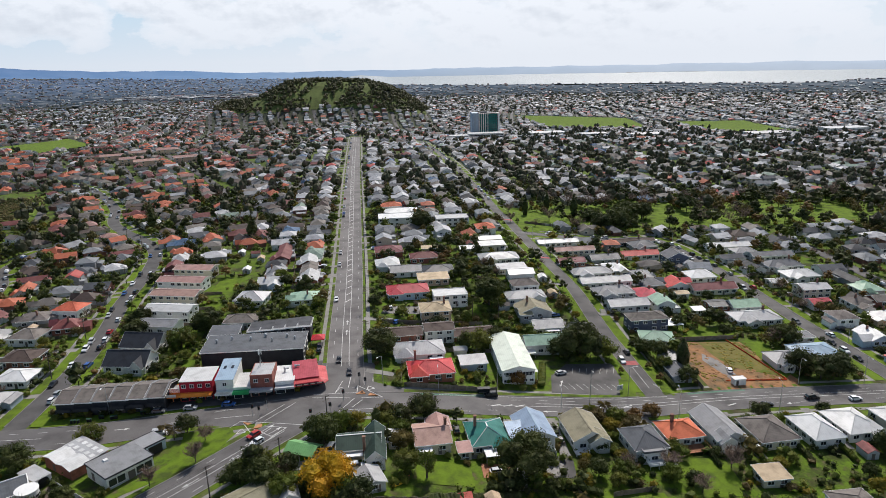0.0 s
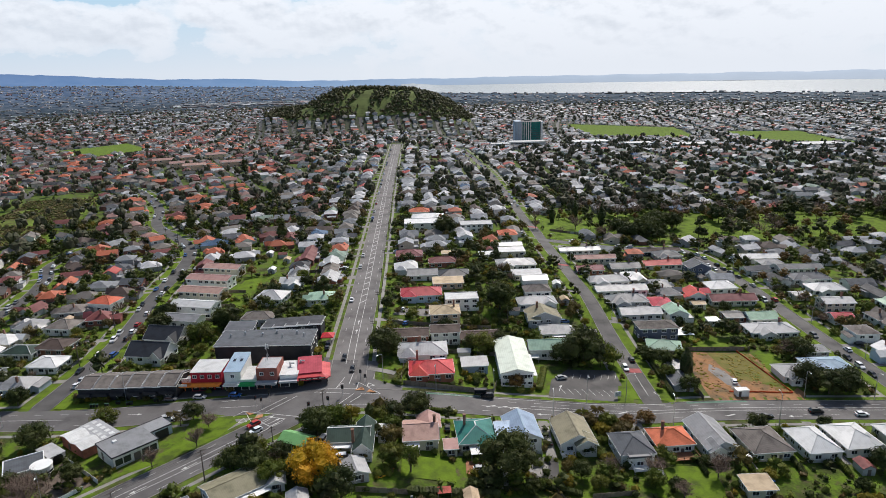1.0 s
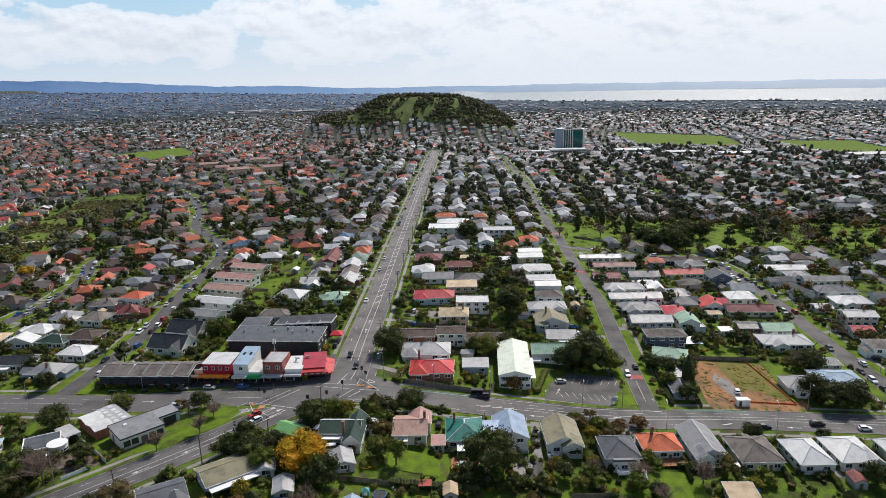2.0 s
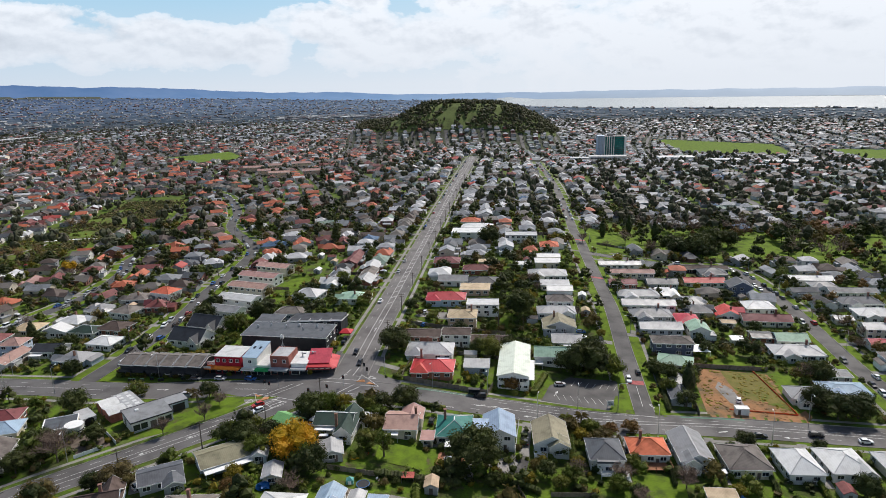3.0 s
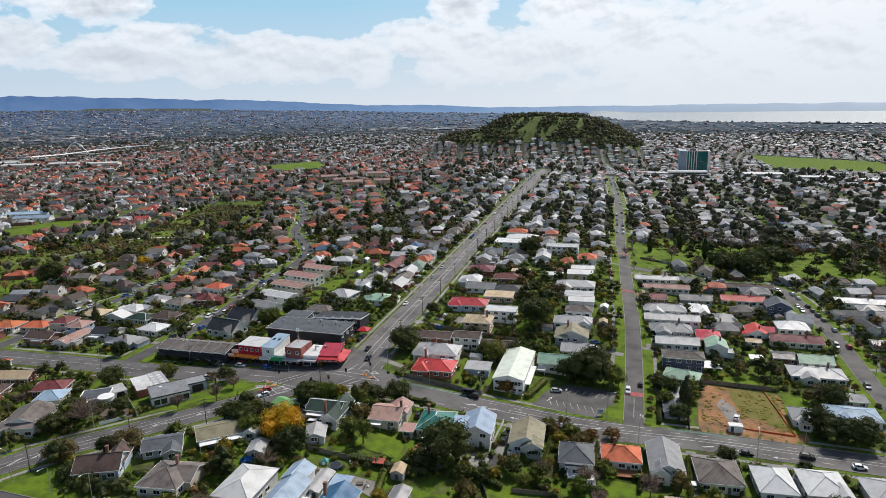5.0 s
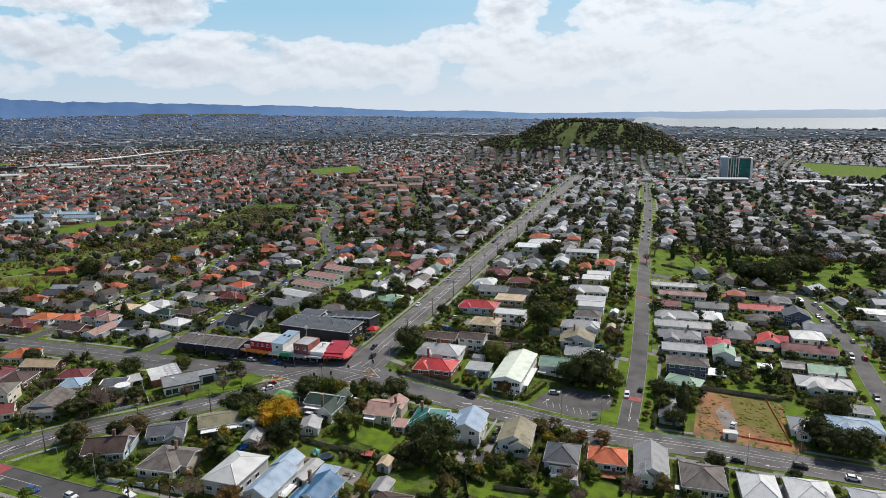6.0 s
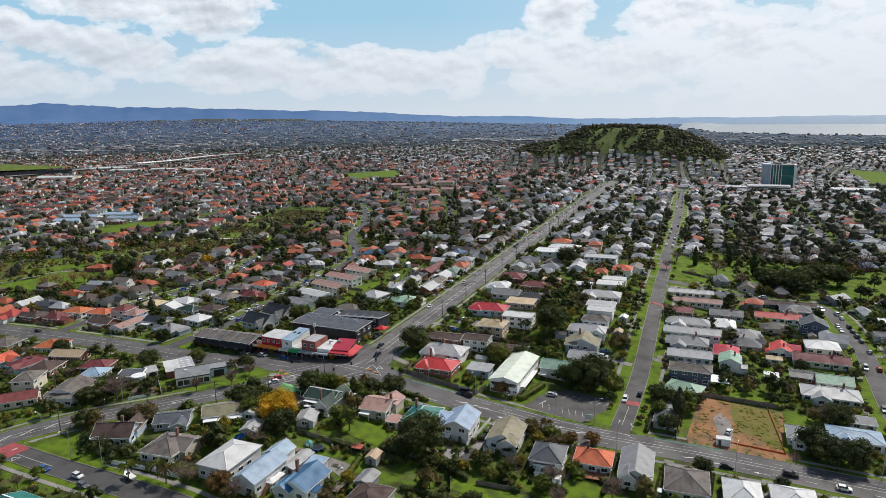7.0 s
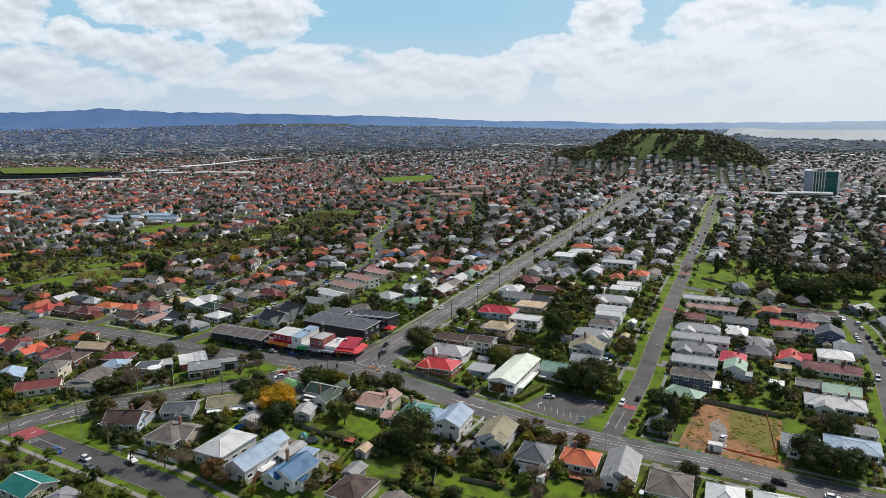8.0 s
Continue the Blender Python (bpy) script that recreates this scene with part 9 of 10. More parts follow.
def heaps():
    """Low heaps and clods on the cleared plot."""
    m, rr = Mesh(), random.Random(3)
    for _ in range(190):
        x, y = rr.uniform(94, 122), rr.uniform(209, 245)
        if x > 105 and y > 222:
            continue
        blob(m, (x, y, ground(x, y) + 0.05), rr.uniform(0.25, 1.0), rr, 0.35, rr.uniform(0.25, 0.5))
    tagged(new("soil_heaps", m.data("soil_heaps", [M_EARTH])), "low heaps of turned orange clay", "soil", kind="stuff")
    sheet("weeds", [(108, 224), (122, 217), (120, 246.5), (103.5, 246.5), (105, 234)], 0.16, M_WEEDS, "weedy patch on the cleared plot", "ground", 3.0)
    sheet("gravel", [(104, 212), (108, 212), (105, 230), (101, 236), (99, 230)], 0.18, M_CONCRETE, "grey gravel track on the cleared plot", "ground", 3.0)


heaps()


def lot_weeds():
    """Loose tufts of grass and weeds over the cleared plot."""
    m, rr = Mesh(), random.Random(41)
    for _ in range(420):
        x, y = rr.uniform(94, 123), rr.uniform(208, 246)
        if noise.noise(Vector((x * 0.12, y * 0.12, 2.0))) + (0.25 if x > 106 and y > 222 else -0.05) > 0.1:
            blob(m, (x, y, ground(x, y) + 0.15), rr.uniform(0.3, 0.9), rr, 0.4, 0.4)
    tagged(new("plot_weeds", m.data("plot_weeds", [LEAF["lime"]])), "tufts of yellow-green weeds on the cleared plot", "weeds", kind="stuff")


lot_weeds()


def drives():
    """Concrete drives from the roads to the nearer houses."""
    for k, (x0, y0, x1, y1) in enumerate(((8.0, 159, 6.8, 182), (34, 160, 32.6, 185), (64, 163, 63, 188), (91.5, 165, 90.5, 191), (120, 170, 119, 194), (-33, 156, -43, 161), (-66, 118, -72, 127), (-28, 98, -30, 94.8), (19, 146, 21, 160), (-27.8, 208, -18, 206), (-20, 228, -30.2, 228.5), (-33.8, 255, -20, 256), (70, 275, 84, 275), (140, 300, 150.6, 300), (-156, 240, -144.6, 240), (50, 300, 59.8, 300), (50, 262, 62.6, 262))):
        m = Mesh()
        strip(m, [(x0, y0), ((x0 + x1) / 2, (y0 + y1) / 2), (x1, y1)], -1.5, 1.5, 0.125 + 0.002 * k, 2.0, 1)
        tagged(new("driveway", m.data("driveway", [M_CONCRETE])), "pale concrete driveway", "driveway", "driveways", "structure")


drives()
sheet("patio", [(-11.9, 124.2), (-7.2, 126.6), (-8.0, 131.2), (-13.6, 130.0)], 0.16, M_WOOD, "brown paved yard behind the long house", "paving", 2.0)
sheet("patio", [(0.4, 127.4), (9.2, 125.4), (7.6, 132.6), (-0.2, 132.0)], 0.16, M_CONCRETE, "pale concrete patio in a back garden", "paving", 2.0)
sheet("patio", [(23.5, 155.0), (31.5, 152.8), (32.5, 159.4), (25.0, 160.6)], 0.16, M_CONCRETE, "grey concrete yard behind the white house", "paving", 2.0)


def street_drives():
    """Concrete drives that run from the kerb past the street's houses."""
    m = Mesh()
    for i, (p, w, side, edge, reach, shift) in enumerate(DRIVES):
        across = Vector((w.y, -w.x)) * side
        a, b = p + across * (edge + 0.25) + w * shift, p + across * reach + w * shift
        if road_gap(b.x, b.y) < 4 or i % 5 in (1, 3):
            continue
        strip(m, [(a.x, a.y), ((a.x + b.x) / 2, (a.y + b.y) / 2), (b.x, b.y)], -1.4, 1.4, 0.125 + 0.001 * (i % 20), 3.0, 1)
    tagged(new("street_driveways", m.data("street_driveways", [M_CONCRETE])), "pale concrete drives beside the houses", "driveway", kind="stuff")


street_drives()


def lot_fences():
    """Paling fences along the sides and backs of the street's plots, too many to count."""
    m, rr = Mesh(), random.Random(9)
    for i, (p, w, side, edge, reach, shift) in enumerate(DRIVES):
        if p.y > 560 or rr.random() < 0.25:
            continue
        across = Vector((w.y, -w.x)) * side
        turn = math.atan2(across.y, across.x)
        far = reach + 5 if reach < edge + 24 else reach + 2
        k, h = edge + 7.0, rr.uniform(1.3, 1.8)
        while k < far:
            q = p + across * (k + 1.2) + w * (shift * 1.22)
            if road_gap(q.x, q.y) > 3:
                m.box(q.x, q.y, ground(q.x, q.y) - 0.3, 2.36, 0.09, h + 0.3, turn=turn)
            k += 2.4
        for k in range(-2, 3):
            q = p + across * far + w * (k * 2.4)
            if rr.random() < 0.9 and road_gap(q.x, q.y) > 3:
                m.box(q.x, q.y, ground(q.x, q.y) - 0.3, 2.36, 0.09, h + 0.3, turn=turn + math.pi / 2)
    stops = [(0.0, (0.16, 0.13, 0.10)), (0.4, (0.10, 0.085, 0.07)), (0.7, (0.22, 0.19, 0.15)), (0.9, (0.45, 0.44, 0.42))]
    tagged(new("lot_fences", m.data("lot_fences", [island_surf("fence_boards", stops, 0.9, 0.1)])), "weathered timber fences between the gardens", "fences", kind="stuff")


lot_fences()


def back_sheds():
    """Small sheds and garages in the back gardens: one of each colour, then copies."""
    rr, made = random.Random(17), {}
    for _ in range(900):
        x, y = rr.uniform(-210, 190), rr.uniform(100, 390)
        if len(made.setdefault("all", [])) > 64 or road_gap(x, y) < 9 or open_land(x, y) or not clear_of(x, y, 2.4):
            continue
        roof = rr.choice(("pale", "white", "grey", "tan", "tile", "maroon"))
        turn = 6 + rr.choice((0, 90)) + rr.uniform(-4, 4)
        if roof in made:
            s = copy_thing(made[roof], pose(x, y, ground(x, y), 0, 0, turn))
        else:
            s = made[roof] = thing("shed", x, y, turn, "small garden shed with a %s roof" % ROOF_WORDS[roof], "shed", "sheds")
            part("wall", walls(3.6, 4.8, 2.3, "gy", 0.9), WALL[rr.choice(("cream", "grey", "white"))], s)
            part("roof", roof_shape(3.6, 4.8, 2.3, "gy", 0.9, over=0.25), ROOF[roof], s)
            part("door", Mesh().box(0, -2.43, 0, 1.0, 0.08, 1.95), M_DOOR, s)
        made["all"].append(s)
        TAKEN.append((x, y, 3))


back_sheds()


def wheelie_bin(x, y, turn):
    b = thing("wheelie_bin", x, y, turn, "dark wheeled rubbish bin on the grass verge", "bin", "bins along the verge", z=ground(x, y) + 0.2)
    part("body", Mesh().box(0, 0, 0.05, 0.62, 0.7, 1.0, taper=1.15), M_BLACK, b)
    part("lid", Mesh().box(0, 0, 1.06, 0.74, 0.84, 0.08), surf("bin_lid_green", (0.02, 0.06, 0.035), 0.5, 0.1), b, "dark green lid") if not BINS else part("lid", BINS[0].children[1].data, None, b)
    BINS.append(b)


BINS = []
for bx, by in ((-117.6, 182.6), (-116.6, 182.7), (-115.4, 182.6), (-112.6, 182.9), (-111.7, 182.8), (-109.4, 184.4), (-108.6, 184.3), (-105.4, 183.6), (-104.6, 183.8), (-104.0, 183.9), (-96.6, 185.4), (-95.7, 185.6)):
    wheelie_bin(bx, by, bx * 31 % 40)


def boat(x, y, turn):
    b = thing("boat", x, y, turn, "small white motor boat on a trailer", "boat")
    m = Mesh()
    m.add([(-2.6, -0.9, 1.3), (-2.6, 0.9, 1.3), (1.4, 0.95, 1.35), (3.0, 0, 1.6), (1.4, -0.95, 1.35), (-2.5, 0, 0.55), (2.2, 0, 0.75)], [(0, 4, 3, 2, 1), (0, 5, 6, 4), (4, 6, 3), (3, 6, 2), (2, 6, 5, 1), (1, 5, 0)])
    part("hull", m, M_TRIM, b)
    part("windscreen", Mesh().box(0.6, 0, 1.35, 0.3, 1.3, 0.5, taper=0.7), M_GLASS, b)
    part("trailer", Mesh().box(0, 0, 0.35, 4.8, 0.25, 0.15), M_METAL, b)
    for s in (-1, 1):
        part("wheel", Mesh().tube((-0.4, s * 0.85, 0.3), (-0.4, s * 1.05, 0.3), 0.3, 0.3, 9), M_RUBBER, b)


boat(-43.5, 93.4, 170)


def solar_stand(x, y, turn):
    s = thing("solar_stand", x, y, turn, "pair of tilted solar panels on the lawn", "solar panels")
    for k in (-0.7, 0.7):
        part("panel", Mesh().add([(k - 0.6, -0.8, 0.4), (k + 0.6, -0.8, 0.4), (k + 0.6, 0.8, 1.5), (k - 0.6, 0.8, 1.5), (k - 0.6, -0.8, 0.34), (k + 0.6, -0.8, 0.34), (k + 0.6, 0.8, 1.44), (k - 0.6, 0.8, 1.44)],
                                 [(0, 1, 2, 3), (7, 6, 5, 4), (0, 4, 5, 1), (1, 5, 6, 2), (2, 6, 7, 3), (3, 7, 4, 0)]), M_TRIM, s)
        part("leg", Mesh().box(k, 0.7, -0.2, 0.06, 0.06, 1.6), M_METAL, s)


solar_stand(63.5, 159, 20)


def kayak(x, y, turn, col, word):
    k = thing("kayak", x, y, turn, word + " plastic kayak lying on the lawn", "kayak", "kayaks")
    v = []
    for u, r in ((-1.6, 0.02), (-1.1, 0.26), (0, 0.36), (1.1, 0.26), (1.6, 0.02)):
        v += [(u, -r, 0.3), (u, r, 0.3), (u, r * 0.5, 0.02), (u, -r * 0.5, 0.02)]
    f = [(4 * i + j, 4 * i + (j + 1) % 4, 4 * i + 4 + (j + 1) % 4, 4 * i + 4 + j) for i in range(4) for j in range(4)]
    part("hull", Mesh().add(v, f), surf("kayak_" + word, col, 0.4, 0.1, bump=0.0), k)
    part("seat_well", Mesh().box(0, 0, 0.3, 0.8, 0.4, 0.03), M_BLACK, k)


kayak(-13, 144.4, 30, (0.75, 0.42, 0.02), "yellow")
kayak(-10.5, 147.6, 80, (0.75, 0.12, 0.02), "orange")


def tarp(x, y, s):
    m = Mesh()
    blob(m, (0, 0, 0.4), s, random.Random(int(x)), 0.4, 0.45, level=2)
    ob = new("tarpaulin", m.data("tarpaulin", [surf("blue_tarpaulin", (0.02, 0.16, 0.45), 0.4, 0.1)]))
    ob.location = (x, y, ground(x, y))
    tagged(ob, "crumpled blue tarpaulin over garden things", "tarpaulin", "tarpaulins")


def garden_table(x, y, turn):
    g = thing("garden_table", x, y, turn, "weathered timber picnic table with two benches", "table", "garden furniture", z=ground(x, y) + 0.16)
    part("tabletop", Mesh().box(0, 0, 0.70, 1.9, 0.85, 0.06), M_WOOD, g)
    for b in (-0.75, 0.75):
        part("bench", Mesh().box(0, b, 0.42, 1.9, 0.3, 0.05), M_WOOD, g)
    for a in (-0.7, 0.7):
        part("leg", Mesh().box(a, 0, 0.0, 0.1, 1.5, 0.08).box(a, 0, 0.08, 0.1, 0.6, 0.62), M_WOOD, g)


def garden_chair(x, y, turn, mat, word):
    g = thing("garden_chair", x, y, turn, word + " plastic garden chair", "chair", "garden furniture", z=ground(x, y) + 0.16)
    part("seat", Mesh().box(0, 0, 0.40, 0.55, 0.55, 0.06), mat, g)
    part("backrest", Mesh().box(0, 0.27, 0.44, 0.55, 0.06, 0.5), mat, g)
    for a in (-0.22, 0.22):
        for b in (-0.22, 0.22):
            part("leg", Mesh().box(a, b, 0, 0.05, 0.05, 0.4), mat, g)


def play_tent(x, y, turn):
    g = thing("play_tent", x, y, turn, "small teal play tent on the lawn", "tent", "garden toys")
    part("canopy", Mesh().box(0, 0, 0.0, 2.0, 1.8, 1.1).box(0, 0, 1.1, 2.0, 1.8, 0.8, taper=0.15), surf("teal_fabric", (0.12, 0.34, 0.32), 0.8, 0.15), g)
    part("door_flap", Mesh().box(0, -0.91, 0.05, 0.9, 0.03, 1.0), M_TRIM, g, "white door flap")


def awning(x, y, turn):
    g = thing("awning", x, y, turn, "small faded red awning over garden seats", "awning")
    part("canopy", Mesh().add([(-1.8, -1.1, 1.9), (1.8, -1.1, 1.9), (1.8, 1.1, 2.4), (-1.8, 1.1, 2.4), (-1.8, -1.1, 1.84), (1.8, -1.1, 1.84), (1.8, 1.1, 2.34), (-1.8, 1.1, 2.34)],
                              [(0, 1, 2, 3), (7, 6, 5, 4), (0, 4, 5, 1), (1, 5, 6, 2), (2, 6, 7, 3), (3, 7, 4, 0)]), surf("faded_red_canvas", (0.42, 0.12, 0.08), 0.85, 0.3), g)
    for a in (-1.7, 1.7):
        for b, t in ((-1.0, 1.86), (1.0, 2.32)):
            part("post", Mesh().box(a, b, -0.3, 0.07, 0.07, t + 0.3), M_METAL, g)


def trampoline(x, y, r=1.8):
    g = thing("trampoline", x, y, 0, "round black garden trampoline on steel legs", "trampoline", "garden toys")
    part("mat", Mesh().tube((0, 0, 0.78), (0, 0, 0.82), r - 0.15, r - 0.15, 20), M_BLACK, g)
    rim = Mesh()
    for k in range(16):
        a, b = radians(22.5 * k), radians(22.5 * (k + 1))
        rim.tube((r * math.cos(a), r * math.sin(a), 0.8), (r * math.cos(b), r * math.sin(b), 0.8), 0.12, 0.12, 5)
    part("rim", rim, surf("blue_padding", (0.04, 0.12, 0.28), 0.6, 0.15), g, "blue padded rim")
    for k in range(4):
        a = radians(90 * k + 45)
        part("leg", Mesh().tube((r * math.cos(a), r * math.sin(a), -0.2), (r * math.cos(a), r * math.sin(a), 0.8), 0.05, 0.05, 5), M_METAL, g)


garden_table(3.4, 129.6, 30)
garden_table(-10.2, 128.4, 80)
for k, (cx, cy) in enumerate(((5.4, 128.0), (6.0, 129.2), (5.2, 130.6), (-4.0, 137.2), (-3.2, 136.4), (-11.8, 127.0))):
    garden_chair(cx, cy, 70 * k, M_TRIM if k % 2 else M_WOOD, "white" if k % 2 else "brown")
play_tent(-10.4, 133.4, 15)
trampoline(-6.6, 133.2)
awning(4.2, 139.6, 10)
tarp(-27.9, 121.0, 1.5)
tarp(-32, 125.5, 1.8)
tarp(93, 160, 2.0)


def church_sign(x, y):
    s = thing("sign_board", x, y, 20, "white notice board on posts by the car park", "sign")
    part("board", Mesh().box(0, 0, 0.9, 2.4, 0.12, 1.8), M_TRIM, s)
    for k in range(3):
        part("text_bar", Mesh().box(0, -0.075, 1.2 + 0.45 * k, 1.8, 0.02, 0.16), WALL["navy"], s)
    for a in (-1.0, 1.0):
        part("post", Mesh().box(a, 0.1, -0.2, 0.1, 0.1, 1.6), M_METAL, s)


church_sign(60.0, 203.5)


def bus_stop(x, y, turn):
    b = thing("bus_shelter", x, y, turn, "dark glass bus shelter beside the road", "bus shelter")
    part("roof", Mesh().box(0, 0, 2.3, 4.2, 1.7, 0.14), M_BLACK, b)
    part("back_pane", Mesh().box(0, 0.75, 0.2, 4.0, 0.06, 2.1), M_GLASS, b)
    part("bench", Mesh().box(0, 0.4, 0.42, 3.0, 0.4, 0.08), M_WOOD, b)
    for a in (-2, 2):
        part("post", Mesh().box(a, -0.7, 0, 0.1, 0.1, 2.3), M_BLACK, b)


bus_stop(12.5, 197.2, 3)


def mast(parent_x, parent_y):
    m = thing("rooftop_mast", parent_x, parent_y, 0, "steel telephone mast with antennas on a shop roof", "mast", z=ground(parent_x, parent_y) + 7.6)
    part("pole", Mesh().tube((0, 0, 0), (0, 0, 6), 0.12, 0.08, 6), M_METAL, m)
    for k in range(3):
        a = radians(120 * k)
        part("stay", Mesh().tube((1.2 * math.cos(a), 1.2 * math.sin(a), 0), (0, 0, 3), 0.05, 0.05, 5), M_METAL, m)
        part("antenna", Mesh().box(0.5 * math.cos(a), 0.5 * math.sin(a), 4.4, 0.25, 0.25, 1.6), M_TRIM, m)


mast(-61.5, 199.0)


def carport(x, y, turn):
    c = thing("carport", x, y, turn, "open white-posted carport with a bright green roof", "carport", "sheds")
    part("roof", roof_shape(8.2, 5.4, 2.6, "gx", 1.3), ROOF["lime"], c)
    for a in (-3.9, 0, 3.9):
        for b in (-2.5, 2.5):
            part("post", Mesh().box(a, b, -0.8, 0.14, 0.14, 3.4), M_TRIM, c)


carport(-39.4, 157.0, -20)
house(-15.0, 163.6, 6, 3.6, 6.0, 2.5, "mono", 0.2, "white", "cream", "white lean-to beside the dark green house", name="shed", category="shed", group="sheds", sides="f", seed=250)


def tent(x, y):
    t = thing("gazebo", x, y, 5, "bright red gazebo beside the black building", "gazebo")
    part("canopy", Mesh().box(0, 0, 2.4, 5.0, 5.0, 0.3).box(0, 0, 2.7, 5.0, 5.0, 1.1, taper=0.15), WALL["red"], t)
    for a in (-2.4, 2.4):
        for b in (-2.4, 2.4):
            part("post", Mesh().box(a, b, -0.3, 0.1, 0.1, 2.8), M_METAL, t)


tent(-48.5, 231.5)


def spire(x, y):
    s = thing("chapel", x, y, 5, "small chapel with a dark roof and a little green spire", "church", "church buildings")
    part("wall", walls(8, 10, 4.5, "gy", 3.0), WALL["white"], s)
    part("roof", roof_shape(8, 10, 4.5, "gy", 3.0), ROOF["slate"], s)
    part("bell_turret", Mesh().box(0, -2.5, 6.6, 1.4, 1.4, 2.2), WALL["white"], s)
    part("spire", Mesh().box(0, -2.5, 8.8, 1.7, 1.7, 2.4, taper=0.05), ROOF["sage"], s)


spire(51, 241)

# ---------------------------------------------------------------- motorway and footbridge far to the west


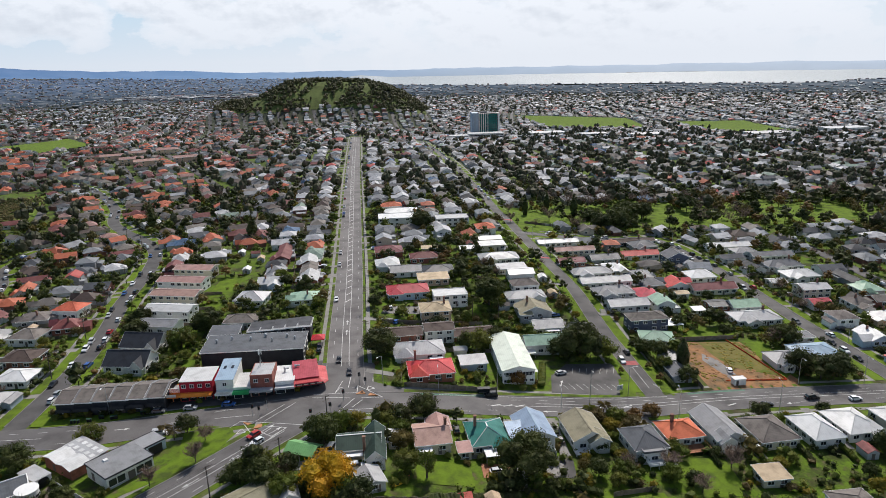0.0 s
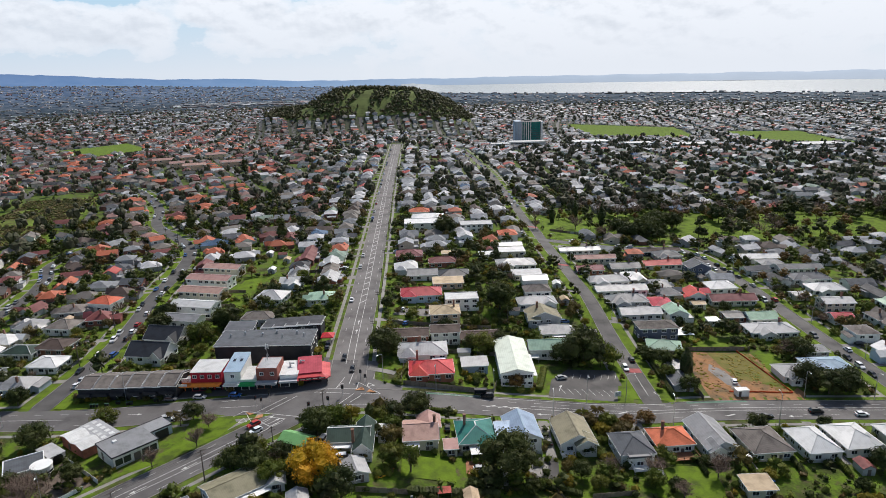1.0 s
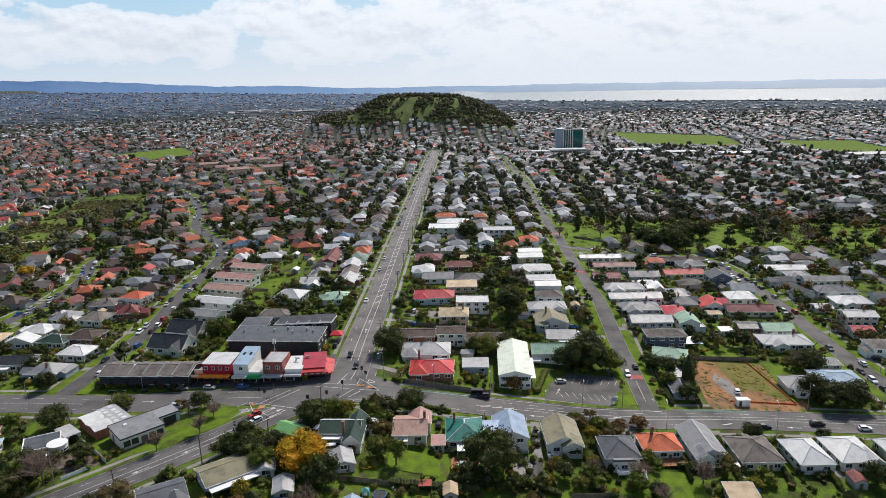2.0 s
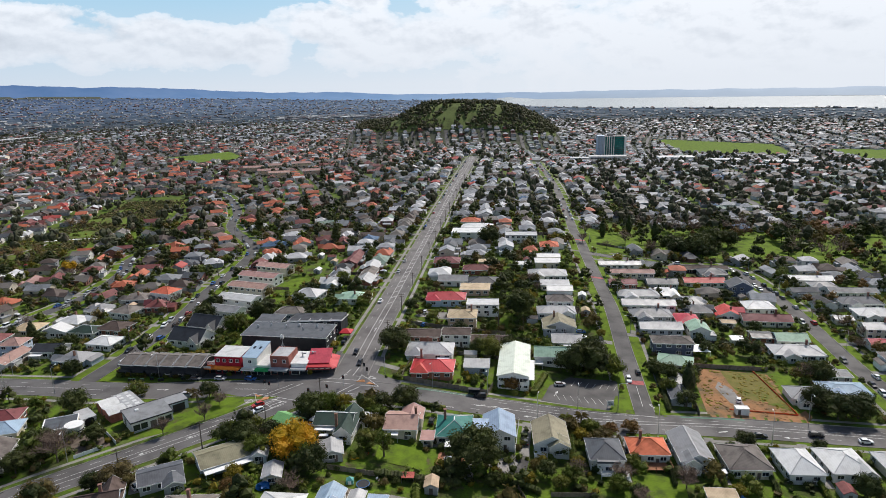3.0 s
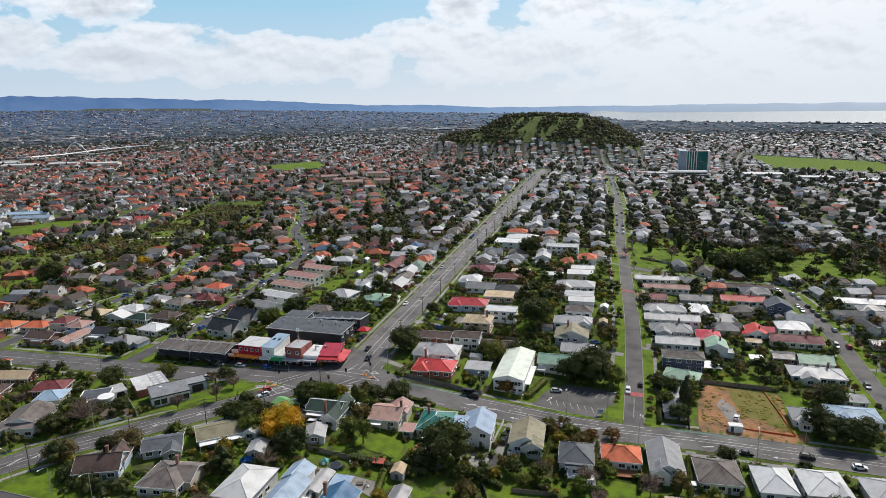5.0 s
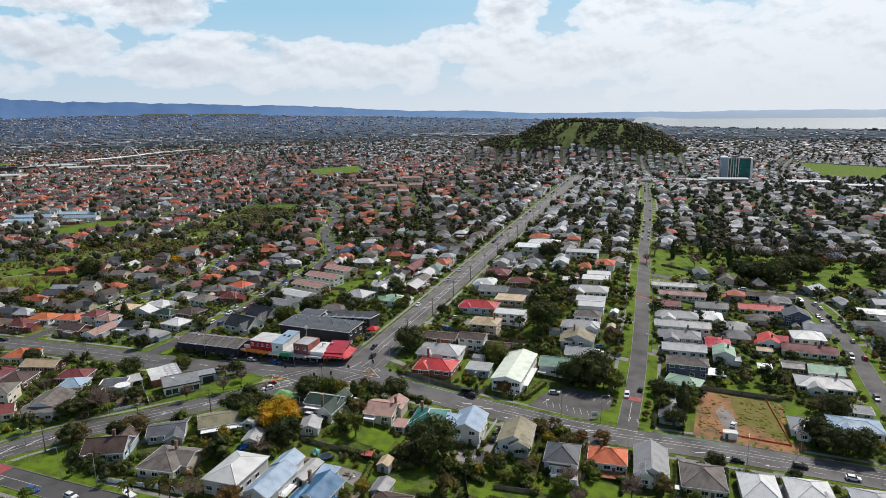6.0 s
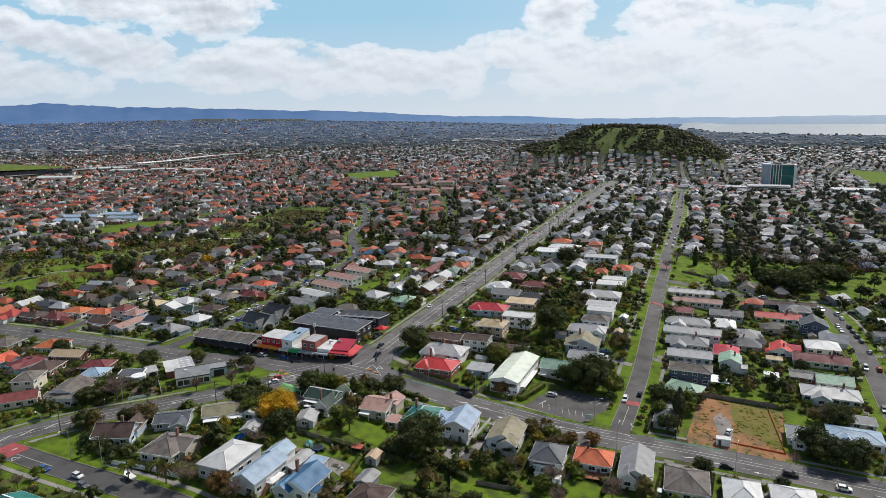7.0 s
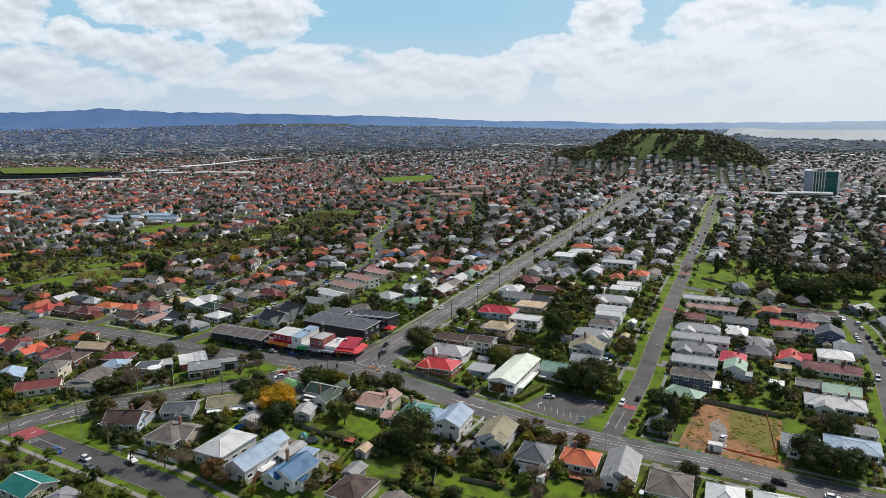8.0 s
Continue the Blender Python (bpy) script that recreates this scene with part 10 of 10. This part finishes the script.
def motorway():
    m = Mesh()
    strip(m, MOTORWAY, -14, 14, 3.0, 15.0, 2)
    tagged(new("motorway", m.data("motorway", [M_CONCRETE])), "pale motorway in the distance", "road", kind="structure")
    wall = Mesh()
    strip(wall, [(-1440, 671), (-1333, 712), (-1286, 771), (-1252, 842)], -1.5, 1.5, 9.0, 12.0, 1)
    low = len(wall.v)
    wall.v += [(x, y, z - 12.0) for x, y, z in wall.v[:low]]
    wall.f += [(i, i + 2, low + i + 2, low + i) for i in range(0, low - 2)]
    wall.m += [0] * (low - 2)
    tagged(new("retaining_wall", wall.data("retaining_wall", [WALL["dark"]])), "long dark wall beside the motorway", "wall", kind="structure")
    sheet("embankment", [(-1700, 780), (-1540, 860), (-1300, 870), (-1290, 800), (-1345, 735), (-1460, 690)], 11.0, M_ROUGH, "grassy bank behind the motorway wall", "ground", 30.0)
    deck = Mesh()
    strip(deck, [(-1330, 1060), (-1370, 1124), (-1440, 1260), (-1480, 1385), (-1484, 1467), (-1472, 1555)], -5, 5, 10.0, 15.0, 1)
    v = thing("viaduct", 0, 0, 0, "white viaduct on round columns", "bridge", z=0)
    part("deck", deck, M_TRIM, v)
    for k, (p, w) in enumerate(resample([(-1330, 1060), (-1370, 1124), (-1440, 1260), (-1480, 1385), (-1484, 1467), (-1472, 1555)], 30.0)):
        for s in (-1, 1):
            q = p + Vector((w.y, -w.x)) * s * 4.6
            part("parapet", Mesh().box(0, 0, 0, 29.0, 0.5, 1.6), M_TRIM, v, at=pose(q.x, q.y, ground(q.x, q.y) + 10.02, 0, 0, math.degrees(math.atan2(w.y, w.x))))
        part("column", Mesh().tube((p.x, p.y, ground(p.x, p.y) - 2), (p.x, p.y, ground(p.x, p.y) + 9.98), 1.2, 1.2, 8), M_CONCRETE, v)
    b = thing("arch_footbridge", -1420, 1246, 20, "white arched footbridge over the motorway", "bridge")
    arch = Mesh()
    last = None
    for i in range(19):
        t = i / 18
        p = (-40 + 80 * t, 0, -2 + 41 * (1 - abs(2 * t - 1) ** 1.5))
        if last:
            arch.tube(last, p, 1.3, 1.3, 6)
        last = p
    part("arch", arch, M_TRIM, b)
    part("deck", Mesh().box(0, 0, 9, 90, 3, 0.8), M_TRIM, b)
    for k in range(9):
        part("cable", Mesh().tube((-30 + 7.5 * k, 0, 9.8), (-24 + 6.0 * k, 0, 36 - 0.035 * (k * 6 - 24) ** 2), 0.12, 0.12, 4), M_METAL, b)
    for wx, wy, ww, wd, wt in ((-1120, 725, 75, 30, 25), (-1230, 905, 70, 26, 40), (-1133, 880, 60, 30, 30), (-1080, 930, 50, 24, 30), (-1040, 515, 60, 34, 10), (-1010, 960, 60, 26, 30)):
        f = thing("warehouse", wx, wy, wt, "large pale warehouse with a white metal roof", "warehouse", "warehouses by the motorway")
        part("wall", Mesh().box(0, 0, -2, ww, wd, 9), WALL["cream"], f)
        part("roof", roof_shape(ww, wd, 7.0, "gx", 1.6), ROOF["white"], f)
        for k in range(4):
            part("loading_door", Mesh().box(-ww * 0.36 + k * ww * 0.24, -wd / 2 - 0.06, 0, ww * 0.12, 0.2, 4.5), M_DOOR, f)


motorway()
for name, line in (("reserve_path", [(-375, 185), (-371, 200), (-367, 220), (-362, 246), (-362, 260), (-346, 274), (-327, 290)]), ("reserve_path", [(-410, 246), (-403, 255), (-390, 275), (-380, 299), (-375, 312), (-361, 329), (-358, 344), (-350, 380), (-355, 396)])):
    m = Mesh()
    strip(m, line, -1.2, 1.2, 0.32, 4.0, 1)
    tagged(new(name, m.data(name, [M_CONCRETE])), "pale concrete footpath through the reserve", "path", kind="structure")
walkway = Mesh()
strip(walkway, [(-359, 396), (-347, 404), (-329, 409), (-309, 411)], -1.0, 1.0, 1.0, 4.0, 1)
tagged(new("boardwalk", walkway.data("boardwalk", [M_TRIM])), "pale boardwalk across the stream", "path", kind="structure")


def slide(x, y, turn):
    s = thing("playground_slide", x, y, turn, "bright green playground slide on the park lawn", "slide")
    g = surf("green_plastic", (0.04, 0.42, 0.06), 0.4, 0.1)
    part("chute", Mesh().add([(-5, -0.5, 0.3), (-5, 0.5, 0.3), (4, 0.5, 3.2), (4, -0.5, 3.2), (-5, -0.5, 0.5), (-5, 0.5, 0.5), (4, 0.5, 3.4), (4, -0.5, 3.4)], [(0, 1, 2, 3), (7, 6, 5, 4), (0, 3, 7, 4), (1, 5, 6, 2), (3, 2, 6, 7), (0, 4, 5, 1)]), g, s)
    for k in (-0.5, 0.5):
        part("side_rail", Mesh().tube((-5, k, 0.7), (4, k, 3.6), 0.12, 0.12, 6), g, s)
        part("leg", Mesh().tube((4, k, -0.3), (4, k, 3.3), 0.08, 0.08, 6), M_METAL, s)
    part("ladder", Mesh().box(5.0, 0, -0.2, 0.2, 0.9, 3.4), M_METAL, s)


slide(78.5, 428.5, 160)
far = Mesh()
strip(far, [(96, 1500), (91, 1800), (97, 2140), (102, 2420)], -7, 7, 1.5, 20.0, 1)
tagged(new("distant_road", far.data("distant_road", [M_CONCRETE])), "pale straight road beyond the office tower", "road", kind="structure")
